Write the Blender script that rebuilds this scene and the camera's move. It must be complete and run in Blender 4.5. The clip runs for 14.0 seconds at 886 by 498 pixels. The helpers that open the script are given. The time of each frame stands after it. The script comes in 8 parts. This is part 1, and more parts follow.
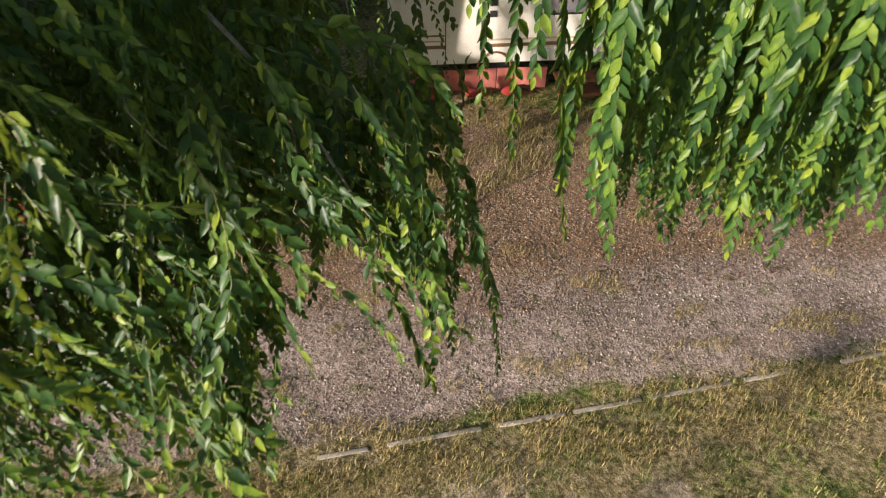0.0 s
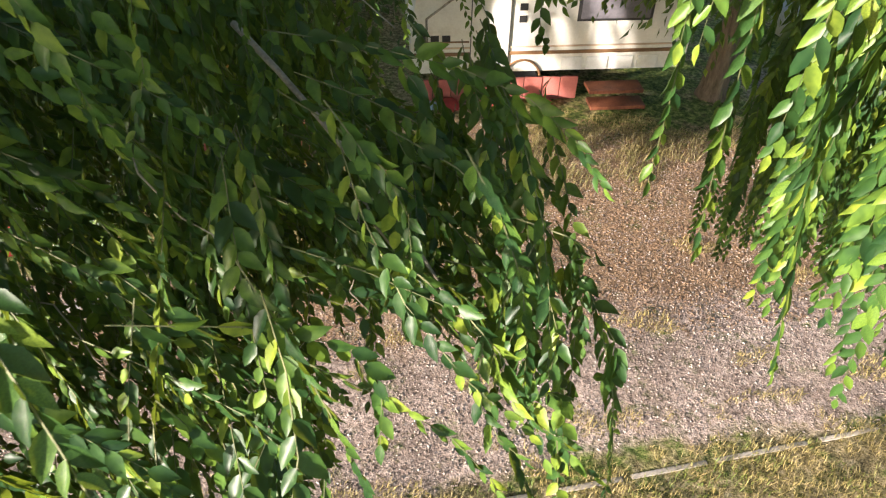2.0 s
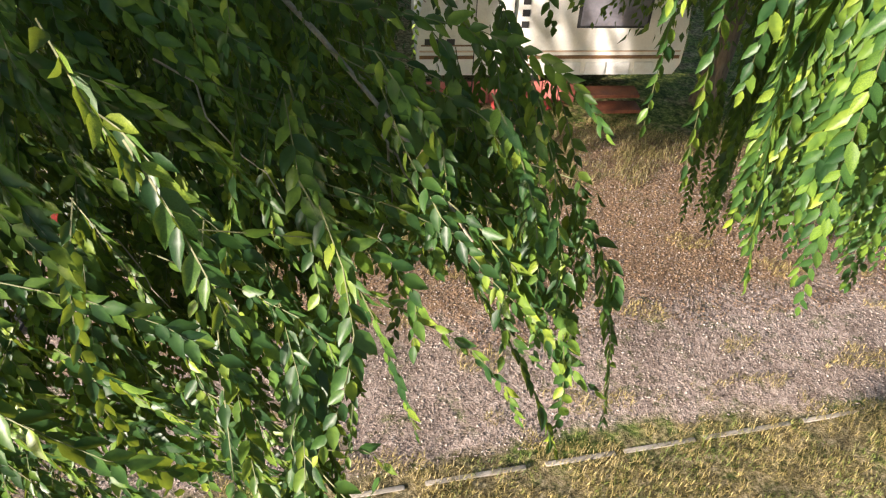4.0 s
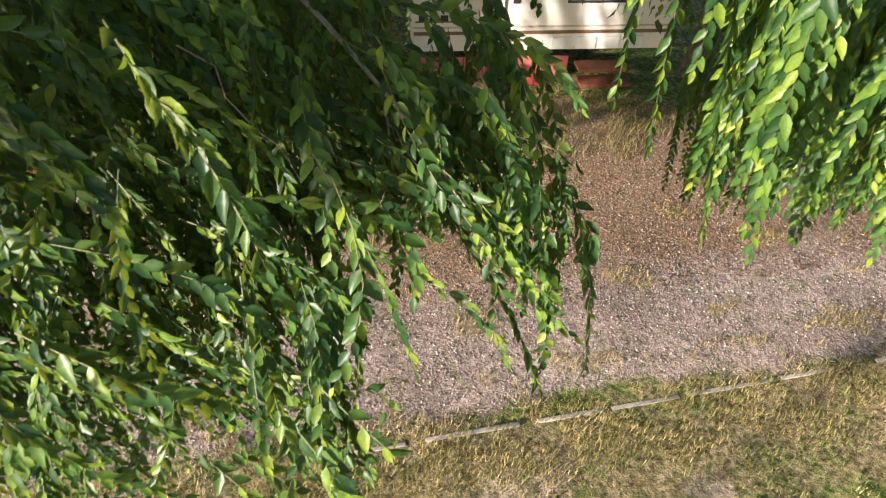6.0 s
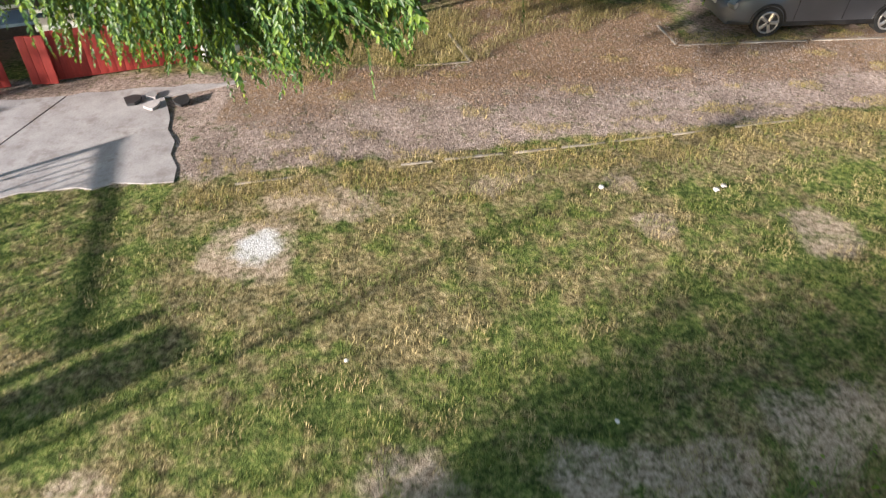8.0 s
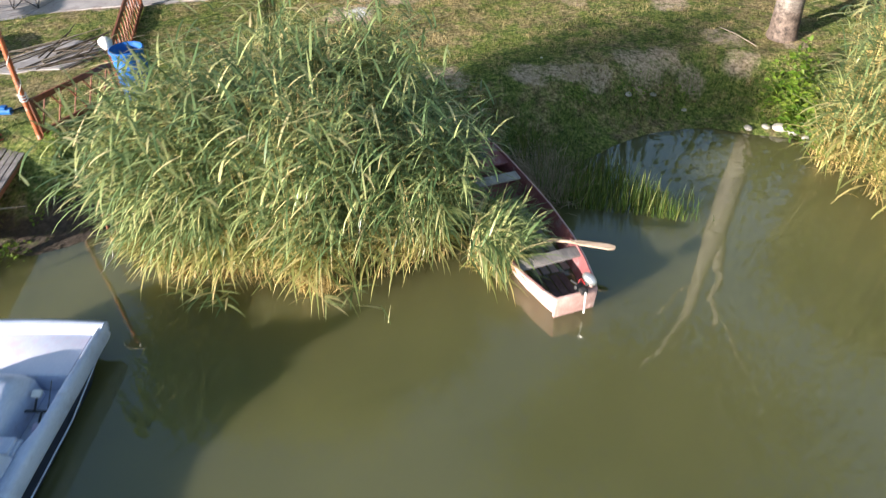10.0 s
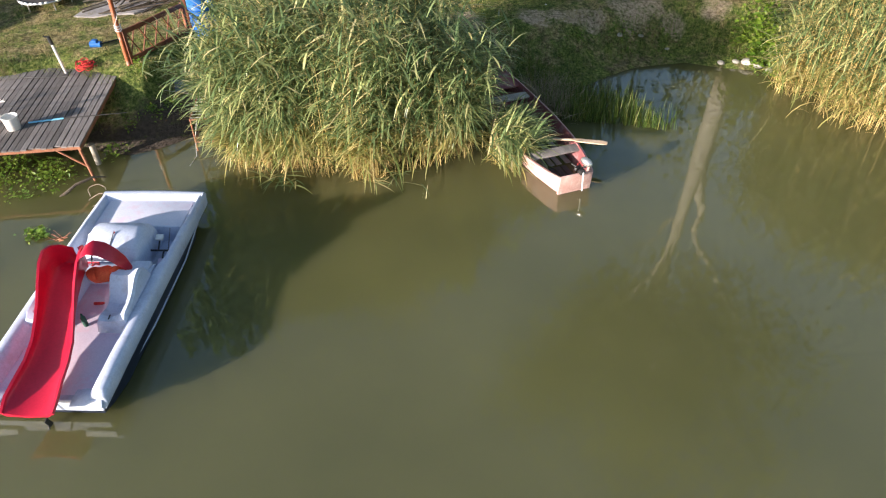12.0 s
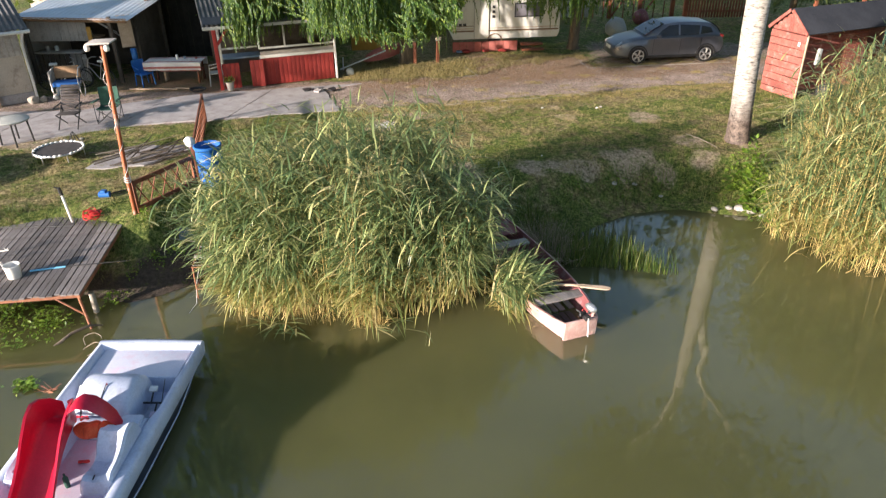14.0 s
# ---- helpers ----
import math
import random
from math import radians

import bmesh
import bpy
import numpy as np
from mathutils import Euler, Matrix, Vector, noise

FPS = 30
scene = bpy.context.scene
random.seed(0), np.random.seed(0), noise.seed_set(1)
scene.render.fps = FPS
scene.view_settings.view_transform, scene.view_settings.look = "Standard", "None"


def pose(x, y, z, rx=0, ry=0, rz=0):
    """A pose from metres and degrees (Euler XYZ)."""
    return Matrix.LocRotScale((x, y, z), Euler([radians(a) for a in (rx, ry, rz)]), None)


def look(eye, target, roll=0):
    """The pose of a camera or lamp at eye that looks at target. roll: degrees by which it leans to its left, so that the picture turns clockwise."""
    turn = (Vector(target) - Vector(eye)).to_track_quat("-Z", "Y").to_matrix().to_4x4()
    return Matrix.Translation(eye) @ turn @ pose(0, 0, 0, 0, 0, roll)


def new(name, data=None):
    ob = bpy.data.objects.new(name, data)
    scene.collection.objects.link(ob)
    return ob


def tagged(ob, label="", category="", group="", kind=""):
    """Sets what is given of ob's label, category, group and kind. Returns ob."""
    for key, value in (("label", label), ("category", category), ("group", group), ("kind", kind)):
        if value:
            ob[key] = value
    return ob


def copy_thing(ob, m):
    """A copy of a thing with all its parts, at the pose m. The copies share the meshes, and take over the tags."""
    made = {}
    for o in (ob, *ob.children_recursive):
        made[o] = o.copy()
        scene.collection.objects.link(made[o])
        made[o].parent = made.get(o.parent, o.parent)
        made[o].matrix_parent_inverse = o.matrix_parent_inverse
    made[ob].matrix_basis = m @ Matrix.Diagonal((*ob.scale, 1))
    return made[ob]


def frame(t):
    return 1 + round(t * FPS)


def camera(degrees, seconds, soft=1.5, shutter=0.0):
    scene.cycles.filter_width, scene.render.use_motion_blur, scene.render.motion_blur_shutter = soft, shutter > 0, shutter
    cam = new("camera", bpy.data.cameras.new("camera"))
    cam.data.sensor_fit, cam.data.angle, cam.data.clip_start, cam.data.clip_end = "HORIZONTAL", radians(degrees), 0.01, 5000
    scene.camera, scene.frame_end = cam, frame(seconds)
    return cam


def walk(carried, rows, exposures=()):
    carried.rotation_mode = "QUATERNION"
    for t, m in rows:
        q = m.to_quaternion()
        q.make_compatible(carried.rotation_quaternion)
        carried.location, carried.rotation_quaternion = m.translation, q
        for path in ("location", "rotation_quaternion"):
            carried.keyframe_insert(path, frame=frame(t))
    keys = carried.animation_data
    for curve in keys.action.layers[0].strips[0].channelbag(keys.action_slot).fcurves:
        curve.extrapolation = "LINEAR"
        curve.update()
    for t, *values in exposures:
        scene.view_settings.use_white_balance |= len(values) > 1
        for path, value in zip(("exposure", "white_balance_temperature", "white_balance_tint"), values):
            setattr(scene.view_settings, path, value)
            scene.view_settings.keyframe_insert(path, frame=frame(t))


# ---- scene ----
cam = camera(65.4, 14.0, soft=1.2, shutter=0.25)
PATH = [
    (0, (0.747, 17.483, 6.801), (0.637, 19.001, 5.504), -0.1),
    (0.5, (0.766, 18.13, 6.699), (0.662, 19.645, 5.398), 0.3),
    (1, (0.587, 18.449, 6.62), (0.484, 19.957, 5.31), 0.8),
    (1.5, (0.376, 18.441, 6.566), (0.28, 19.951, 5.257), 1.0),
    (2, (0.242, 18.35, 6.543), (0.149, 19.866, 5.241), 1.0),
    (2.5, (0.159, 18.235, 6.541), (0.07, 19.753, 5.243), 1.1),
    (3, (0.114, 18.117, 6.565), (0.025, 19.637, 5.268), 1.1),
    (3.2, (0.118, 18.033, 6.505), (0.027, 19.59, 5.253), 2.2),
    (5.3, (0.234, 17.83, 6.687), (0.171, 19.328, 5.364), 2.2),
    (5.5, (0.225, 17.818, 6.691), (0.164, 19.315, 5.366), 2.2),
    (6, (0.186, 17.593, 6.734), (0.122, 19.089, 5.408), 2.0),
    (6.5, (0.184, 16.858, 6.796), (0.116, 18.353, 5.468), 1.8),
    (7, (0.2, 15.67, 6.834), (0.134, 17.173, 5.515), 1.7),
    (7.2, (0.215, 15.093, 6.849), (0.148, 16.599, 5.535), 1.6),
    (9.3, (0.828, 6.383, 7.162), (0.708, 7.908, 5.873), -0.7),
    (9.5, (0.836, 5.363, 7.256), (0.718, 6.884, 5.964), -0.8),
    (10, (1.013, 2.638, 7.275), (0.881, 4.169, 5.995), -1.2),
    (10.5, (1.02, 0.672, 7.398), (0.894, 2.197, 6.111), -1.0),
    (11, (0.788, -0.26, 7.382), (0.455, 1.243, 6.104), -0.6),
    (11.5, (0.763, -0.472, 7.356), (0.424, 1.03, 6.08), -0.8),
    (12, (0.707, -0.583, 7.426), (0.584, 0.942, 6.138), -1.0),
    (12.5, (0.551, -0.562, 7.373), (0.442, 0.969, 6.091), -1.0),
    (13, (0.522, -0.43, 7.412), (0.403, 1.159, 6.203), -1.2),
    (13.5, (0.545, -0.379, 7.419), (0.422, 1.297, 6.335), -1.1),
    (14, (0.544, -0.382, 7.42), (0.425, 1.372, 6.466), -0.9),
]
walk(cam, [(t, look(eye, target, roll)) for t, eye, target, roll in PATH],
     [(0, 1.2, 6600, 10), (0.5, 1.3, 6600, 10), (1.5, 1.95, 6500, 10), (2.5, 2.1, 6450, 10), (3.2, 2.0, 6450, 10), (5.5, 1.75, 6450, 10), (6.2, 1.75, 6450, 10),
      (7.2, 1.6, 6400, 10), (9.3, 1.78, 6000, 8), (10.5, 1.6, 6350, 9), (14, 1.42, 6400, 11)])

# ---- world, sun ----
SUN_TO = Vector((-0.766, -0.643, 0.0)).normalized()
SUN_EL = radians(13.3)
sun_dir = Vector((SUN_TO.x * math.cos(SUN_EL), SUN_TO.y * math.cos(SUN_EL), math.sin(SUN_EL)))
world = bpy.data.worlds.new("sky")
scene.world = world
world.use_nodes = True
wt = world.node_tree
sky = wt.nodes.new("ShaderNodeTexSky")
sky.sky_type = "NISHITA"
sky.sun_disc = False
sky.sun_elevation = SUN_EL
sky.sun_rotation = math.atan2(SUN_TO.x, SUN_TO.y)
wt.links.new(sky.outputs[0], wt.nodes["Background"].inputs[0])
wt.nodes["Background"].inputs[1].default_value = 0.096
sun = new("sun", bpy.data.lights.new("sun", "SUN"))
sun.data.energy = 4.8
sun.data.angle = radians(1.1)
sun.data.color = (1.0, 0.875, 0.78)
sun.matrix_world = look(sun_dir * 50, (0, 0, 0))

# ---- helpers of this scene ----
G = 0.95  # level of the yard above the water


def arr_mesh(name, verts, faces, mat, smooth=False):
    """One mesh from arrays: faces all with the same number of corners."""
    verts, faces = np.asarray(verts, np.float32), np.asarray(faces, np.int32)
    me = bpy.data.meshes.new(name)
    k = faces.shape[1]
    me.vertices.add(len(verts))
    me.vertices.foreach_set("co", verts.ravel())
    me.loops.add(faces.size)
    me.loops.foreach_set("vertex_index", faces.ravel())
    me.polygons.add(len(faces))
    me.polygons.foreach_set("loop_start", np.arange(0, faces.size, k, dtype=np.int32))
    me.polygons.foreach_set("use_smooth", np.full(len(faces), smooth))
    me.update(calc_edges=True)
    me.materials.append(mat)
    return me


def thing(name, m, label, category, group="", kind=""):
    ob = new(name)
    ob.empty_display_size = 0.1
    ob.matrix_basis = m
    return tagged(ob, label, category, group, kind)


def bm_mesh(name, bm, mat, smooth=None):
    me = bpy.data.meshes.new(name)
    bmesh.ops.recalc_face_normals(bm, faces=bm.faces[:])
    if smooth is not None:
        for f in bm.faces:
            f.smooth = True
        if smooth > 0:
            for e in bm.edges:
                if len(e.link_faces) == 2 and e.calc_face_angle(0) > radians(smooth):
                    e.smooth = False
    bm.to_mesh(me)
    bm.free()
    me.materials.append(mat)
    return me


def part(name, bm, mat, parent, label="", smooth=40):
    ob = new(name, bm_mesh(name, bm, mat, smooth))
    ob.parent = parent
    return tagged(ob, label)


def solo(name, bm, mat, label, category, m=Matrix(), group="", kind="", smooth=40):
    ob = new(name, bm_mesh(name, bm, mat, smooth))
    ob.matrix_basis = m
    return tagged(ob, label, category, group, kind)


def box(bm, size, at=(0, 0, 0), turn=(0, 0, 0), bevel=0.0):
    made = bmesh.ops.create_cube(bm, size=1.0)
    vs = made["verts"]
    bmesh.ops.transform(bm, verts=vs, matrix=pose(*at, *turn) @ Matrix.Diagonal((*size, 1)))
    if bevel:
        es = list({e for v in vs for e in v.link_edges})
        bmesh.ops.bevel(bm, geom=es, offset=bevel, segments=2, affect="EDGES", profile=0.6)
    return bm


def rod(bm, a, b, r, r2=None, seg=8):
    a, b = Vector(a), Vector(b)
    d = b - a
    m = Matrix.Translation((a + b) / 2) @ d.to_track_quat("Z", "Y").to_matrix().to_4x4()
    bmesh.ops.create_cone(bm, cap_ends=True, segments=seg, radius1=r, radius2=r if r2 is None else r2, depth=d.length, matrix=m)
    return bm


def tube(bm, pts, radii, seg=7, closed=False):
    pts = [Vector(p) for p in pts]
    rings, n = [], len(pts)
    up = Vector((0.13, 0.31, 0.94)).normalized()
    for i, p in enumerate(pts):
        if closed:
            d = pts[(i + 1) % n] - pts[i - 1]
        else:
            d = pts[min(i + 1, n - 1)] - pts[max(i - 1, 0)]
        d.normalize()
        s = d.cross(up)
        if s.length < 0.1:
            s = d.cross(Vector((1, 0, 0)))
        s.normalize()
        w = s.cross(d)
        r = radii[i] if hasattr(radii, "__len__") else radii
        rings.append([bm.verts.new(p + (s * math.cos(k * math.tau / seg) + w * math.sin(k * math.tau / seg)) * r) for k in range(seg)])
    for i in range(n if closed else n - 1):
        a, b = rings[i], rings[(i + 1) % n]
        for k in range(seg):
            bm.faces.new((a[k], a[(k + 1) % seg], b[(k + 1) % seg], b[k]))
    if not closed:
        bm.faces.new(rings[0][::-1]), bm.faces.new(rings[-1])
    return bm


def lathe(bm, profile, seg=20, at=(0, 0, 0), ring=False):
    rings = []
    for r, z in profile:
        rings.append([bm.verts.new((at[0] + r * math.cos(k * math.tau / seg), at[1] + r * math.sin(k * math.tau / seg), at[2] + z)) for k in range(seg)])
    for a, b in zip(rings, rings[1:]):
        for k in range(seg):
            bm.faces.new((a[k], a[(k + 1) % seg], b[(k + 1) % seg], b[k]))
    if ring:
        for k in range(seg):
            bm.faces.new((rings[-1][k], rings[-1][(k + 1) % seg], rings[0][(k + 1) % seg], rings[0][k]))
    else:
        bm.faces.new(rings[0][::-1]), bm.faces.new(rings[-1])
    return bm


def loft(bm, sections, cap=True, closed=True):
    """Skins sections that have equal numbers of points."""
    rings = [[bm.verts.new(p) for p in s] for s in sections]
    n = len(rings[0])
    for a, b in zip(rings, rings[1:]):
        for k in range(n if closed else n - 1):
            bm.faces.new((a[k], a[(k + 1) % n], b[(k + 1) % n], b[k]))
    if cap and closed:
        bm.faces.new(rings[0][::-1]), bm.faces.new(rings[-1])
    return bm


def slab(bm, outline, z0, z1):
    lo = [bm.verts.new((x, y, z0)) for x, y in outline]
    hi = [bm.verts.new((x, y, z1)) for x, y in outline]
    n = len(outline)
    for k in range(n):
        bm.faces.new((lo[k], lo[(k + 1) % n], hi[(k + 1) % n], hi[k]))
    bm.faces.new(hi), bm.faces.new(lo[::-1])
    return bm


def B():
    return bmesh.new()


# ---- materials ----
def base_mat(name):
    m = bpy.data.materials.new(name)
    m.use_nodes = True
    nt = m.node_tree
    return m, nt, nt.nodes["Principled BSDF"], nt.nodes["Material Output"]


def noise_node(nt, scale, detail=5.0, rough=0.6, coord="Object"):
    tc = nt.nodes.new("ShaderNodeTexCoord")
    n = nt.nodes.new("ShaderNodeTexNoise")
    n.inputs["Scale"].default_value, n.inputs["Detail"].default_value, n.inputs["Roughness"].default_value = scale, detail, rough
    if coord == "World":
        g = nt.nodes.new("ShaderNodeNewGeometry")
        nt.links.new(g.outputs["Position"], n.inputs["Vector"])
    else:
        nt.links.new(tc.outputs[coord], n.inputs["Vector"])
    return n


def ramp(nt, src, stops):
    r = nt.nodes.new("ShaderNodeValToRGB")
    while len(r.color_ramp.elements) < len(stops):
        r.color_ramp.elements.new(0.5)
    for e, (p, c) in zip(r.color_ramp.elements, stops):
        e.position = p
        e.color = (*c, 1) if len(c) == 3 else c
    nt.links.new(src, r.inputs[0])
    return r.outputs[0]


def mixc(nt, fac, a, b, mode="MIX"):
    n = nt.nodes.new("ShaderNodeMix")
    n.data_type, n.blend_type = "RGBA", mode
    for sock, v in ((n.inputs[0], fac), (n.inputs[6], a), (n.inputs[7], b)):
        if isinstance(v, (int, float)):
            sock.default_value = v
        elif isinstance(v, tuple):
            sock.default_value = (*v, 1)
        else:
            nt.links.new(v, sock)
    return n.outputs[2]


def bump_to(nt, bsdf, src, strength, dist=0.01):
    b = nt.nodes.new("ShaderNodeBump")
    b.inputs["Strength"].default_value, b.inputs["Distance"].default_value = strength, dist
    nt.links.new(src, b.inputs["Height"])
    nt.links.new(b.outputs[0], bsdf.inputs["Normal"])


def surf(name, c1, c2, scale=3.0, fine=40.0, rough=0.7, bump=0.3, metal=0.0, stain=None, vary=0.0, dist=0.005, stretch=None, spec=0.5):
    """Two colours mixed at two scales, with fine relief; stain: a third colour in blotches; vary: a change from piece to piece."""
    m, nt, p, _ = base_mat(name)
    a, b = noise_node(nt, scale), noise_node(nt, fine, 3)
    if stretch:
        for n in (a, b):
            mp = nt.nodes.new("ShaderNodeMapping")
            mp.inputs["Scale"].default_value = stretch
            nt.links.new(n.inputs["Vector"].links[0].from_socket, mp.inputs["Vector"])
            nt.links.new(mp.outputs[0], n.inputs["Vector"])
    mx = nt.nodes.new("ShaderNodeMath")
    mx.operation = "MULTIPLY_ADD"
    nt.links.new(b.outputs[0], mx.inputs[0])
    mx.inputs[1].default_value = 0.45
    half = nt.nodes.new("ShaderNodeMath")
    half.operation = "MULTIPLY"
    half.inputs[1].default_value = 0.6
    nt.links.new(a.outputs[0], half.inputs[0])
    nt.links.new(half.outputs[0], mx.inputs[2])
    col = ramp(nt, mx.outputs[0], [(0.36, c1), (0.66, c2)])
    if stain:
        s = noise_node(nt, scale * 0.6 + 1.3, 6, 0.7)
        col = mixc(nt, ramp(nt, s.outputs[0], [(0.52, (0, 0, 0)), (0.68, (1, 1, 1))]), col, stain)
    if vary:
        oi = nt.nodes.new("ShaderNodeObjectInfo")
        hs = nt.nodes.new("ShaderNodeHueSaturation")
        mr = nt.nodes.new("ShaderNodeMapRange")
        mr.inputs[3].default_value, mr.inputs[4].default_value = 1 - vary, 1 + vary
        nt.links.new(oi.outputs["Random"], mr.inputs[0])
        nt.links.new(mr.outputs[0], hs.inputs["Value"])
        nt.links.new(col, hs.inputs["Color"])
        col = hs.outputs[0]
    nt.links.new(col, p.inputs["Base Color"])
    p.inputs["Roughness"].default_value, p.inputs["Metallic"].default_value = rough, metal
    p.inputs["Specular IOR Level"].default_value = spec
    if bump:
        bump_to(nt, p, mx.outputs[0], bump, dist)
    return m


def leafy(name, stops, rough=0.45, trans=0.35, tint=(0.3, 0.42, 0.06), scale=None, second=None, dry_at=(0.5, 0.7), spec=0.35, mottle=0.0):
    """Leaf material: colour by island, light shining through; scale, second: a second colour in patches of the place."""
    m, nt, p, out = base_mat(name)
    g = nt.nodes.new("ShaderNodeNewGeometry")
    oi = nt.nodes.new("ShaderNodeObjectInfo")
    add, wrap = nt.nodes.new("ShaderNodeMath"), nt.nodes.new("ShaderNodeMath")
    add.operation, wrap.operation = "ADD", "FRACT"
    nt.links.new(g.outputs["Random Per Island"], add.inputs[0]), nt.links.new(oi.outputs["Random"], add.inputs[1])
    nt.links.new(add.outputs[0], wrap.inputs[0])
    col = ramp(nt, wrap.outputs[0], stops)
    if scale:
        n = noise_node(nt, scale, 4, 0.6, "World")
        col = mixc(nt, ramp(nt, n.outputs[0], [(dry_at[0], (0, 0, 0)), (dry_at[1], (1, 1, 1))]), col, second)
    if mottle:
        n = noise_node(nt, mottle, 3, 0.6, "Object")
        col = mixc(nt, 1.0, col, ramp(nt, n.outputs[0], [(0.36, (0.62, 0.7, 0.75)), (0.64, (1.3, 1.25, 1.1))]), "MULTIPLY")
    nt.links.new(col, p.inputs["Base Color"])
    p.inputs["Roughness"].default_value = rough
    p.inputs["Specular IOR Level"].default_value = spec
    t = nt.nodes.new("ShaderNodeBsdfTranslucent")
    nt.links.new(mixc(nt, 0.6, col, tint), t.inputs[0])
    mix = nt.nodes.new("ShaderNodeMixShader")
    mix.inputs[0].default_value = trans
    nt.links.new(p.outputs[0], mix.inputs[1]), nt.links.new(t.outputs[0], mix.inputs[2])
    nt.links.new(mix.outputs[0], out.inputs[0])
    return m


def ground_mat():
    m, nt, p, _ = base_mat("yard_ground")

    def attr(n):
        a = nt.nodes.new("ShaderNodeAttribute")
        a.attribute_name = n
        return a.outputs["Fac"]

    patch = noise_node(nt, 0.55, 5, 0.62, "World")
    both_src = noise_node(nt, 1.1, 5, 0.65, "World")
    fine = noise_node(nt, 14, 6, 0.75, "World")
    grit = noise_node(nt, 42, 3, 0.7, "World")
    vor = nt.nodes.new("ShaderNodeTexVoronoi")
    vor.inputs["Scale"].default_value = 30
    geo = nt.nodes.new("ShaderNodeNewGeometry")
    nt.links.new(geo.outputs["Position"], vor.inputs["Vector"])
    mid = noise_node(nt, 3.2, 6, 0.7, "World")
    ragged = nt.nodes.new("ShaderNodeMath")
    ragged.operation = "MULTIPLY_ADD"
    nt.links.new(mid.outputs[0], ragged.inputs[0])
    ragged.inputs[1].default_value = 2.6
    off = nt.nodes.new("ShaderNodeMath")
    off.operation = "MULTIPLY_ADD"
    nt.links.new(fine.outputs[0], off.inputs[0])
    off.inputs[1].default_value, off.inputs[2].default_value = 1.6, -1.2
    nt.links.new(off.outputs[0], ragged.inputs[2])
    lawn = ramp(nt, fine.outputs[0], [(0.38, (0.045, 0.07, 0.016)), (0.5, (0.125, 0.175, 0.038)), (0.62, (0.3, 0.31, 0.1))])
    dry = ramp(nt, fine.outputs[0], [(0.38, (0.1, 0.078, 0.04)), (0.51, (0.28, 0.22, 0.11)), (0.63, (0.5, 0.41, 0.25))])
    gravel = mixc(nt, 0.55, ramp(nt, vor.outputs["Color"], [(0.1, (0.13, 0.095, 0.078)), (0.5, (0.35, 0.262, 0.21)), (0.9, (0.58, 0.49, 0.43))]),
                  ramp(nt, fine.outputs[0], [(0.38, (0.11, 0.085, 0.076)), (0.62, (0.49, 0.41, 0.37))]))
    gravel = mixc(nt, 0.75, gravel, ramp(nt, both_src.outputs[0], [(0.35, (0.68, 0.63, 0.58)), (0.65, (1.55, 1.5, 1.48))]), 'MULTIPLY')
    leafl = ramp(nt, grit.outputs[0], [(0.35, (0.15, 0.095, 0.06)), (0.58, (0.38, 0.25, 0.15)), (0.72, (0.52, 0.38, 0.24))])
    bare = ramp(nt, fine.outputs[0], [(0.38, (0.25, 0.185, 0.12)), (0.62, (0.62, 0.5, 0.37))])
    mud = ramp(nt, fine.outputs[0], [(0.3, (0.035, 0.028, 0.022)), (0.7, (0.12, 0.095, 0.075))])
    both = nt.nodes.new("ShaderNodeMath")
    both.operation = "MULTIPLY_ADD"
    both.inputs[1].default_value = 0.9
    nt.links.new(mid.outputs[0], both.inputs[0])
    nt.links.new(patch.outputs[0], both.inputs[2])
    hlf = nt.nodes.new("ShaderNodeMath")
    hlf.operation = "MULTIPLY"
    hlf.inputs[1].default_value = 0.53
    nt.links.new(both.outputs[0], hlf.inputs[0])
    col = mixc(nt, ramp(nt, hlf.outputs[0], [(0.47, (0, 0, 0)), (0.56, (0.9, 0.9, 0.9))]), lawn, dry)
    clump = noise_node(nt, 5.5, 4, 0.7, "World")
    col = mixc(nt, 0.8, col, ramp(nt, clump.outputs[0], [(0.38, (0.5, 0.55, 0.5)), (0.62, (1.35, 1.3, 1.25))]), "MULTIPLY")
    ash = ramp(nt, grit.outputs[0], [(0.33, (0.25, 0.24, 0.23)), (0.5, (0.78, 0.77, 0.76))])
    for name, c in (("dry", dry), ("gravel", gravel), ("litter", leafl), ("bare", bare), ("mud", mud), ("ash", ash)):
        e = nt.nodes.new("ShaderNodeMath")
        e.operation = "MULTIPLY"
        nt.links.new(attr(name), e.inputs[0])
        nt.links.new(ragged.outputs[0], e.inputs[1])
        col = mixc(nt, ramp(nt, e.outputs[0], [(0.25, (0, 0, 0)), (0.8, (1, 1, 1))]), col, c)
    nt.links.new(col, p.inputs["Base Color"])
    p.inputs["Roughness"].default_value = 0.95
    p.inputs["Specular IOR Level"].default_value = 0.2
    s = nt.nodes.new("ShaderNodeMath")
    s.operation = "ADD"
    nt.links.new(fine.outputs[0], s.inputs[0]), nt.links.new(grit.outputs[0], s.inputs[1])
    bump_to(nt, p, s.outputs[0], 0.9, 0.05)
    return m


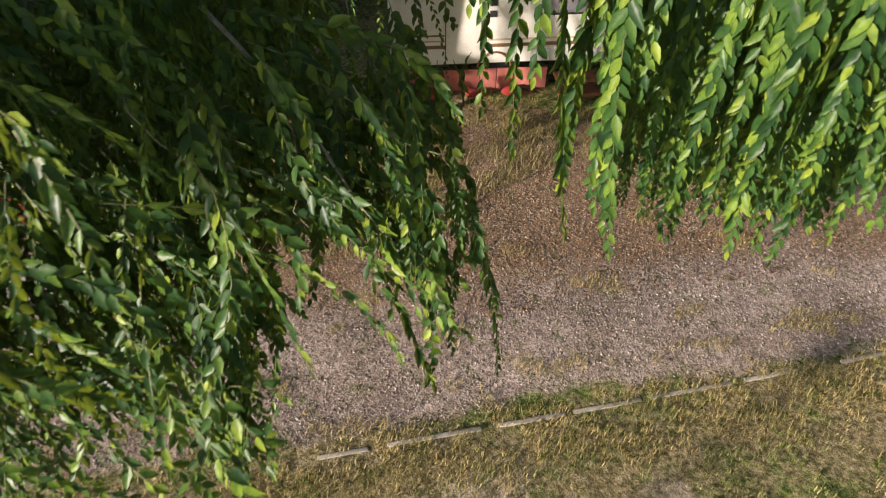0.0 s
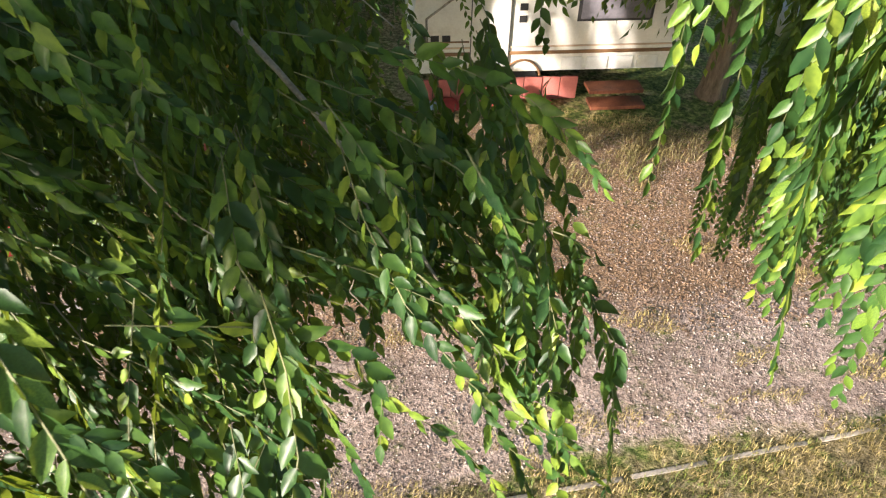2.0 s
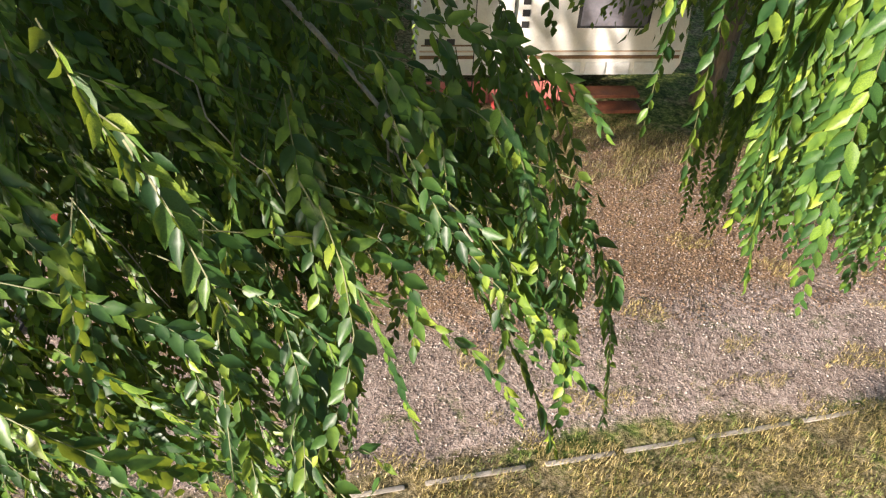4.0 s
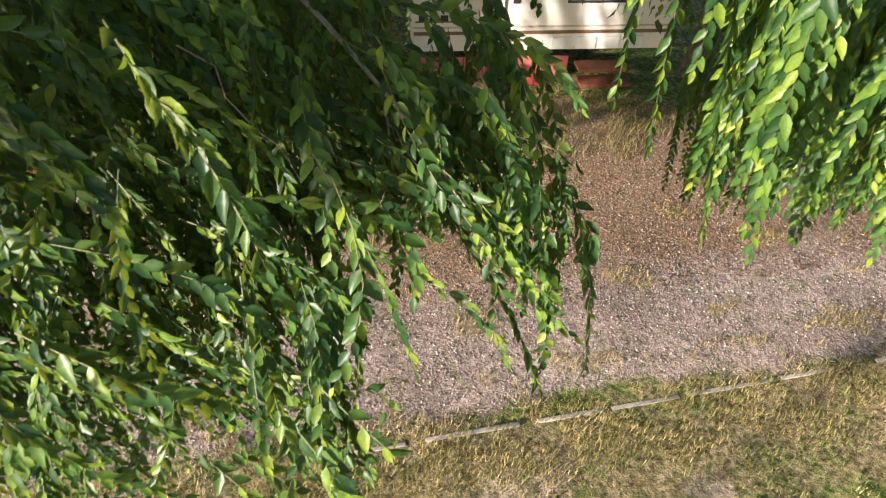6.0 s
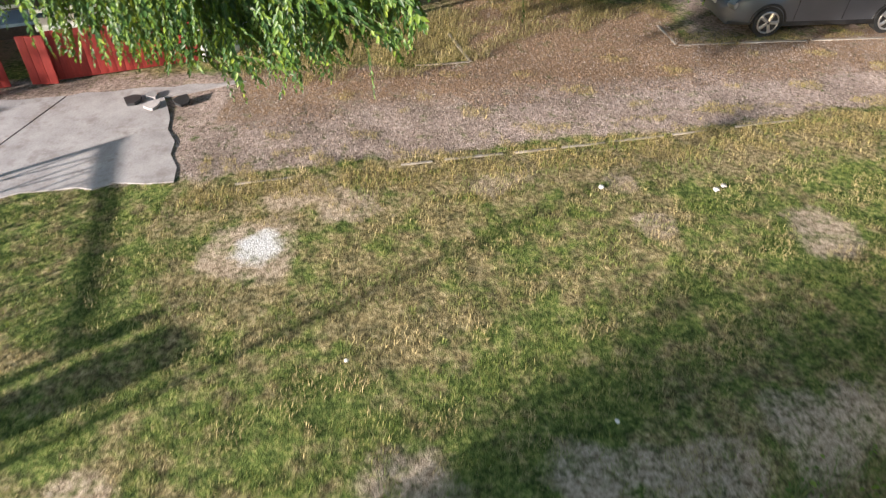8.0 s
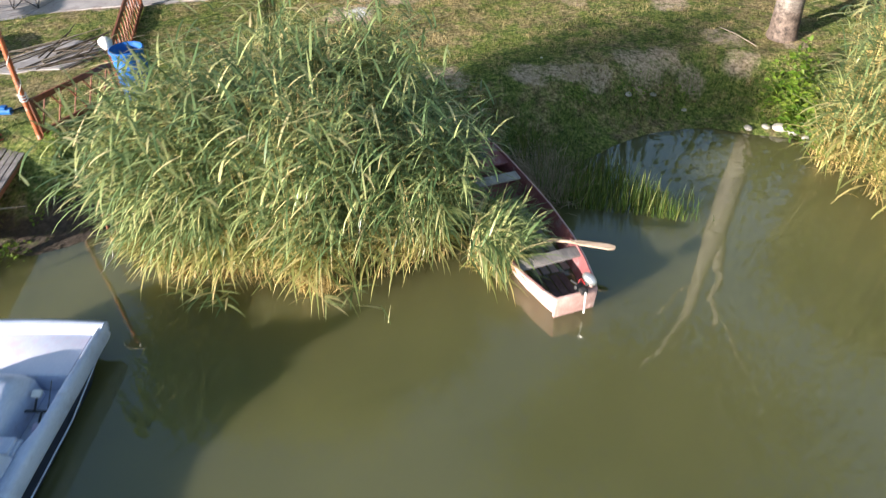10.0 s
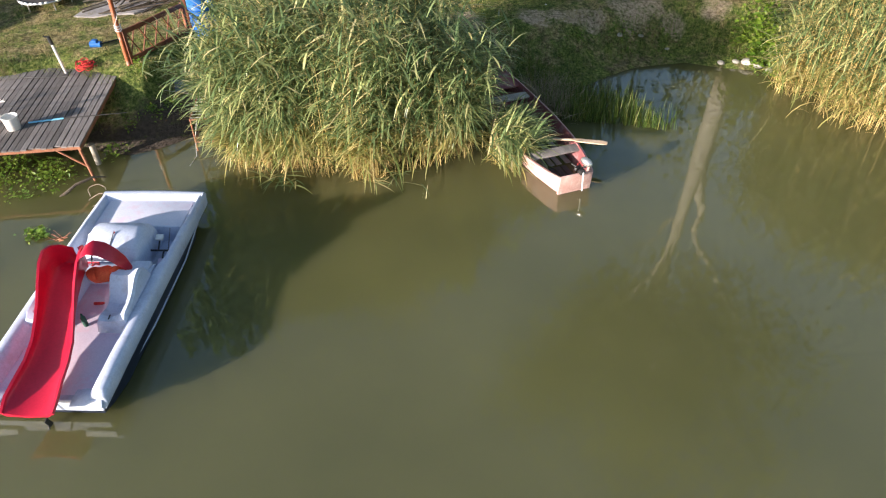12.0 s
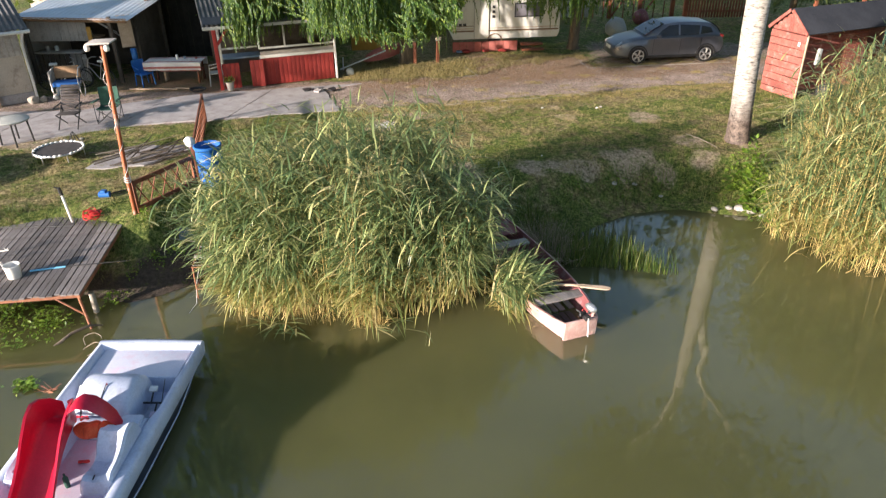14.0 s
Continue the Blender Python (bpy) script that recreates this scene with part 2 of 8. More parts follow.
def water_mat():
    m, nt, p, _ = base_mat("pond_water")
    n = noise_node(nt, 0.25, 3, 0.5, "World")
    col = ramp(nt, n.outputs[0], [(0.3, (0.092, 0.094, 0.038)), (0.7, (0.124, 0.123, 0.05))])
    nt.links.new(col, p.inputs["Base Color"])
    p.inputs["Roughness"].default_value = 0.02
    p.inputs["IOR"].default_value = 1.62
    p.inputs["Subsurface Weight"].default_value = 0.85
    p.inputs["Subsurface Radius"].default_value = (1.0, 1.1, 0.7)
    p.inputs["Subsurface Scale"].default_value = 3.2
    w = noise_node(nt, 1.6, 3, 0.55, "World")
    bump_to(nt, p, w.outputs[0], 0.05, 0.05)
    return m


MAT = {
    "ground": ground_mat(),
    "water": water_mat(),
    "concrete": surf("worn_concrete", (0.27, 0.245, 0.24), (0.46, 0.43, 0.425), 2.2, 34, 0.9, 0.6, stain=(0.25, 0.215, 0.2)),
    "kerb": surf("kerb_concrete", (0.26, 0.225, 0.18), (0.44, 0.39, 0.33), 4, 40, 0.9, 0.4, stain=(0.2, 0.165, 0.12)),
    "bark": surf("elm_bark", (0.05, 0.038, 0.027), (0.17, 0.135, 0.1), 4, 26, 0.95, 1.0, dist=0.03, stretch=(1, 1, 0.25)),
    "twig": surf("pale_twig", (0.16, 0.13, 0.09), (0.34, 0.29, 0.22), 8, 60, 0.8, 0.3),
    "leaf": leafy("elm_leaf", [(0.0, (0.013, 0.04, 0.015)), (0.5, (0.038, 0.088, 0.021)), (0.86, (0.1, 0.165, 0.025)), (1.0, (0.17, 0.22, 0.03))], 0.4, 0.2, (0.45, 0.55, 0.045), spec=0.22, mottle=22),
    "shoot": surf("green_shoot", (0.06, 0.075, 0.025), (0.15, 0.15, 0.06), 8, 60, 0.7, 0.2),
    "hedge_leaf": leafy("hedge_leaf", [(0.0, (0.02, 0.04, 0.012)), (0.6, (0.05, 0.09, 0.02)), (1.0, (0.1, 0.13, 0.03))], 0.5, 0.25),
    "far_leaf": leafy("far_leaf", [(0.0, (0.03, 0.05, 0.014)), (1.0, (0.08, 0.11, 0.03))], 0.6, 0.25),
    "weed_leaf": leafy("weed_leaf", [(0.0, (0.05, 0.11, 0.012)), (0.6, (0.12, 0.2, 0.02)), (1.0, (0.2, 0.26, 0.04))], 0.45, 0.35),
    "lily_leaf": leafy("lily_leaf", [(0.0, (0.06, 0.12, 0.02)), (0.7, (0.16, 0.26, 0.04)), (1.0, (0.28, 0.34, 0.08))], 0.35, 0.2),
    "reed": leafy("reed_leaf", [(0.0, (0.05, 0.095, 0.035)), (0.38, (0.14, 0.205, 0.085)), (0.75, (0.33, 0.38, 0.15)), (0.93, (0.49, 0.47, 0.21)), (1.0, (0.66, 0.55, 0.3))], 0.34, 0.18, (0.3, 0.36, 0.09)),
    "reed_low": leafy("yellowing_reed_leaf", [(0.0, (0.12, 0.17, 0.05)), (0.4, (0.26, 0.28, 0.09)), (0.75, (0.46, 0.4, 0.14)), (1.0, (0.6, 0.48, 0.22))], 0.45, 0.25, (0.45, 0.42, 0.1)),
    "reed_stem": leafy("reed_stem", [(0.0, (0.26, 0.2, 0.07)), (0.5, (0.48, 0.36, 0.13)), (1.0, (0.66, 0.5, 0.22))], 0.6, 0.1, (0.5, 0.4, 0.2)),
    "sedge": leafy("sedge_leaf", [(0.0, (0.03, 0.06, 0.012)), (0.6, (0.08, 0.13, 0.02)), (1.0, (0.22, 0.22, 0.06))], 0.55, 0.25),
    "grass": leafy("lawn_grass", [(0.0, (0.075, 0.125, 0.022)), (0.6, (0.17, 0.21, 0.04)), (0.9, (0.29, 0.28, 0.08)), (1.0, (0.48, 0.39, 0.18))], 0.6, 0.25, (0.25, 0.3, 0.06), 1.6, (0.44, 0.35, 0.17), (0.46, 0.6)),
    "bank_grass": leafy("bank_grass", [(0.0, (0.055, 0.095, 0.028)), (0.6, (0.12, 0.165, 0.045)), (1.0, (0.27, 0.26, 0.09))], 0.55, 0.3),
    "golden_grass": leafy("golden_grass", [(0.0, (0.1, 0.11, 0.035)), (0.35, (0.21, 0.18, 0.065)), (0.75, (0.36, 0.29, 0.13)), (1.0, (0.5, 0.43, 0.25))], 0.8, 0.3, (0.4, 0.34, 0.12)),
    "dry_grass": leafy("dry_grass", [(0.0, (0.14, 0.13, 0.035)), (0.4, (0.33, 0.26, 0.085)), (1.0, (0.54, 0.43, 0.2))], 0.8, 0.2, (0.4, 0.33, 0.12)),
    "straw": leafy("dead_straw", [(0.0, (0.16, 0.12, 0.07)), (1.0, (0.42, 0.34, 0.22))], 0.8, 0.1, (0.4, 0.3, 0.15)),
    "pebble": leafy("pebbles", [(0.0, (0.1, 0.075, 0.065)), (0.45, (0.3, 0.235, 0.2)), (0.85, (0.42, 0.35, 0.3)), (1.0, (0.56, 0.5, 0.44))], 0.9, 0.0),
    "litter": leafy("leaf_litter", [(0.0, (0.09, 0.055, 0.035)), (0.55, (0.24, 0.145, 0.085)), (1.0, (0.42, 0.29, 0.17))], 0.85, 0.1, (0.3, 0.2, 0.1)),
    "stone": surf("bank_stone", (0.24, 0.22, 0.19), (0.48, 0.45, 0.4), 6, 50, 0.85, 0.5, vary=0.2),
    "plank": surf("grey_plank", (0.1, 0.088, 0.084), (0.25, 0.225, 0.215), 3, 30, 0.85, 0.6, vary=0.42, stretch=(1, 0.12, 1), dist=0.006, stain=(0.12, 0.1, 0.09)),
    "rust": surf("rusty_steel", (0.2, 0.07, 0.035), (0.42, 0.19, 0.11), 6, 50, 0.8, 0.4, stain=(0.3, 0.12, 0.06)),
    "orange_paint": surf("rust_orange_paint", (0.3, 0.07, 0.025), (0.45, 0.13, 0.045), 5, 50, 0.6, 0.25, stain=(0.46, 0.4, 0.37)),
    "brown_wood": surf("red_brown_wood", (0.11, 0.035, 0.018), (0.25, 0.085, 0.04), 5, 40, 0.6, 0.3, stretch=(1, 1, 0.3)),
    "blue": surf("blue_plastic", (0.014, 0.09, 0.34), (0.03, 0.16, 0.46), 2, 30, 0.5, 0.1, stain=(0.06, 0.2, 0.42), spec=0.3),
    "blue_light": surf("light_blue_vinyl", (0.12, 0.42, 0.68), (0.2, 0.52, 0.76), 2, 20, 0.35, 0.05),
    "boat_white": surf("weathered_gelcoat", (0.4, 0.46, 0.6), (0.57, 0.62, 0.75), 2.2, 35, 0.45, 0.12, stain=(0.38, 0.4, 0.48)),
    "deck_pink": surf("faded_pink_deck", (0.58, 0.5, 0.62), (0.74, 0.66, 0.77), 1.8, 60, 0.75, 0.3, stain=(0.7, 0.46, 0.58)),
    "deck_pale": surf("pale_scuffed_deck", (0.5, 0.54, 0.66), (0.66, 0.66, 0.76), 1.8, 60, 0.75, 0.3, stain=(0.6, 0.5, 0.6)),
    "hull_navy": surf("navy_hull", (0.008, 0.012, 0.025), (0.02, 0.028, 0.05), 3, 40, 0.35, 0.1),
    "slide_red": surf("red_slide_plastic", (0.4, 0.006, 0.026), (0.52, 0.012, 0.042), 2, 30, 0.32, 0.06),
    "jacket": surf("orange_red_fabric", (0.5, 0.05, 0.015), (0.72, 0.12, 0.04), 6, 60, 0.8, 0.4),
    "pink_paint": surf("faded_pink_paint", (0.46, 0.25, 0.22), (0.62, 0.42, 0.37), 5, 45, 0.75, 0.35, stain=(0.64, 0.53, 0.48)),
    "maroon": surf("maroon_boat_paint", (0.15, 0.045, 0.05), (0.28, 0.1, 0.1), 4, 45, 0.7, 0.35, stain=(0.3, 0.2, 0.2)),
    "boat_floor": surf("dark_wet_boards", (0.035, 0.025, 0.024), (0.1, 0.075, 0.07), 6, 45, 0.6, 0.4, vary=0.2),
    "grey_board": surf("grey_boards", (0.2, 0.18, 0.17), (0.4, 0.36, 0.33), 5, 45, 0.8, 0.4, vary=0.15, stretch=(1, 0.2, 1)),
    "pale_wood": surf("pale_wood", (0.42, 0.3, 0.2), (0.6, 0.46, 0.34), 6, 50, 0.7, 0.3, stretch=(0.3, 1, 1)),
    "alu": surf("aluminium", (0.5, 0.5, 0.5), (0.68, 0.68, 0.68), 8, 60, 0.35, 0.1, metal=0.8),
    "white": surf("white_paint", (0.66, 0.65, 0.62), (0.8, 0.79, 0.76), 4, 40, 0.55, 0.1, stain=(0.62, 0.6, 0.55)),
    "black": surf("black_plastic", (0.012, 0.012, 0.013), (0.035, 0.035, 0.036), 5, 50, 0.5, 0.1),
    "dark_fabric": surf("dark_fabric", (0.025, 0.022, 0.022), (0.07, 0.06, 0.058), 6, 80, 0.9, 0.3),
    "green_fabric": surf("green_fabric", (0.012, 0.05, 0.035), (0.03, 0.1, 0.07), 6, 80, 0.85, 0.3),
    "red_hose": surf("red_hose", (0.45, 0.015, 0.02), (0.62, 0.04, 0.04), 6, 60, 0.45, 0.1),
    "red_plank": surf("red_stained_plank", (0.19, 0.014, 0.012), (0.31, 0.032, 0.024), 5, 40, 0.7, 0.35, vary=0.12, stretch=(1, 1, 0.2)),
    "shed_red": surf("weathered_red_plank", (0.2, 0.045, 0.034), (0.33, 0.11, 0.085), 5, 40, 0.8, 0.5, vary=0.2, stain=(0.36, 0.2, 0.17), stretch=(0.2, 1, 1)),
    "red_post": surf("red_paint_wood", (0.27, 0.018, 0.015), (0.4, 0.04, 0.03), 5, 40, 0.55, 0.2),
    "corrugated": surf("grey_corrugated", (0.07, 0.068, 0.066), (0.16, 0.155, 0.15), 2, 30, 0.85, 0.3, stain=(0.1, 0.1, 0.095)),
    "metal_roof": surf("pale_metal_roof", (0.42, 0.5, 0.58), (0.6, 0.66, 0.72), 1.2, 30, 0.45, 0.15, metal=0.25, stain=(0.5, 0.52, 0.54)),
    "panel_beige": surf("beige_panel", (0.32, 0.29, 0.265), (0.5, 0.46, 0.42), 1.5, 25, 0.85, 0.3, stain=(0.25, 0.215, 0.19)),
    "plaster": surf("cream_plaster", (0.4, 0.34, 0.28), (0.58, 0.51, 0.43), 1.2, 30, 0.9, 0.3, stain=(0.26, 0.2, 0.16)),
    "grey_panel": surf("grey_green_panel", (0.3, 0.31, 0.29), (0.44, 0.45, 0.42), 1.5, 30, 0.8, 0.15),
    # dark brown for inner walls, some posts and the porch's inner panel
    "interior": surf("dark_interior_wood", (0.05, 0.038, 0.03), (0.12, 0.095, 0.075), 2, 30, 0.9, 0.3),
    # near-black planks: the shade behind the outdoor table is in their colour
    "shade_dark": surf("shade_dark_planks", (0.008, 0.007, 0.006), (0.028, 0.024, 0.02), 3, 30, 0.95, 0.4, vary=0.3),
    "tan": surf("faded_tan_cushion", (0.3, 0.17, 0.09), (0.45, 0.28, 0.16), 5, 50, 0.9, 0.3),
    "cloth": surf("white_cloth", (0.6, 0.57, 0.54), (0.76, 0.74, 0.7), 5, 60, 0.9, 0.3),
    "cloth_red": surf("dull_red_cloth", (0.35, 0.09, 0.075), (0.48, 0.16, 0.13), 5, 60, 0.9, 0.3),
    "caravan": surf("cream_caravan_skin", (0.64, 0.62, 0.56), (0.77, 0.75, 0.69), 1.5, 30, 0.5, 0.06, stain=(0.58, 0.55, 0.48)),
    "brown_trim": surf("brown_trim", (0.14, 0.075, 0.035), (0.24, 0.13, 0.06), 4, 40, 0.5, 0.1),
    "glass": surf("dark_glass", (0.012, 0.014, 0.018), (0.025, 0.028, 0.035), 2, 20, 0.06, 0.0),
    # glass lightened to grey: the pane's reflection is put into its colour
    "grey_glass": surf("reflection_grey_glass", (0.13, 0.125, 0.14), (0.19, 0.18, 0.2), 2, 20, 0.12, 0.0),
    "car_paint": surf("grey_blue_car_paint", (0.13, 0.145, 0.175), (0.16, 0.175, 0.205), 2, 400, 0.28, 0.0, metal=0.6),
    "rubber": surf("tyre_rubber", (0.012, 0.012, 0.012), (0.03, 0.03, 0.03), 8, 60, 0.85, 0.3),
    "tarp": surf("dark_tarp", (0.02, 0.021, 0.024), (0.055, 0.057, 0.064), 2, 30, 0.6, 0.4, dist=0.02),
    "roof_felt": surf("dark_roof_felt", (0.016, 0.018, 0.024), (0.04, 0.044, 0.054), 1.5, 40, 0.92, 0.4, spec=0.25),
    "orange_plastic": surf("orange_plastic", (0.62, 0.16, 0.02), (0.78, 0.27, 0.05), 3, 40, 0.5, 0.15),
    "yellow_wall": surf("yellow_board", (0.5, 0.26, 0.05), (0.66, 0.38, 0.09), 3, 40, 0.8, 0.2),
    "terracotta": surf("grey_pot", (0.3, 0.27, 0.24), (0.44, 0.4, 0.36), 6, 60, 0.8, 0.2),
    "net": surf("grey_net", (0.05, 0.05, 0.055), (0.12, 0.12, 0.13), 20, 90, 0.9, 0.5),
    "basin": surf("dull_blue_basin", (0.05, 0.07, 0.11), (0.11, 0.14, 0.19), 4, 40, 0.55, 0.2),
    "floats": surf("blue_grey_lid", (0.16, 0.24, 0.34), (0.28, 0.36, 0.46), 4, 40, 0.5, 0.2),
}


def birch_mat():
    m, nt, p, _ = base_mat("birch_bark")
    a = noise_node(nt, 5, 6, 0.7)
    mp = nt.nodes.new("ShaderNodeMapping")
    mp.inputs["Scale"].default_value = (1.2, 1.2, 6.0)
    tc = nt.nodes.new("ShaderNodeTexCoord")
    nt.links.new(tc.outputs["Object"], mp.inputs[0])
    nt.links.new(mp.outputs[0], a.inputs["Vector"])
    white = ramp(nt, a.outputs[0], [(0.36, (0.07, 0.058, 0.048)), (0.44, (0.3, 0.27, 0.24)), (0.62, (0.47, 0.45, 0.41))])
    b = noise_node(nt, 9, 6, 0.7)
    rough = ramp(nt, b.outputs[0], [(0.35, (0.035, 0.025, 0.02)), (0.65, (0.2, 0.15, 0.12))])
    sep = nt.nodes.new("ShaderNodeSeparateXYZ")
    nt.links.new(tc.outputs["Object"], sep.inputs[0])
    ad = nt.nodes.new("ShaderNodeMath")
    ad.operation = "ADD"
    nt.links.new(sep.outputs[2], ad.inputs[0]), nt.links.new(b.outputs[0], ad.inputs[1])
    hv = nt.nodes.new("ShaderNodeMath")
    hv.operation = "MULTIPLY"
    hv.inputs[1].default_value = 0.5
    nt.links.new(ad.outputs[0], hv.inputs[0])
    fac = ramp(nt, hv.outputs[0], [(0.55, (0, 0, 0)), (1.0, (1, 1, 1))])
    nt.links.new(mixc(nt, fac, rough, white), p.inputs["Base Color"])
    p.inputs["Roughness"].default_value = 0.8
    bump_to(nt, p, a.outputs[0], 0.5, 0.02)
    return m


MAT["birch"] = birch_mat()

# ---- ground and water ----
SHORE_X = [-60, -14, -9, -7.3, -6.5, -6.0, -5.6, -5.3, -4.9, -4.4, 0.2, 1.2, 2.5, 3.4, 4.2, 5.4, 7.2, 8, 9, 11, 14, 60]
SHORE_Y = [10, 11.0, 11.6, 11.2, 10.9, 11.25, 11.6, 12.0, 12.3, 12.5, 13.4, 13.8, 14.2, 14.9, 15.4, 15.7, 15.3, 14.3, 13.6, 13.2, 13, 12]
LOW_X, LOW_Y = [-60, -13, -12.2, -9.8, -4, 9.15, 60], [13, 17.0, 17.6, 18.9, 20.5, 24.1, 38]
UP_X, UP_Y = [-60, -16, -5, 0.2, 4.4, 10.4, 60], [20, 21.6, 24.0, 24.7, 26, 27.5, 40]


def fbm(x, y, s, seed):
    """Smooth two-dimensional noise from a few sine waves, about -1 to 1."""
    r = np.random.RandomState(seed)
    out = np.zeros_like(x, dtype=float)
    for k in range(7):
        a, f, p = r.uniform(0, math.tau), s * 1.5 ** (k * 0.7), r.uniform(0, math.tau)
        out = out + np.sin((x * math.cos(a) + y * math.sin(a)) * f + p) / 1.3**k
    return out / 3.2


def step(a, b, v):
    t = np.clip((v - a) / (b - a), 0, 1)
    return t * t * (3 - 2 * t)


def height(x, y):
    x, y = np.asarray(x, float), np.asarray(y, float)
    d = y - np.interp(x, SHORE_X, SHORE_Y) + 0.12 * fbm(x, y, 1.3, 3)
    width = np.where(x < -4.2, np.interp(x, [-10.5, -8.8, -7.4, -6.6], [1.25, 2.0, 2.1, 2.4]), np.where(x < 3.2, 2.2, 1.7))
    h = -0.55 + 0.62 * step(-1.0, 0.05, d) + (G - 0.07) * step(0.0, width, d)
    east = x - np.interp(y, [10.5, 12.75, 13.1, 14.65, 15.6], [-7.3, -7.1, -6.98, -6.25, -5.8]) + 0.08 * fbm(x, y, 2.6, 6)
    bank = G - 0.6 * step(0.05, 0.95, east) * step(15.4, 14.2, y) * step(-3.2, -4.4, x)
    h = np.minimum(h, np.where((x > -8) & (x < -3), bank, 9.0))
    return h + 0.022 * fbm(x, y, 1.7, 5) * step(0.3, 2, d)


def ground_at(x, y):
    return float(height(np.array([x]), np.array([y]))[0])


def drive_masks(x, y):
    wob = 0.22 * fbm(x, y, 2.2, 8)
    lo, up = np.interp(x, LOW_X, LOW_Y), np.interp(x, UP_X, UP_Y)
    inside = step(-0.25, 0.25, y - lo + wob) * step(-0.3, 0.3, up - y + wob)
    bay = step(-0.3, 0.3, x - 0.25 - (y - 24.7) * -0.15 + wob) * step(-0.3, 0.3, 4.4 - x + wob) * step(-0.2, 0.2, y - 24.5) * step(-0.8, 0.8, 28.0 - y + wob)
    park = step(-0.3, 0.5, x - 4.6) * step(-0.4, 0.4, y - up) * step(-1, 1, 30.5 - y)
    return inside, bay, park, lo, up


xs = np.concatenate([[-1500, -400, -120, -60, -35, -24], np.arange(-18, 18.01, 0.13), [24, 35, 60, 120, 400, 1500]])
ys = np.concatenate([[-1500, -400, -120, -70, -40, -20, -5, 4, 8], np.arange(9, 31.01, 0.13), [33, 36, 40, 46, 55, 80, 150, 400, 1500]])
gx, gy = np.meshgrid(xs, ys)
gz = height(gx, gy)
gz = np.where(gy < -60, 0.9, gz)
nx, ny = len(xs), len(ys)
idx = np.arange(nx * ny).reshape(ny, nx)
quads = np.stack([idx[:-1, :-1], idx[:-1, 1:], idx[1:, 1:], idx[1:, :-1]], -1).reshape(-1, 4)
me = arr_mesh("ground", np.stack([gx, gy, gz], -1).reshape(-1, 3), quads, MAT["ground"], True)
inside, bay, park, lo_y, up_y = drive_masks(gx, gy)
dshore = gy - np.interp(gx, SHORE_X, SHORE_Y)


def spot(x, y, cx, cy, r, seed):
    return step(1.25, 0.6, np.hypot(x - cx, y - cy) / r + 0.5 * fbm(x, y, 3.4, seed))


bare = np.zeros_like(gx)
for k, (cx, cy, r) in enumerate([(-2.4, 19.05, 0.75), (-2.3, 20.1, 0.4), (-1.35, 20.05, 0.45), (-1.9, 20.4, 0.3), (5.3, 20.0, 0.55), (4.0, 16.7, 0.55), (5.2, 16.6, 0.35), (-3.2, 15.3, 0.45), (2.4, 16.1, 0.3),
                                 (1.1, 21.0, 0.35), (6.2, 16.9, 0.45), (-8.6, 16.3, 1.0), (-12.3, 17.5, 0.9), (0.0, 15.8, 0.5), (7.6, 17.6, 0.35), (3.0, 19.9, 0.3), (3.1, 16.2, 0.4), (1.6, 16.0, 0.5), (4.6, 17.1, 0.4), (6.0, 17.9, 0.5), (0.6, 20.7, 0.3), (2.6, 20.9, 0.3)]):
    bare = np.maximum(bare, spot(gx, gy, cx, cy, r, 20 + k))
shore_mud = step(0.75, 0.2, dshore) * step(-3, -1.0, dshore) * np.where(gx > 1.2, 0.35, 1.0) + step(1.9, 0.7, dshore + 0.4 * fbm(gx, gy, 2.8, 27)) * step(-7.1, -6.3, gx + 0.3 * fbm(gx, gy, 3.1, 28)) * step(-3.9, -4.8, gx)
edge = step(1.25, 0.2, np.abs(gy - lo_y + 0.75) + 0.35 * fbm(gx, gy, 2.5, 12)) * (gx > -4)
above = step(-0.2, 0.5, gy - up_y) * (gx < 0.4) * (gx > -5)
beyond = step(0.0, 0.8, gy - up_y) * step(1.0, 0.0, gy - up_y - 1.6)
masks = {
    "dry": np.clip(edge * 0.85 + above * 0.8 + 0.55 * beyond + step(31, 34, gy) * 0.3, 0, 1),
    "gravel": np.clip(np.maximum(inside, 0.75 * park), 0, 1),
    "litter": np.clip(0.85 * step(-13.6, -12.8, gx) * step(-8.2, -8.9, gx) * step(22.2, 22.7, gy) * step(27.5, 26.5, gy) + bay * 0.95 + 0.8 * inside * step(0.0, 1.2, gy - lo_y - 1.0 + 0.6 * fbm(gx, gy, 1.1, 35)) * (gx > -4) + 0.3 * park, 0, 1),
    "bare": np.clip(bare * 0.8, 0, 1),
    "mud": np.clip(shore_mud, 0, 1),
    "ash": np.clip(1.0 * spot(gx, gy, -2.33, 19.1, 0.34, 41) + 0.22 * spot(gx, gy, -2.5, 19.02, 0.6, 44), 0, 1),
}
for name, v in masks.items():
    me.attributes.new(name, "FLOAT", "POINT").data.foreach_set("value", np.ascontiguousarray(v, np.float32).ravel())
tagged(new("ground", me), "patchy lawn, gravel drive and muddy bank", "ground", kind="structure")

bm = B()
bm.faces.new([bm.verts.new(p) for p in ((-400, -60, 0), (400, -60, 0), (400, 16.6, 0), (-400, 16.6, 0))])
solo("water", bm, MAT["water"], "still murky olive-green pond water", "water", kind="structure")

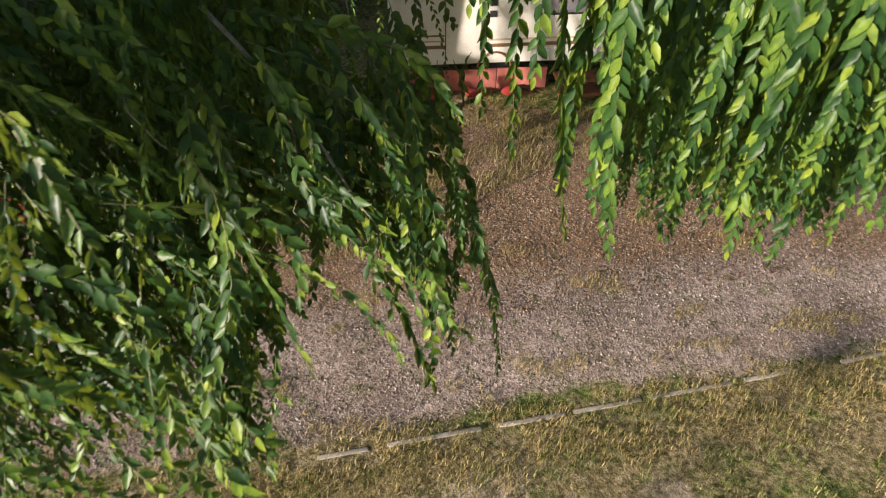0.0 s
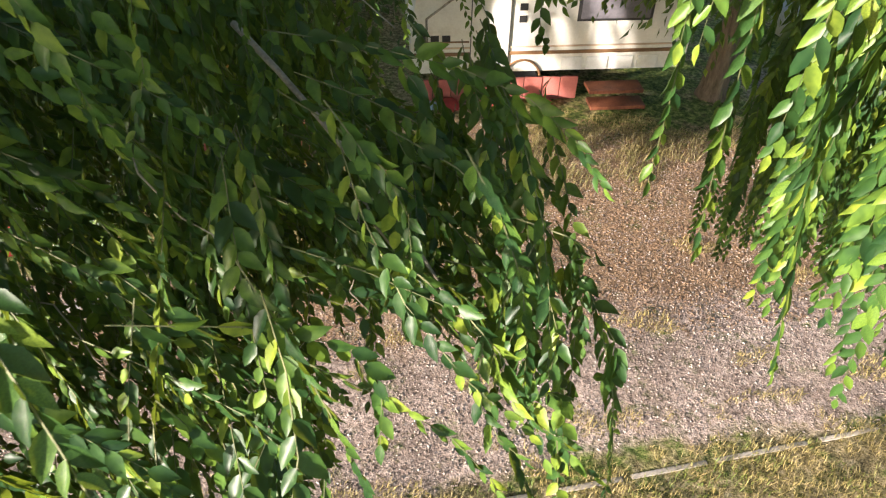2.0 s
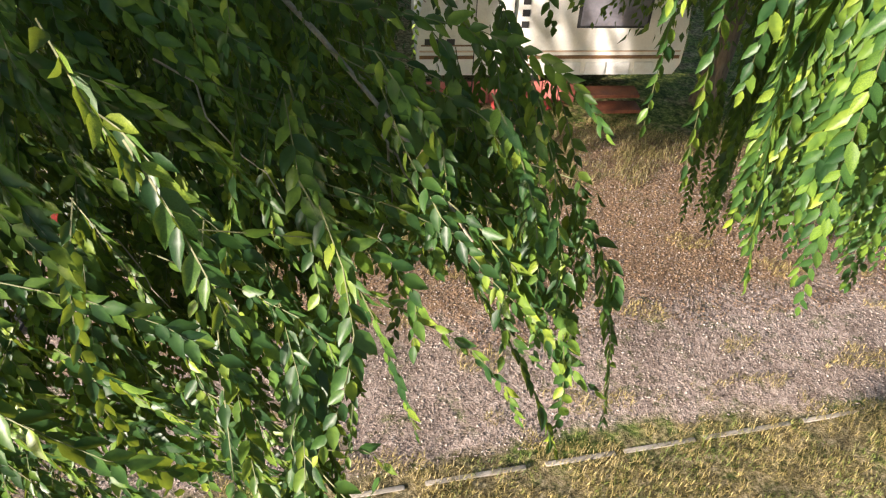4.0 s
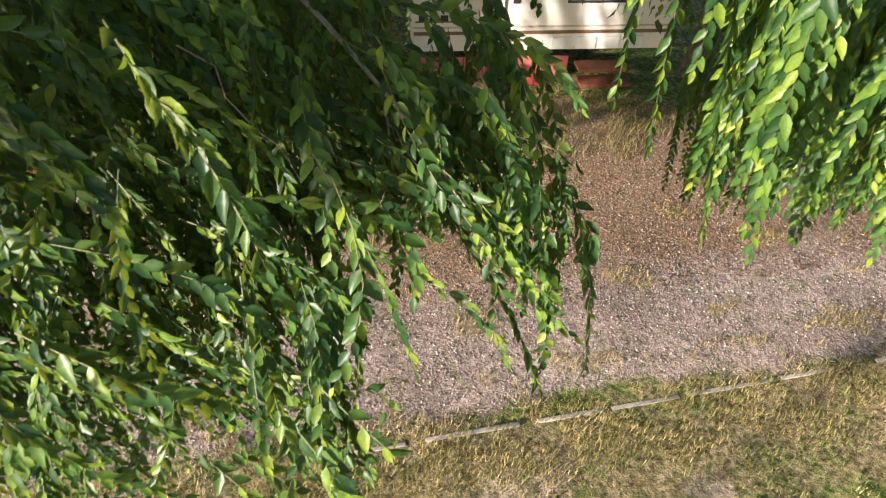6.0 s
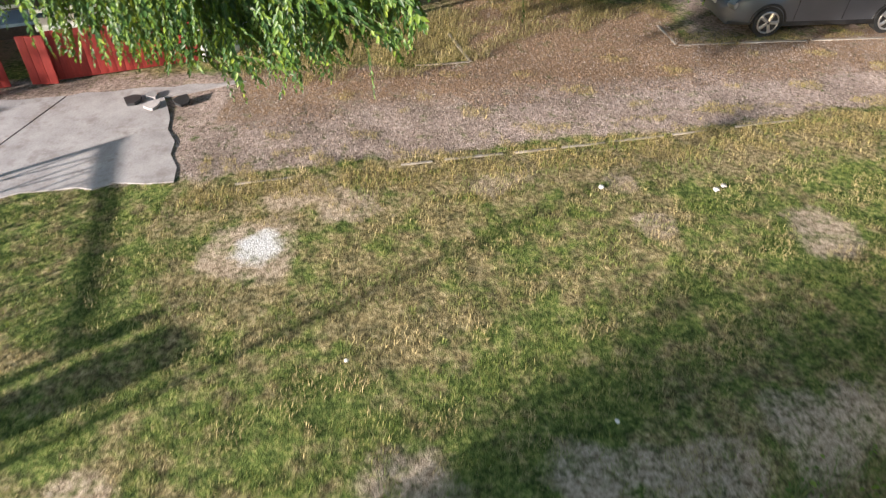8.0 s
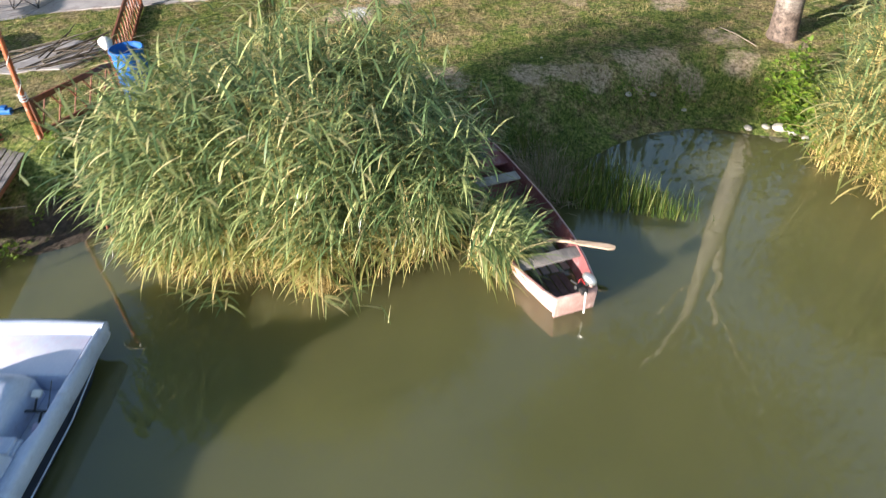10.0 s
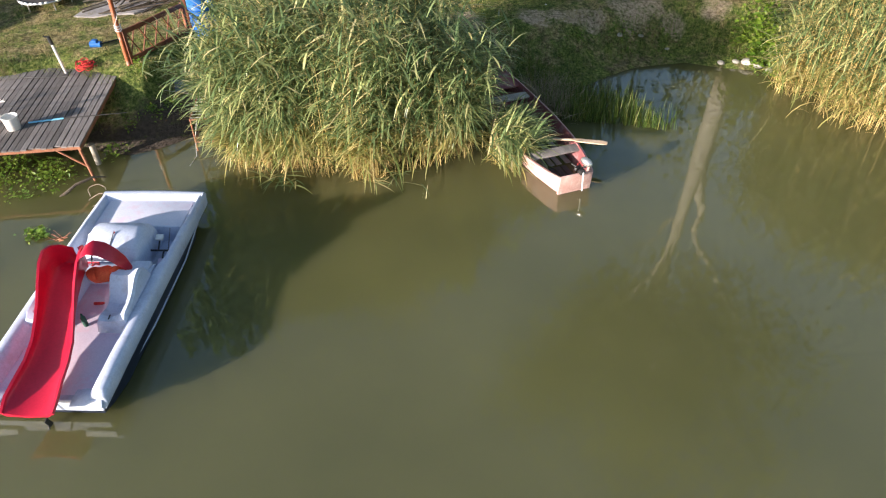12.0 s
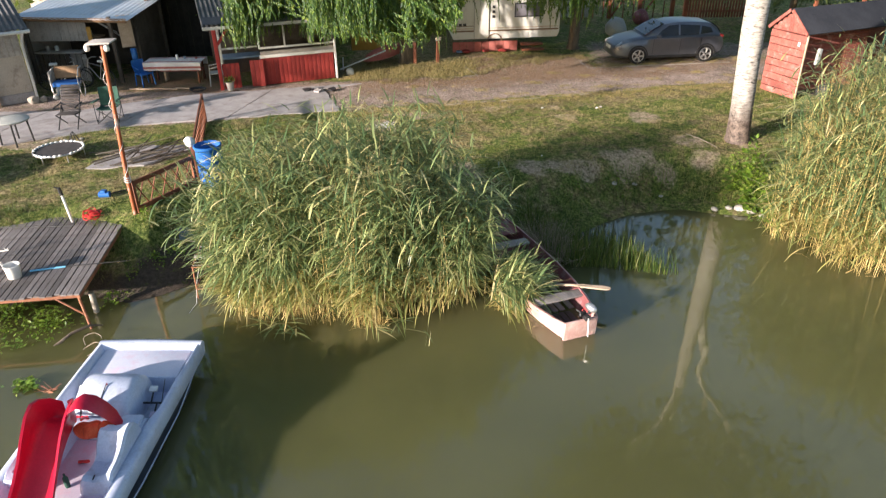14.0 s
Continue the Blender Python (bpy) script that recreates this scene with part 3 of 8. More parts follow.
# concrete drive in slabs with open joints
pavement = thing("pavement", pose(0, 0, 0), "cracked pale concrete drive slabs", "pavement", kind="structure")
cuts = [-22.0, -17.6, -13.9, -10.6, -7.4, -4.15]
for a, b in zip(cuts, cuts[1:]):
    bm = B()
    n = 14
    r = np.random.RandomState(int(-a * 10))
    low = [(x, np.interp(x, LOW_X, LOW_Y) + 0.02 + r.uniform(-0.09, 0.07)) for x in np.linspace(a + 0.008, b - 0.008, n)]
    top = [(x + 0.55, min(np.interp(x, UP_X, UP_Y) - 0.1, np.interp(x, LOW_X, LOW_Y) + 3.3) + r.uniform(-0.05, 0.05)) for x in np.linspace(b - 0.02, a + 0.02, n)]
    if b > -5:
        top[0] = (top[0][0] - 0.9, top[0][1] - 0.35)
        low[-1] = (low[-1][0] + 0.12, low[-1][1])
        top = [(low[-1][0] + 0.05 - 0.16 * k + 0.05 * math.sin(k * 2.6), low[-1][1] + 0.36 * k) for k in range(1, 8)] + top[1:]
    slab(bm, low + top, G - 0.12, G + 0.022)
    ob = part("slab", bm, MAT["concrete"], pavement)

# laid kerb strips
kerb_line = thing("kerb", pose(0, 0, 0), "broken pale concrete kerb strip at the lawn edge", "kerb", kind="structure")
for a, b in ((-3.15, -2.3), (-0.75, -0.25), (-0.1, 0.85), (1.0, 1.7), (1.75, 2.5), (2.55, 3.5), (3.6, 4.5), (4.7, 5.8)):
    bm = B()
    ya, yb = 21.35 + 0.29 * a, 21.35 + 0.29 * b
    box(bm, (b - a, 0.05, 0.14), ((a + b) / 2, (ya + yb) / 2, ground_at(a, ya) - 0.056), (0, 0, 16.2), 0.014)
    part("kerb_stone", bm, MAT["kerb"], kerb_line)
bed_kerb = thing("bed_kerb", pose(0, 0, 0), "pale concrete kerb round the parking bays", "kerb", kind="structure")
for a, b in (((-0.85, 24.55), (0.18, 24.8)), ((0.2, 24.82), (-0.3, 26.1)), ((4.35, 25.95), (4.15, 26.9)), ((4.4, 25.93), (5.6, 26.15)), ((5.65, 26.16), (7.1, 26.4)), ((7.2, 26.42), (9.8, 26.85))):
    bm = B()
    d = Vector(b) - Vector(a)
    box(bm, (d.length, 0.06, 0.2), ((a[0] + b[0]) / 2, (a[1] + b[1]) / 2, G - 0.083), (0, 0, math.degrees(math.atan2(d.y, d.x))), 0.012)
    part("kerb_stone", bm, MAT["kerb"], bed_kerb)


# ---- plants: array builders ----
def blades(n, base, heading, length, width, lean, curl, segs=3, seed=0):
    """Tapered bent blades. base (n,3); heading, length, width, lean (radians from upright) and curl (extra bend) each (n,)."""
    ts = np.linspace(0, 1, segs + 1)
    hx, hy = np.cos(heading), np.sin(heading)
    sx, sy = -hy, hx
    pos = np.repeat(base[:, None, :], segs + 1, 1).astype(float)
    ang = lean[:, None] + curl[:, None] * ts[None, :] ** 1.3
    seg = length[:, None] / segs
    dh, dz = np.sin(ang) * seg, np.cos(ang) * seg
    ch = np.concatenate([np.zeros((n, 1)), np.cumsum(dh[:, :-1], 1)], 1)
    cz = np.concatenate([np.zeros((n, 1)), np.cumsum(dz[:, :-1], 1)], 1)
    pos[:, :, 0] += ch * hx[:, None]
    pos[:, :, 1] += ch * hy[:, None]
    pos[:, :, 2] += cz
    w = width[:, None] * np.minimum(1, 0.45 + 2.2 * ts[None, :]) * (1 - ts[None, :] ** 2.2) * 0.5
    side = np.stack([sx, sy, np.zeros(n)], -1)[:, None, :]
    left, right = pos - side * w[..., None], pos + side * w[..., None]
    k = segs
    verts = np.concatenate([np.stack([left[:, :k], right[:, :k]], 2).reshape(n, 2 * k, 3), pos[:, k:, :]], 1)
    m = 2 * k + 1
    tri = []
    for i in range(k - 1):
        a = 2 * i
        tri += [(a, a + 1, a + 3), (a, a + 3, a + 2)]
    tri += [(2 * k - 2, 2 * k - 1, 2 * k)]
    faces = (np.array(tri)[None] + (np.arange(n) * m)[:, None, None]).reshape(-1, 3)
    return verts.reshape(-1, 3), faces


LEAF_V = np.array([(0, 0, 0), (-0.125, 0.13, 0.045), (0.125, 0.13, 0.045), (-0.2, 0.36, 0.06), (0.2, 0.36, 0.06), (-0.125, 0.7, 0.03), (0.125, 0.7, 0.03), (0, 1, -0.12), (0, 0.36, -0.03), (0, 0.7, -0.05)], float)
LEAF_F = np.array([(0, 2, 8), (0, 8, 1), (2, 4, 8), (1, 8, 3), (8, 4, 6), (8, 6, 9), (8, 9, 5), (8, 5, 3), (9, 6, 7), (9, 7, 5)])
PLAIN_V = np.array([(0, 0, 0), (-0.21, 0.4, 0.06), (0.21, 0.4, 0.06), (0, 1, -0.1), (0, 0.45, -0.03)], float)
PLAIN_F = np.array([(0, 2, 4), (0, 4, 1), (4, 2, 3), (4, 3, 1)])


def leaves(pos, axis, normal, size, wide=1.0, plain=False):
    """Pointed folded leaves: at pos, along axis, facing normal; plain: fewer faces."""
    axis = axis / np.linalg.norm(axis, axis=1, keepdims=True)
    side = np.cross(axis, normal)
    side /= np.linalg.norm(side, axis=1, keepdims=True) + 1e-9
    up = np.cross(side, axis)
    v, fc = (PLAIN_V, PLAIN_F) if plain else (LEAF_V, LEAF_F)
    verts = pos[:, None, :] + size[:, None, None] * (v[None, :, 0:1] * wide * side[:, None, :] + v[None, :, 1:2] * axis[:, None, :] + v[None, :, 2:3] * up[:, None, :])
    faces = (fc[None] + (np.arange(len(pos)) * len(v))[:, None, None]).reshape(-1, 3)
    return verts.reshape(-1, 3), faces


def join(chunks):
    vs, fs, n = [], [], 0
    for v, f in chunks:
        vs.append(v), fs.append(f + n)
        n += len(v)
    return np.concatenate(vs), np.concatenate(fs)


def strand(rng, root, tip, sway, leaf, gap, towards=(-0.15, -0.85, 0.3)):
    """A hanging leafy shoot from root to tip: points of its stem, and leaf places, axes, normals and sizes in two ranks."""
    root, tip = np.array(root, float), np.array(tip, float)
    d = tip - root
    length = np.linalg.norm(d)
    n = max(5, int(length / 0.2))
    t = np.linspace(0, 1, n)
    bow = np.array([d[0], d[1], 0.0])
    pts = root + d * t[:, None] + (bow * 0.45 + sway)[None] * (np.sin(math.pi * t) * 0.35)[:, None] + np.array([0, 0, 0.2 * length])[None] * (np.sin(math.pi * t) * 0.3)[:, None]
    m = max(5, int(length / gap))
    u = np.linspace(0.06, 1.0, m)
    p = np.stack([np.interp(u, t, pts[:, k]) for k in range(3)], -1)
    tang = np.stack([np.interp(u, t, np.gradient(pts[:, k], t)) for k in range(3)], -1)
    tang /= np.linalg.norm(tang, axis=1, keepdims=True)
    facing = np.array(towards) + rng.normal(0, 0.42, 3)
    across = np.cross(tang, facing)
    across /= np.linalg.norm(across, axis=1, keepdims=True) + 1e-9
    sign = np.where(np.arange(m) % 2 == 0, 1.0, -1.0)[:, None]
    axis = across * sign * rng.uniform(0.32, 0.6, (m, 1)) + tang * rng.uniform(0.65, 0.95, (m, 1)) + rng.normal(0, 0.14, (m, 3)) + np.array([0, 0, -0.25])
    axis[-1] = tang[-1]
    nrm = np.cross(across, tang) + across * sign * 0.25 + rng.normal(0, 0.27, (m, 3))
    size = leaf * rng.uniform(0.75, 1.15, m) * (1.0 - 0.45 * u**3)
    return pts, p, axis, nrm, size


def stem_tris(pts, r0, r1):
    """A three-sided tapering stem along the points."""
    n = len(pts)
    d = np.gradient(pts, axis=0)
    d /= np.linalg.norm(d, axis=1, keepdims=True) + 1e-9
    a = np.cross(d, np.array([0.3, 0.9, 0.1]))
    a /= np.linalg.norm(a, axis=1, keepdims=True) + 1e-9
    b = np.cross(d, a)
    r = np.linspace(r0, r1, n)[:, None]
    ring = np.stack([pts + (a * math.cos(k * math.tau / 3) + b * math.sin(k * math.tau / 3)) * r for k in range(3)], 1)
    f = []
    for k in range(3):
        i = np.arange(n - 1) * 3
        f.append(np.stack([i + k, i + (k + 1) % 3, i + 3 + (k + 1) % 3], -1))
        f.append(np.stack([i + k, i + 3 + (k + 1) % 3, i + 3 + k], -1))
    return ring.reshape(-1, 3), np.concatenate(f)


def stuff(name, chunks, mat, label, category, smooth=False):
    v, f = join(chunks)
    ob = new(name, arr_mesh(name, v, f, mat, smooth))
    return tagged(ob, label, category, kind="stuff")


def sub_mesh(name, chunks, mat, parent, label="", kind="", smooth=False):
    v, f = join(chunks)
    ob = new(name, arr_mesh(name, v, f, mat, smooth))
    ob.parent = parent
    return tagged(ob, label, kind=kind)


def limb_pts(a, b, rise, rng, n=9, wob=0.12):
    a, b = np.array(a, float), np.array(b, float)
    t = np.linspace(0, 1, n)
    p = a + (b - a) * t[:, None] + np.array([0, 0, rise])[None] * np.sin(math.pi * t)[:, None] ** 0.8
    w = rng.normal(0, wob, (n, 3))
    w[0] = w[-1] = 0
    return p + w


# ---- big weeping elm ----
rng = np.random.RandomState(4)
elm = thing("elm_tree", pose(0, 0, 0), "large green elm with drooping leafy shoots", "tree")
trunk_at = np.array([-2.6, 26.9, G - 0.1])
bm = B()
tube(bm, [trunk_at, trunk_at + (0.02, -0.02, 0.25), trunk_at + (0.05, -0.1, 1.2), trunk_at + (0.0, -0.3, 2.6), trunk_at + (0.15, -0.6, 4.2)], [0.42, 0.33, 0.28, 0.26, 0.22], 14)
part("trunk", bm, MAT["bark"], elm, "dark furrowed trunk", 60)
fork = trunk_at + np.array([0.1, -0.5, 3.8])
limb_ends = [(-6.5, 19.8, 6.2), (-3.8, 18.6, 7.2), (-1.6, 19.2, 7.0), (0.1, 19.7, 7.0), (1.5, 20.6, 6.6), (2.9, 21.6, 6.2), (3.6, 25.5, 7.2), (1.5, 29.5, 8), (-4.5, 30.5, 8), (-7.5, 26.5, 7), (-7.2, 23.0, 6.4), (-4.6, 16.6, 8.2), (-0.5, 24, 9.5)]
limbs = [limb_pts(fork, e, 1.6 + 0.3 * (k % 3), rng) for k, e in enumerate(limb_ends)]
for p in limbs:
    bm = B()
    tube(bm, p, list(np.linspace(0.13, 0.022, len(p))), 8)
    part("limb", bm, MAT["bark"], elm, smooth=60)
# bare pale branch ends that show among the leaves
for a, b, r in (((-0.75, 20.9, 5.45), (0.35, 20.0, 4.62), 0.014), ((-0.25, 20.45, 5.05), (-0.18, 20.35, 4.45), 0.007), ((-0.22, 20.42, 5.0), (0.05, 20.2, 4.5), 0.006),
                ((-1.1, 20.3, 5.4), (-0.55, 20.0, 4.95), 0.005), ((-1.6, 20.2, 4.7), (-1.15, 20.0, 4.35), 0.005), ((-0.9, 21.3, 5.9), (-0.1, 20.8, 5.5), 0.006), ((0.0, 21.0, 5.35), (0.3, 20.8, 5.75), 0.005)):
    bm = B()
    p = limb_pts(a, b, 0.08, rng, 7, 0.028)
    tube(bm, p, list(np.linspace(r, r * 0.4, 7)), 6)
    part("branch", bm, MAT["twig"], elm, "bare pale grey branch", 60)

chunks, stems = [], []


EYE_SPOT = np.array([0.6, 17.9, 6.7])


def in_gap(q):
    """The opening between the long branch and the crown, towards the caravan, and the notch below the branch."""
    if q[1] < 18.7:
        return False
    s = 2.6 / (q[1] - 17.9)
    xq, zq = 0.25 + (q[0] - 0.25) * s, 6.65 + (q[2] - 6.65) * s
    notch = zq < 4.25 and -0.55 < xq < 0.02 + (4.5 - zq) * 0.37
    return notch or (-0.2 < xq < 0.67 and 5.3 - 0.35 * xq < zq < 6.5)


def sun_slot(q):
    """The evening sun's way under the crown to the caravan's side."""
    across = 0.643 * q[0] - 0.766 * q[1]
    level = q[2] - 0.3676 * (28.8 - q[1])
    return -22.0 < across < -20.6 and 1.3 < level < 2.5 and q[1] > 20.5


def hang(root, tip, leaf=0.13, gap=0.034, sway=0.15, away=0.0, plain=False, wide=1.0):
    mid_pt = (np.array(root) + np.array(tip)) / 2
    if any(in_gap(np.array(q)) for q in (root, mid_pt, tip)) and rng.uniform() < 0.8:
        return
    if any(sun_slot(q) for q in (np.array(root), mid_pt, np.array(tip))) and rng.uniform() < 0.88:
        return
    if min(np.linalg.norm(q - EYE_SPOT) for q in (np.array(root), mid_pt, np.array(tip))) < (away or (2.3 if root[0] < 0.9 else 1.9)):
        return
    pts, p, ax, nr, sz = strand(rng, root, tip, rng.normal(0, sway, 3) * (1, 1, 0.2), leaf, gap)
    chunks.append(leaves(p, ax, nr, sz, wide, plain))
    stems.append(stem_tris(pts, 0.003, 0.001))


TIP_X, TIP_Z = [-7, -5, -3.2, -2.2, -1.3, -0.8, -0.35, 0.0, 0.3, 0.6, 0.9], [3.7, 3.5, 3.2, 3.0, 3.0, 3.1, 3.65, 4.2, 4.35, 4.15, 3.9]


def clear_view(x, y, z):
    """Keeps the open lane to the caravan free of shoots."""
    lane = 0.66 + (y - 20) * 0.05 < x < (0.62 if y < 19.95 else 1.1) + (y - 20) * 0.2
    return lane and z < 6.4


# the curtain of shoots facing the water
for k in range(1800):
    x = rng.choice([rng.uniform(-6.8, 0.55), rng.uniform(-2.8, 0.7), rng.uniform(-2.8, 0.7)])
    y = rng.uniform(19.0, 21.6) + 0.25 * max(0, -3 - x) + (0.35 if x > 0 else 0)
    tz = np.interp(x, TIP_X, TIP_Z) + abs(rng.normal(0, 0.55)) + rng.choice([0, 0, 0.7, 1.4, 2.2])
    ln = rng.uniform(0.6, 1.4)
    if tz + ln * 0.9 > 7.6:
        tz = 7.6 - ln
    slant = rng.choice([0.15, 0.6, 1.1, 1.4])
    if x > -0.45:
        ln, slant = rng.uniform(0.35, 0.8), rng.choice([0.3, 0.9, 1.4])
        tz = np.interp(x, TIP_X, TIP_Z) + abs(rng.normal(0, 0.5))
        if rng.uniform() < 0.25:
            continue
    root = (x - rng.uniform(0.0, 1.3) * slant * ln, y + rng.uniform(0.0, 0.8), tz + ln * (1 - 0.45 * slant))
    if clear_view(x, y, tz) or (x < -0.4 and fbm(np.array([x]), np.array([tz + 0.3 * y]), 2.6, 91)[0] < -0.12):
        continue
    hang(root, (x, y, tz), rng.uniform(0.085, 0.12), 0.036, 0.22, wide=1.22)
for k in range(16):
    x, y, tz = rng.uniform(0.25, 0.66), rng.uniform(20.0, 20.5), rng.uniform(4.1, 4.7)
    hang((x - 0.15, y + 0.3, tz + 1.3), (x, y, tz), 0.115, 0.036)
# the bright shoots beside the lane: a curtain whose tips sink the farther back they hang
for k in range(540):
    d = 3.4 * rng.uniform(0, 1) ** 1.25
    y = 19.62 + d
    x0 = 0.88 if d < 0.3 else 1.2 + 0.24 * (d - 0.3)
    x = x0 + rng.uniform(0, 1) ** 0.85 * (1.75 + 0.75 * d)
    rim = x - 2.2 - 0.5 * d
    if rim > 0 and rng.uniform() < 0.5:
        continue
    tz = 5.08 - 0.66 * d + min(0.55, 1.2 * max(0.0, rim)) + 0.3 * fbm(np.array([x]), np.array([y]), 3.2, 61)[0] + min(1.3, abs(rng.normal(0, 0.5)))
    ln = rng.uniform(0.9, 1.6)
    if tz + ln > 6.9:
        ln = max(0.6, 6.9 - tz)
    hang((x + rng.uniform(-0.12, 0.25), y + rng.uniform(0, 0.35), tz + ln), (x, y, tz), rng.uniform(0.09, 0.118), 0.025, 0.07, 0.95)
for k in range(8):
    x, y, tz = rng.uniform(0.45, 0.72), rng.uniform(19.75, 20.1), rng.uniform(5.85, 6.1)
    hang((x + 0.1, y + 0.1, tz + 0.7), (x, y, tz), 0.115, 0.036, 0.04, 0.95)
# the low lit drapery over the end of the paved drive
for k in range(260):
    x, y = rng.uniform(-4.2, -1.9), rng.uniform(18.7, 20.0)
    if 0.643 * x - 0.766 * y > -16.05:
        continue
    tz = np.interp(x, [-3.6, -2.6, -2.0, -1.5], [3.5, 3.5, 3.7, 4.0]) - 0.35 * (y - 18.9) + abs(rng.normal(0, 0.6))
    hang((x + rng.uniform(-0.3, 0.1), y + rng.uniform(0, 0.4), tz + rng.uniform(0.7, 1.3)), (x, y, tz), rng.uniform(0.09, 0.12), 0.033, 0.12, wide=1.15)
# inner and back crown
for k in range(2100):
    x, y = rng.uniform(-7.8, 4.4), rng.uniform(21.2, 31)
    if math.hypot((x + 2.0) / 6.3, (y - 25.5) / 6.0) > 1:
        continue
    low = 4.0 if x < -0.9 else 4.2
    tz = rng.uniform(low + 0.14 * abs(y - 24), 8.5)
    if clear_view(x, y, tz) or (x > -0.9 and y > 23 and tz < 4.6):
        continue
    ln = rng.uniform(0.8, 1.8)
    hang((x + rng.normal(0, 0.4), y + rng.uniform(0, 0.6), tz + ln), (x, y, tz), 0.16, 0.06, plain=True)
# unseen shoots hung high beside the flight path to block sun, and the top
for k in range(2600):
    x, y, tz = rng.uniform(-9.0, -2.7), rng.uniform(13.6, 19.2), rng.uniform(5.2, 9.2)
    if tz < 4.95 + 0.36 * (20 - y) or 0.643 * x - 0.766 * y > -15.15:
        continue
    hang((x - 0.2, y + 0.4, tz + 1.3), (x, y, tz), 0.24, 0.08, plain=True)
for k in range(1000):
    x, y = rng.uniform(-7.5, 4.5), rng.uniform(19.5, 31)
    if math.hypot((x + 2.0) / 6.5, (y - 25.5) / 6.2) > 1:
        continue
    tz = rng.uniform(7.5, 11.5 - 0.04 * (x + 2) ** 2 - 0.05 * (y - 25) ** 2)
    hang((x, y + 0.4, tz + 1.2), (x, y, tz), 0.28, 0.1, plain=True)
# unseen overhang, added to keep skylight off the leaves below
for k in range(800):
    x, y, tz = rng.uniform(-3.2, 0.3), rng.uniform(17.2, 19.8), rng.uniform(7.7, 9.3)
    hang((x, y + 0.4, tz + 1.0), (x, y, tz), 0.26, 0.1, plain=True, away=1.2)
# low drapery round the trunk
bunches = [(rng.uniform(-8.2, -0.8), rng.uniform(22.0, 25.0), max(-0.1, rng.normal(0.05, 0.3))) for _ in range(64)]
for k in range(1300):
    bx, by, bz = bunches[k % len(bunches)]
    x, y = bx + rng.normal(0, 0.16), by + rng.normal(0, 0.2)
    tz = np.interp(x, [-8.2, -7.5, -5, -3.4, -1.8, -0.7], [2.7, 2.5, 2.6, 2.7, 2.5, 2.9]) + abs(rng.normal(0, 0.45)) + bz
    hang((x + rng.normal(0, 0.2), y + 0.3, tz + rng.uniform(0.9, 1.6)), (x, y, tz), 0.14, 0.045, plain=True)
# low shoots round the foot of the trunk
for k in range(60):
    x, y = -1.5 + rng.normal(0, 0.5), 26.2 + rng.normal(0, 0.6)
    hang((x, y, rng.uniform(3.2, 4.2)), (x + rng.normal(0, 0.2), y, rng.uniform(1.7, 2.8)), 0.11, 0.06)
crown = sub_mesh("crown", chunks, MAT["leaf"], elm, "dense drooping green leaves", "stuff", True)
sub_mesh("shoot_stem", stems, MAT["shoot"], elm, "thin green shoots", "stuff")

# the nearest shoots, leaf by leaf
leaf_me = arr_mesh("leaf", LEAF_V, LEAF_F, MAT["leaf"], True)
near = [((0.72, 20.1, 6.3), (0.72, 20.0, 5.42)), ((0.38, 20.1, 6.5), (0.36, 20.0, 6.1)), ((0.86, 19.95, 6.5), (0.85, 19.85, 5.3)), ((1.1, 20.05, 6.5), (1.07, 19.93, 5.24)), ((1.22, 19.75, 6.5), (1.25, 19.59, 5.02)), ((1.5, 19.95, 6.4), (1.55, 19.85, 4.92)), ((1.75, 20.0, 6.4), (1.69, 19.87, 5.0)),
        ((-0.55, 19.05, 5.82), (-0.32, 18.86, 5.5)), ((-0.75, 19.2, 6.0), (-0.52, 19.0, 5.78)), ((-0.72, 19.22, 5.8), (-0.48, 19.02, 5.6)), ((-0.62, 19.85, 4.75), (-0.35, 19.6, 3.5)), ((-1.1, 19.9, 4.2), (-0.82, 19.6, 2.93)), ((0.45, 20.1, 5.0), (0.62, 19.88, 4.05)), ((0.65, 20.2, 4.85), (0.87, 19.99, 3.78)),
        ((0.2, 20.0, 5.5), (0.43, 19.8, 4.62)), ((-1.75, 18.35, 5.2), (-1.52, 18.2, 3.85)), ((-0.4, 19.7, 5.3), (0.02, 19.42, 4.38))]
for root, tip in near:
    pts, p, ax, nr, sz = strand(rng, root, tip, rng.normal(0, 0.06, 3), 0.1, 0.028, (0.4, -0.65, 0.65) if tip[1] < 19.1 else (-0.1, -0.85, 0.35))
    v, f = stem_tris(pts, 0.0035, 0.0015)
    tw = new("shoot", arr_mesh("shoot", v, f, MAT["shoot"]))
    tw.parent = elm
    for q, a, n_, s in zip(p, ax, nr, sz):
        y_ax = Vector(a).normalized()
        x_ax = y_ax.cross(Vector(n_)).normalized()
        z_ax = x_ax.cross(y_ax)
        lf = new("leaf", leaf_me)
        lf.parent = tw
        lf.matrix_basis = Matrix.Translation(q) @ Matrix((x_ax, y_ax, z_ax)).transposed().to_4x4() @ Matrix.Scale(s, 4)


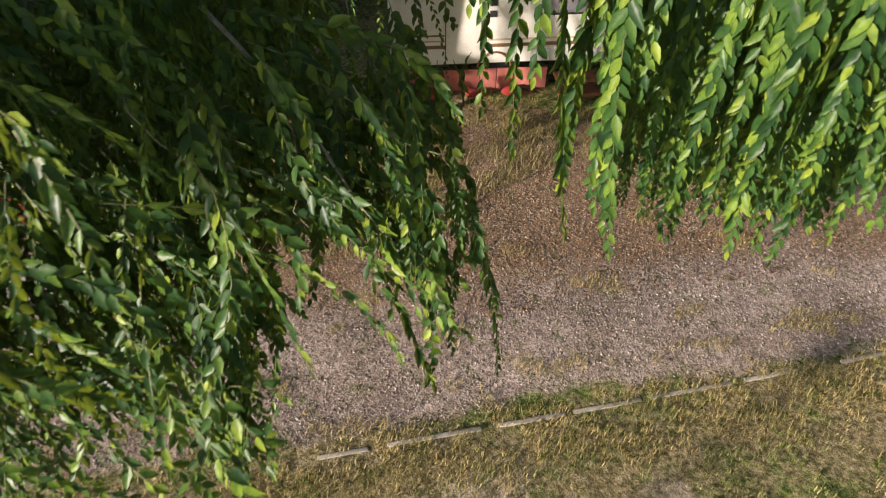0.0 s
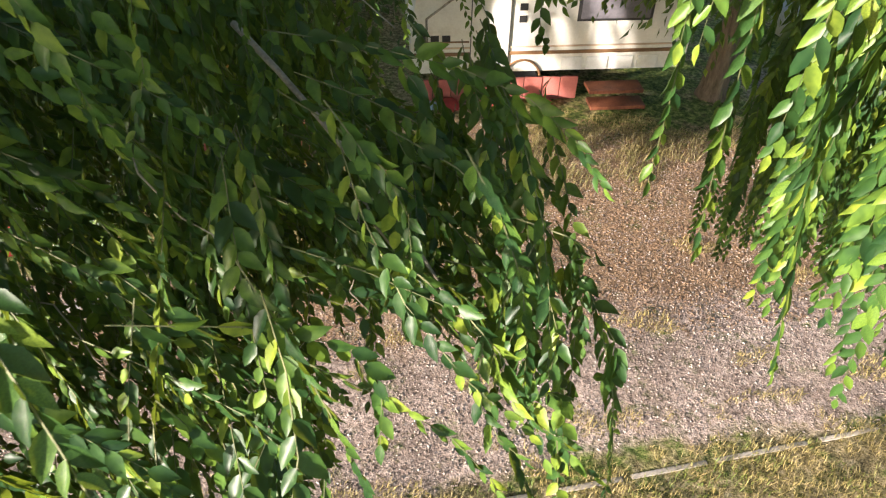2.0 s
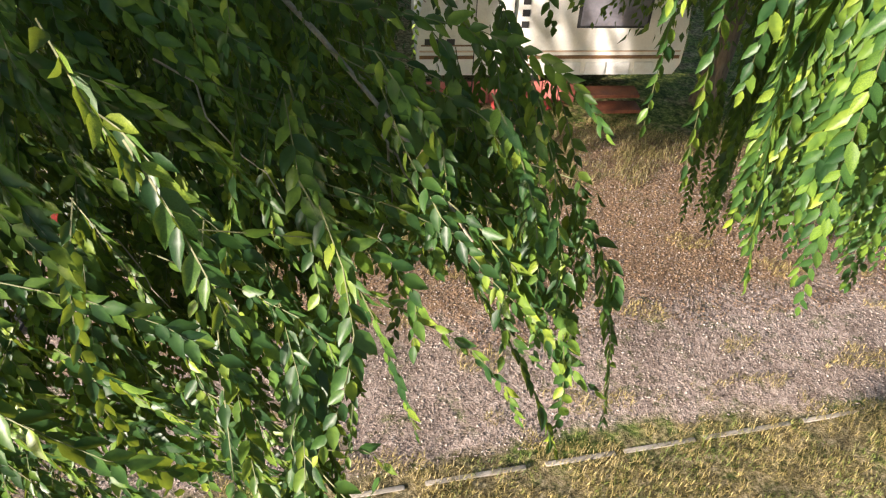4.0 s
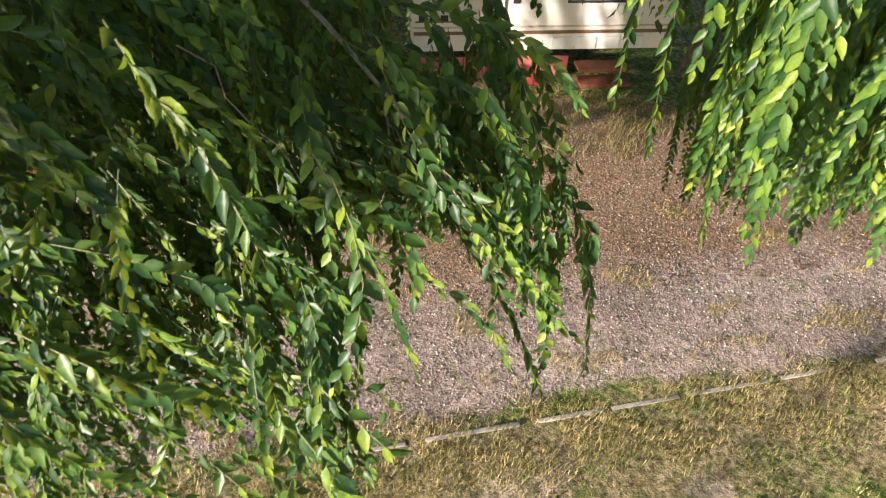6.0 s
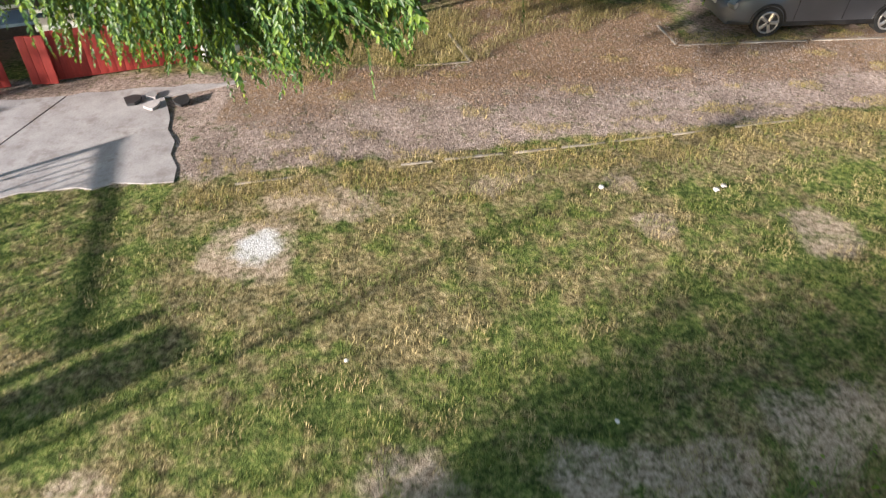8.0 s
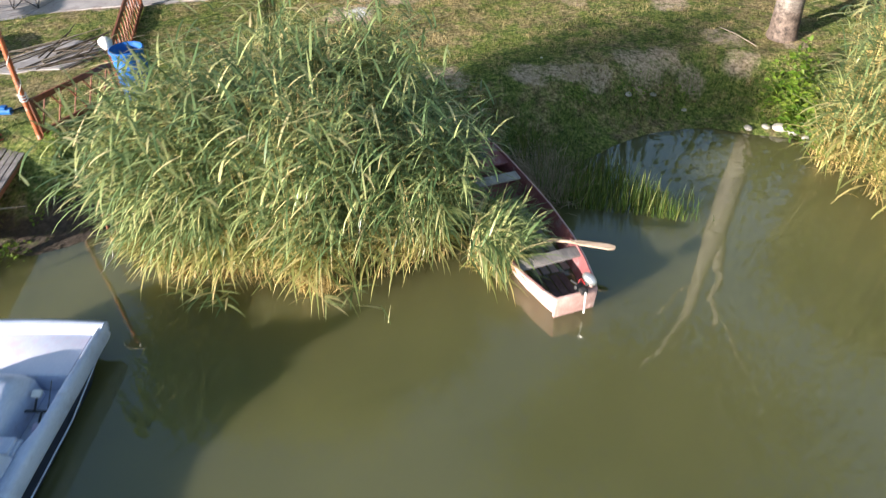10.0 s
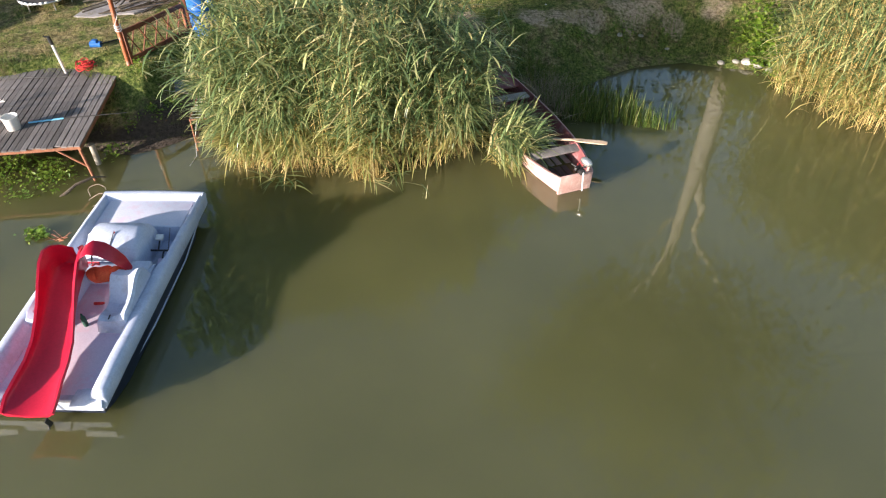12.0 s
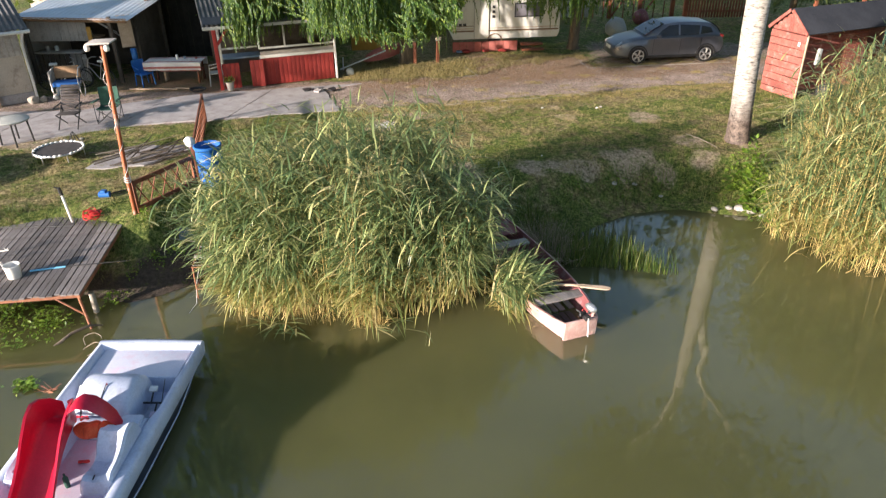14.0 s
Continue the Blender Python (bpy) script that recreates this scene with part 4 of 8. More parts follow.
def leafy_tree(name, at, trunk_mat, leaf_mat, label, heights, spread, n, leaf, seed, trunk_pts, radii, limbs_to, weep=0.2):
    """A tree with a bent trunk, limbs and clumps of leaves set round the limb ends."""
    r = np.random.RandomState(seed)
    t = thing(name, pose(*at), label, "tree")
    bm = B()
    tube(bm, trunk_pts, radii, 14)
    part("trunk", bm, trunk_mat, t, smooth=70)
    clumps = []
    for k, (a, b, rad, rise) in enumerate(limbs_to):
        p = limb_pts(a, b, rise, r, 9, 0.12)
        bm = B()
        tube(bm, p, list(np.linspace(rad, rad * 0.2, 9)), 8)
        part("limb", bm, trunk_mat, t, smooth=70)
        clumps += [p[i] for i in range(3, 9)]
    cl = np.array(clumps)
    c = cl[r.randint(0, len(cl), n)] + np.stack([r.normal(0, spread, n), r.normal(0, spread, n), r.normal(0, spread * 0.75, n)], -1)
    keep = (c[:, 2] > heights[0]) & (c[:, 2] < heights[1])
    c = c[keep]
    hub = c[r.randint(0, len(c), len(c))]
    hub = cl[np.argmin(((c[:, None, :] - cl[None, ::3, :]) ** 2).sum(-1), 1) * 3]
    ax = (c - hub) + r.normal(0, 0.8, c.shape) + np.array([0, 0, -weep])
    nr = r.normal(0, 1, c.shape) + np.array([0, 0, 0.6])
    v, f = leaves(c, ax, nr, leaf * r.uniform(0.6, 1.3, len(c)), 1.25, True)
    sub_mesh("crown", [(v, f)], leaf_mat, t, "loose green crown", "stuff")
    return t


# ---- white-barked tree by the bank ----
leafy_tree("birch_tree", (7.37, 18.0, ground_at(7.37, 18.0) - 0.06), MAT["birch"], MAT["far_leaf"], "tall white-barked tree with a dark rough foot", (8.0, 19), 0.95, 30000, 0.2, 7,
           [(0, 0, 0), (-0.01, 0, 0.22), (-0.04, 0, 0.9), (-0.1, 0, 2.0), (-0.14, 0, 3.0), (-0.15, 0, 3.8), (-0.26, -0.08, 4.6), (-0.36, -0.2, 6.4), (-0.6, -0.3, 9), (-0.7, -0.3, 12), (-0.5, 0, 15)],
           [0.37, 0.31, 0.285, 0.28, 0.285, 0.29, 0.2, 0.17, 0.13, 0.08, 0.03],
           [((-0.12, 0, 3.65), (0.75, 0.1, 7.6), 0.2, 0.1), ((0.7, 0.1, 7.3), (1.7, 0.5, 13), 0.08, 0.3), ((-0.36, -0.2, 6.2), (-2.4, -1.6, 9.2), 0.09, 0.4), ((-0.55, -0.3, 8), (-1.9, 1.2, 13), 0.07, 0.5), ((-0.3, -0.1, 5.4), (-1.9, -0.6, 6.6), 0.06, 0.2),
            ((-1.4, -0.9, 8.2), (-4.2, -3.0, 11), 0.05, 0.5), ((-0.6, -0.3, 10), (-0.8, -1.8, 17), 0.06, 0.3), ((0.6, 0.1, 7), (3.6, -2.2, 10.5), 0.07, 0.7), ((-0.5, -0.3, 8.5), (-0.5, -4.5, 13), 0.06, 0.9), ((0.7, 0.1, 8), (3.2, -3.6, 15), 0.06, 0.7), ((-1.4, -0.9, 8.4), (-4.6, -1.0, 14), 0.05, 0.6), ((-0.6, -0.2, 11), (2.0, 1.6, 16), 0.05, 0.4)])
# second trunk behind the drive
leafy_tree("yard_tree", (4.1, 29.3, G - 0.05), MAT["bark"], MAT["leaf"], "dark-trunked tree with hanging leaves", (1.75, 13), 0.8, 17000, 0.15, 9,
           [(0, 0, 0), (0, 0, 0.2), (0.05, 0, 1.2), (0, 0, 2.6), (0.1, 0, 4.5)], [0.3, 0.23, 0.2, 0.19, 0.16],
           [((0, 0, 2.4), (-1.1, -1.8, 3.4), 0.08, 0.7), ((0, 0, 3.0), (1.1, -1.7, 4.2), 0.08, 0.8), ((0.1, 0, 4), (0.6, 2.2, 7), 0.08, 0.8), ((0.1, 0, 4), (-2, 1, 7.5), 0.08, 0.9), ((0.1, 0, 4.2), (0.4, -1.4, 8), 0.08, 0.4), ((0, 0, 2.6), (0.0, -2.2, 3.1), 0.06, 0.9), ((0, 0, 2.8), (-1.3, -1.2, 2.5), 0.05, 0.9), ((0, 0, 2.8), (1.2, -1.0, 2.5), 0.05, 0.9), ((0, 0, 4.4), (-0.8, 0.4, 11), 0.09, 0.4), ((0, 0, 4.4), (1.2, 0.2, 11.5), 0.09, 0.4), ((0.1, 0, 5), (-1.8, -0.6, 9.5), 0.07, 0.4)], 1.4)

# unseen tree beyond the small house, added so its crown shades the outdoor table
leafy_tree("garden_tree", (-17.3, 17.3, G - 0.05), MAT["bark"], MAT["far_leaf"], "unseen round-crowned tree, added to shade the outdoor table", (1.9, 8), 0.62, 9000, 0.2, 63,
           [(0, 0, 0), (0.03, 0, 1.2), (0, 0.04, 2.6), (0.05, 0, 4.5)], [0.2, 0.15, 0.13, 0.06],
           [((0, 0, 1.8), (1.3 * math.cos(a), 1.3 * math.sin(a), 3.0 + 0.55 * (j % 6)), 0.06, 0.4) for j, a in enumerate(np.linspace(0.2, 6.0, 10))])

# dark hedge and trees at the back of the yard
for k, (x, y, h, w, seed) in enumerate([ (-13.5, 31.5, 3.9, 1.9, 44), (-10.5, 31.8, 3.9, 1.9, 45), (-5.6, 31.5, 3.9, 1.9, 46), (-2.5, 33, 3.9, 1.9, 47), (1.0, 33.5, 3.9, 1.9, 48), (-8.4, 29.5, 5.5, 2.0, 32), (-16, 33, 8, 3.0, 33), (-6, 36, 9, 3.2, 34), (13.6, 31.5, 13, 3.2, 35), (18.5, 33, 14, 3.4, 49), (19, 27, 9, 3.0, 36), (24, 40, 11, 4, 37), (-24, 38, 10, 4, 38), (17, 18.5, 7, 2.2, 39), (10, 48, 8, 4.0, 40)]):
    leafy_tree("hedge_tree" if h < 4 else "back_tree", (x, y, G - 0.05), MAT["bark"], MAT["hedge_leaf"] if h < 6 else MAT["far_leaf"], "dense dark green bush behind the yard" if h < 4 else "dark green tree behind the yard", (0.15 if h < 6 else 1.6, h + 1), w * 0.42, 4600 if h < 6 else 6000, 0.16 if h < 6 else 0.34, seed,
               [(0, 0, 0), (0.05, 0, h * 0.3), (0, 0.05, h * 0.6)], [0.16, 0.12, 0.05],
               [((0, 0, h * 0.15), (w * math.cos(a), w * 0.8 * math.sin(a), h * (0.25 + 0.12 * (j % 6))), 0.05, 0.3) for j, a in enumerate(np.linspace(0.3, 6.2, 9))])


# ---- reeds ----
def reed_bed(name, label, n, place, top, seed, wind=(-0.45, -0.3), leaf_n=12, bare=0.17, upright=1.0):
    """Reeds: place(rng) gives x, y; top(x, y) the height of the tips above the water; neighbours lean alike."""
    r = np.random.RandomState(seed)
    xy = np.array([place(r) for _ in range(n)])
    base = np.stack([xy[:, 0], xy[:, 1], np.maximum(height(xy[:, 0], xy[:, 1]), -0.12)], -1)
    h = np.array([top(x, y) for x, y in xy]) * r.uniform(0.74, 1.07, n) * (1 + 0.07 * fbm(xy[:, 0], xy[:, 1], 2.8, seed)) - np.maximum(base[:, 2], 0)
    h = np.maximum(h, 0.5)
    head = 3.4 * fbm(xy[:, 0], xy[:, 1], 1.9, seed + 1) + r.normal(0, 0.8, n) - 1.2
    lean, curl = r.uniform(0.0, 0.17, n) * upright, r.uniform(0.05, 0.6, n) * upright
    stems = [blades(n, base, head, h, r.uniform(0.009, 0.016, n), lean, curl, 4)]
    fol, low_fol = [], []
    for k in range(leaf_n):
        u = bare + (1.0 - bare) * (k + r.uniform(0.1, 0.9, n)) / leaf_n
        ang = lean + curl * u**1.3 * 0.6
        p = base + np.stack([np.cos(head) * np.sin(ang) * h * u, np.sin(head) * np.sin(ang) * h * u, np.cos(ang) * h * u], -1)
        a = r.uniform(0, math.tau, n)
        hx, hy = np.cos(a) + wind[0], np.sin(a) + wind[1]
        ln = r.uniform(0.45, 0.95, n) * (0.75 + 0.35 * np.sin(math.pi * np.minimum(1, u + 0.15)))
        lf = blades(n, p, np.arctan2(hy, hx), ln, r.uniform(0.022, 0.044, n), r.uniform(0.55, 1.7, n) * (0.95 + 0.1 * u), np.where(r.uniform(0, 1, n) < 0.35, r.uniform(0.15, 0.7, n), r.uniform(0.6, 1.7, n)), 4)
        (low_fol if k < leaf_n * 0.22 else fol).append(lf)
    low = r.randint(0, n, int(n * 1.6))
    low = low[fbm(xy[low, 0], xy[low, 1], 2.6, 77) > -0.2]
    m = len(low)
    dead = blades(m, base[low] + np.stack([r.normal(0, 0.05, m), r.normal(0, 0.05, m), r.uniform(0, 0.4, m)], -1), r.uniform(0, math.tau, m), r.uniform(0.3, 0.75, m), r.uniform(0.008, 0.026, m), r.uniform(0.05, 0.9, m), r.uniform(0.2, 1.9, m), 3)
    t = thing(name, pose(0, 0, 0), label, "reeds", kind="stuff")
    sub_mesh("stems", stems + [dead], MAT["reed_stem"], t, "straw-yellow stems and dead leaves", "stuff")
    sub_mesh("leaves", fol, MAT["reed"], t, "long green reed leaves", "stuff")
    sub_mesh("low_leaves", low_fol, MAT["reed_low"], t, "yellowing lower reed leaves", "stuff")
    return t


FRONT_X, FRONT_Y = [-4.5, -3.6, -2.6, -1.5, -0.2, 0.3, 1.3], [10.7, 10.35, 10.25, 10.1, 10.8, 11.0, 11.0]


def left_bed(r):
    while True:
        x = r.uniform(-4.3, 0.25)
        y0 = np.interp(x, FRONT_X, FRONT_Y)
        y = y0 + 3.6 * r.uniform(0, 1) ** 1.5
        if fbm(np.array([x]), np.array([y]), 4.6, 31)[0] < 0.02 and r.uniform() < 0.9:
            continue
        if y < min(13.9 - 0.25 * max(0, x + 1.5), 13.05 + 0.9 * (x + 2.8), 13.9 if x < -1.0 else 12.7):
            return x, y


def left_top(x, y):
    return np.interp(x, [-4.6, -4.1, -3.5, -2.0, -1.1, -0.75, -0.5, -0.2, 0.3], [2.5, 3.0, 3.45, 3.4, 3.4, 3.3, 3.1, 2.8, 2.3])


reed_bed("reed_bed", "tall green reeds with yellow stems standing in the water", 2600, left_bed, left_top, 51, leaf_n=12, bare=0.16)


def boat_tuft(r):
    return r.normal(1.0, 0.2), r.normal(11.25, 0.25)


reed_bed("reed_tuft", "low bright green reeds leaning over the boat", 150, boat_tuft, lambda x, y: 0.95, 52, (1.0, -0.1), 9, 0.15)


def behind_boat(r):
    while True:
        x, y = r.uniform(-0.8, 1.2), r.uniform(11.5, 14.4)
        if x < 2.3 - 0.43 * (y - 10) - 1.3:
            return x, y


reed_bed("reed_tuft", "short dark reeds beside the boat", 300, behind_boat, lambda x, y: np.interp(x, [-0.8, 0.3, 1.2], [2.1, 1.9, 1.4]), 53, (0.1, -0.3), 9, 0.12)


def right_bed(r):
    while True:
        x, y = r.uniform(7.1, 13), r.uniform(12.0, 16.8)
        if y > np.interp(x, [7.1, 7.5, 7.9, 9, 13], [14.1, 13.6, 12.5, 12.15, 11.6]) and y < np.interp(x, [7.1, 8.2, 9.5], [14.6, 15.6, 16.8]):
            return x, y


reed_bed("reed_bed", "tall yellow-green reeds at the bank below the shed", 2300, right_bed, lambda x, y: np.interp(x, [7.1, 7.7, 8.5, 13], [2.6, 3.7, 4.0, 4.0]), 54, (-0.3, -0.4), 12, 0.1, 0.7)

# sedges in the shallow water beside the boat
r = np.random.RandomState(61)
n = 1900
u = r.uniform(0, 1, n)
sx = 1.6 + 2.6 * u + r.normal(0, 0.25, n)
sy = np.interp(sx, [1.4, 2.3, 3.4, 4.2, 4.6], [13.4, 12.6, 12.45, 12.3, 12.25]) + r.uniform(0, 1, n) ** 1.4 * np.interp(sx, [1.4, 3.4, 4.3], [1.6, 1.3, 0.35])
keep = (sx - 2.3) > -0.42 * (sy - 10.0) + 0.85
sx, sy = sx[keep], sy[keep]
n = len(sx)
sz = np.maximum(height(sx, sy), -0.05)
stuff("sedge", [blades(n, np.stack([sx, sy, sz], -1), r.uniform(0, math.tau, n), r.uniform(0.18, 0.62, n), r.uniform(0.01, 0.02, n), r.uniform(0, 0.3, n), r.uniform(0, 0.8, n), 3)], MAT["sedge"], "thin green sedge standing in shallow water", "sedge")
# dead straw heap between boat and sedges
n = 1500
hx, hy = r.normal(1.9, 0.3, n), r.normal(13.3, 0.42, n)
keep = (hx - 2.3) > -0.42 * (hy - 10.0) + 0.72
hx, hy = hx[keep], hy[keep]
n = len(hx)
stuff("dead_straw", [blades(n, np.stack([hx, hy, np.maximum(height(hx, hy), 0) + 0.03 + r.uniform(0, 0.12, n)], -1), r.uniform(0, math.tau, n), r.uniform(0.25, 0.7, n), r.uniform(0.006, 0.014, n), r.uniform(0.9, 1.5, n), r.uniform(-0.2, 0.5, n), 3)], MAT["straw"], "matted dead grey-brown reed straw", "straw")
# reed stalks that have fallen outwards over the water
fa = np.array([(-3.35, 10.35, 0.0), (-3.2, 10.3, 0.05), (-2.95, 10.25, 0.0), (-3.05, 10.3, 0.1), (-1.5, 10.15, 0.05), (-0.9, 10.4, 0.05)])
fh = np.array([4.3, 4.6, 4.9, 4.75, 5.1, 4.4])
fl = [blades(6, fa, fh, np.array([0.6, 0.7, 0.75, 0.6, 0.5, 0.5]), np.full(6, 0.014), np.full(6, 0.9), np.full(6, 0.75), 4)]
for k in range(8):
    u = 0.35 + 0.08 * k
    d = u * np.array([0.6, 0.7, 0.75, 0.6, 0.5, 0.5])
    p = fa + np.stack([np.cos(fh) * d * 0.87, np.sin(fh) * d * 0.87, d * 0.42 - 0.28 * d * d], -1)
    fl.append(blades(6, p, fh + r.normal(0, 0.9, 6), r.uniform(0.3, 0.55, 6), r.uniform(0.025, 0.04, 6), r.uniform(0.9, 1.5, 6), r.uniform(0.2, 1.0, 6), 4))
stuff("fallen_reeds", fl, MAT["reed"], "green reed stalks leaning out over the water", "reeds")
# a bent reed standing in open water
stuff("bent_reed", [blades(4, np.array([(-0.48, 9.62, -0.05), (-0.42, 9.6, -0.05), (-0.46, 9.6, 0.3), (-0.5, 9.63, 0.32)]), np.array([0.2, 1.2, 3.3, 5.2]), np.array([0.42, 0.34, 0.42, 0.45]), np.array([0.012, 0.01, 0.02, 0.02]), np.array([0.1, 0.3, 1.2, 1.3]), np.array([0.1, 0.2, 0.3, 0.9]), 4)], MAT["reed"], "bent green reed standing in open water", "reed")

# ---- grass ----
r = np.random.RandomState(71)


def sow(n, x0, x1, y0, y1, test, size, width, lean=(0.1, 0.9), curl=(0.1, 0.9), segs=2):
    x, y = r.uniform(x0, x1, n), r.uniform(y0, y1, n)
    ok = test(x, y)
    x, y = x[ok], y[ok]
    m = len(x)
    return blades(m, np.stack([x, y, height(x, y) - 0.01], -1), r.uniform(0, math.tau, m), r.uniform(*size, m), r.uniform(*width, m), r.uniform(*lean, m), r.uniform(*curl, m), segs)


def on_lawn(x, y):
    inside, bay, park, lo, up = drive_masks(x, y)
    d = y - np.interp(x, SHORE_X, SHORE_Y)
    bare_spot = np.zeros_like(x)
    for cx, cy, rr in [(-2.4, 19.05, 1.0), (-2.3, 20.1, 0.5), (5.3, 20.0, 0.5), (4.0, 16.7, 0.8), (5.2, 16.6, 0.5), (-3.2, 15.3, 0.5), (-8.6, 16.3, 1.0), (-12.3, 17.5, 0.9), (-1.5, 20, 0.4)]:
        bare_spot = np.maximum(bare_spot, np.hypot(x - cx, y - cy) < rr * (0.85 + 0.35 * fbm(x, y, 3, 9)))
    return (inside < 0.3) & (y < lo + 0.2) & (d > 0.7) & (bare_spot < 0.5) & (fbm(x, y, 6.5, 15) > -0.08)


stuff("lawn_grass", [sow(300000, -14, 11, 12.5, 24.5, on_lawn, (0.03, 0.1), (0.006, 0.011))], MAT["grass"], "short patchy green and straw lawn grass", "grass")


def tuft_test(x, y):
    inside, bay, park, lo, up = drive_masks(x, y)
    e = (np.abs(y - lo + 0.4) < 0.85 + 0.3 * fbm(x, y, 1.7, 36)) & (x > -3.8) & (fbm(x, y, 5.5, 17) > 0.0)
    a = (y > up + 0.05) & (x < 0.1) & (x > -4.8) & (y < up + 2.3) & (fbm(x, y, 4, 18) > -0.35)
    c = (x > 4.4) & (np.abs(y - up - 0.1) < 0.35) & (fbm(x, y, 5, 19) > 0.0)
    k = (x > 0.2) & (x < 4.4) & (y > 27.2) & (y < 28.5) & (fbm(x, y, 4, 21) > 0.0)
    g = (inside > 0.5) & (x > -3.5) & (fbm(x, y, 4.2, 22) > 0.52)
    return e | a | c | k | g


stuff("dry_grass", [sow(360000, -5, 11, 19, 29, tuft_test, (0.04, 0.11), (0.004, 0.008), (0.2, 1.2), (0.2, 1.2), 2)], MAT["dry_grass"], "tufts of yellow dry grass along the drive", "grass")


def strip_test(x, y):
    edge = np.interp(x, [-4.3, -2.7, 0.4, 1.5, 3.5], [23.7, 23.8, 24.7, 26.2, 27.2]) + 0.5 * fbm(x, y, 1.5, 23)
    return (y > edge) & (y < np.minimum(edge + 2.8, 27.9)) & (fbm(x, y, 4, 24) > -0.25)


stuff("dry_grass", [sow(34000, -4.3, 3.6, 23.2, 27.9, strip_test, (0.07, 0.22), (0.006, 0.012), (0.2, 1.1), (0.2, 1.3), 2)], MAT["golden_grass"], "tall golden dry grass in front of the tree", "grass")


def bank_test(x, y):
    d = y - np.interp(x, SHORE_X, SHORE_Y)
    thin = (x > -7.3) & (x < -5.8) & (fbm(x, y, 4.1, 37) < 0.3)
    return ~thin & (d > 0.12) & (d < 1.5 - 0.5 * (x > 1.5)) & (fbm(x, y, 3, 23) > -0.45) & ~((x > -6.4 + 0.35 * fbm(x, y, 3, 29)) & (x < -4.4) & (d < 1.75 + 0.5 * fbm(x, y, 2.5, 30))) & ~((x > 0.1) & (x < 1.2) & (y < 14.2))


stuff("bank_grass", [sow(60000, -12.5, 9.5, 10, 18.5, bank_test, (0.12, 0.4), (0.006, 0.014), (0.05, 0.7), (0.2, 1.1), 3)], MAT["bank_grass"], "rank dark green grass along the bank", "grass")

# broad-leaved weeds
wp, wa, wn, ws = [], [], [], []
for cx, cy, rad, h, n in [(6.95, 15.75, 0.42, 1.75, 520), (7.2, 15.35, 0.28, 1.1, 220), (6.9, 15.45, 0.2, 0.5, 70), (7.4, 14.7, 0.3, 0.5, 140), (-6.7, 11.6, 0.15, 0.3, 40), (-6.9, 12.9, 0.15, 0.3, 70), (-6.1, 12.3, 0.2, 0.2, 90), (-6.35, 11.9, 0.15, 0.2, 60), (-5.6, 12.9, 0.12, 0.15, 40), (-6.0, 13.3, 0.25, 0.2, 80), (2.7, 15.5, 0.3, 0.2, 80), (3.9, 15.9, 0.35, 0.25, 90), (4.9, 16.2, 0.4, 0.22, 90), (-8.3, 9.8, 0.5, 0.55, 420), (-7.6, 9.9, 0.36, 0.5, 330), (-9.3, 9.8, 0.5, 0.5, 260), (-10.2, 10.0, 0.6, 0.35, 160), (-6.75, 10.75, 0.2, 0.35, 90), (0.9, 15.2, 0.4, 0.2, 60)]:
    x, y = cx + r.normal(0, rad * 0.6, n), cy + r.normal(0, rad * 0.6, n)
    z = np.maximum(height(x, y), 0.02) + r.uniform(0.02, 1, n) * h * np.maximum(0.15, 1 - np.hypot(x - cx, y - cy) / (rad * 2))
    wp.append(np.stack([x, y, z], -1)), wa.append(np.stack([r.normal(0, 1, n), r.normal(0, 1, n), r.normal(-0.1, 0.4, n)], -1))
    wn.append(np.stack([r.normal(0, 0.5, n), r.normal(0, 0.5, n), np.ones(n)], -1)), ws.append(r.uniform(0.04, 0.085, n) * (1.7 if cx > 6.7 else 1.0))
stuff("weeds", [leaves(np.concatenate(wp), np.concatenate(wa), np.concatenate(wn), np.concatenate(ws), 1.6)], MAT["weed_leaf"], "bright green broad-leaved weeds on the bank", "weeds")
for cx, cy, n in ((-7.08, 8.2, 80), (-7.63, 7.31, 40), (-7.9, 9.3, 24)):
    x, y = cx + r.normal(0, 0.13, n), cy + r.normal(0, 0.08, n)
    stuff("water_plant", [leaves(np.stack([x, y, r.uniform(0.0, 0.09, n)], -1), np.stack([r.normal(0, 1, n), r.normal(0, 1, n), r.uniform(0, 0.4, n)], -1), np.stack([r.normal(0, 0.4, n), r.normal(0, 0.4, n), np.ones(n)], -1), r.uniform(0.05, 0.11, n), 2.0)], MAT["lily_leaf"], "floating clump of bright green water plants", "water plant")

# gravel and leaf litter
def scatter_pebbles(n, test, x0, x1, y0, y1, size):
    x, y = r.uniform(x0, x1, n), r.uniform(y0, y1, n)
    ok = test(x, y)
    x, y = x[ok], y[ok]
    m = len(x)
    oc = np.array([(1, 0, 0), (-1, 0, 0), (0, 1, 0), (0, -1, 0), (0, 0, 0.7), (0, 0, -0.5)], float)
    of = np.array([(0, 2, 4), (2, 1, 4), (1, 3, 4), (3, 0, 4)])
    s = r.uniform(*size, m) * r.uniform(0.6, 1.4, m)
    v = oc[None] * s[:, None, None] * r.uniform(0.6, 1.3, (m, 1, 3))
    a = r.uniform(0, math.tau, m)
    c, sn = np.cos(a)[:, None], np.sin(a)[:, None]
    v = np.stack([v[..., 0] * c - v[..., 1] * sn, v[..., 0] * sn + v[..., 1] * c, v[..., 2]], -1)
    v += np.stack([x, y, height(x, y) + 0.003], -1)[:, None, :]
    return v.reshape(-1, 3), (of[None] + (np.arange(m) * 6)[:, None, None]).reshape(-1, 3)


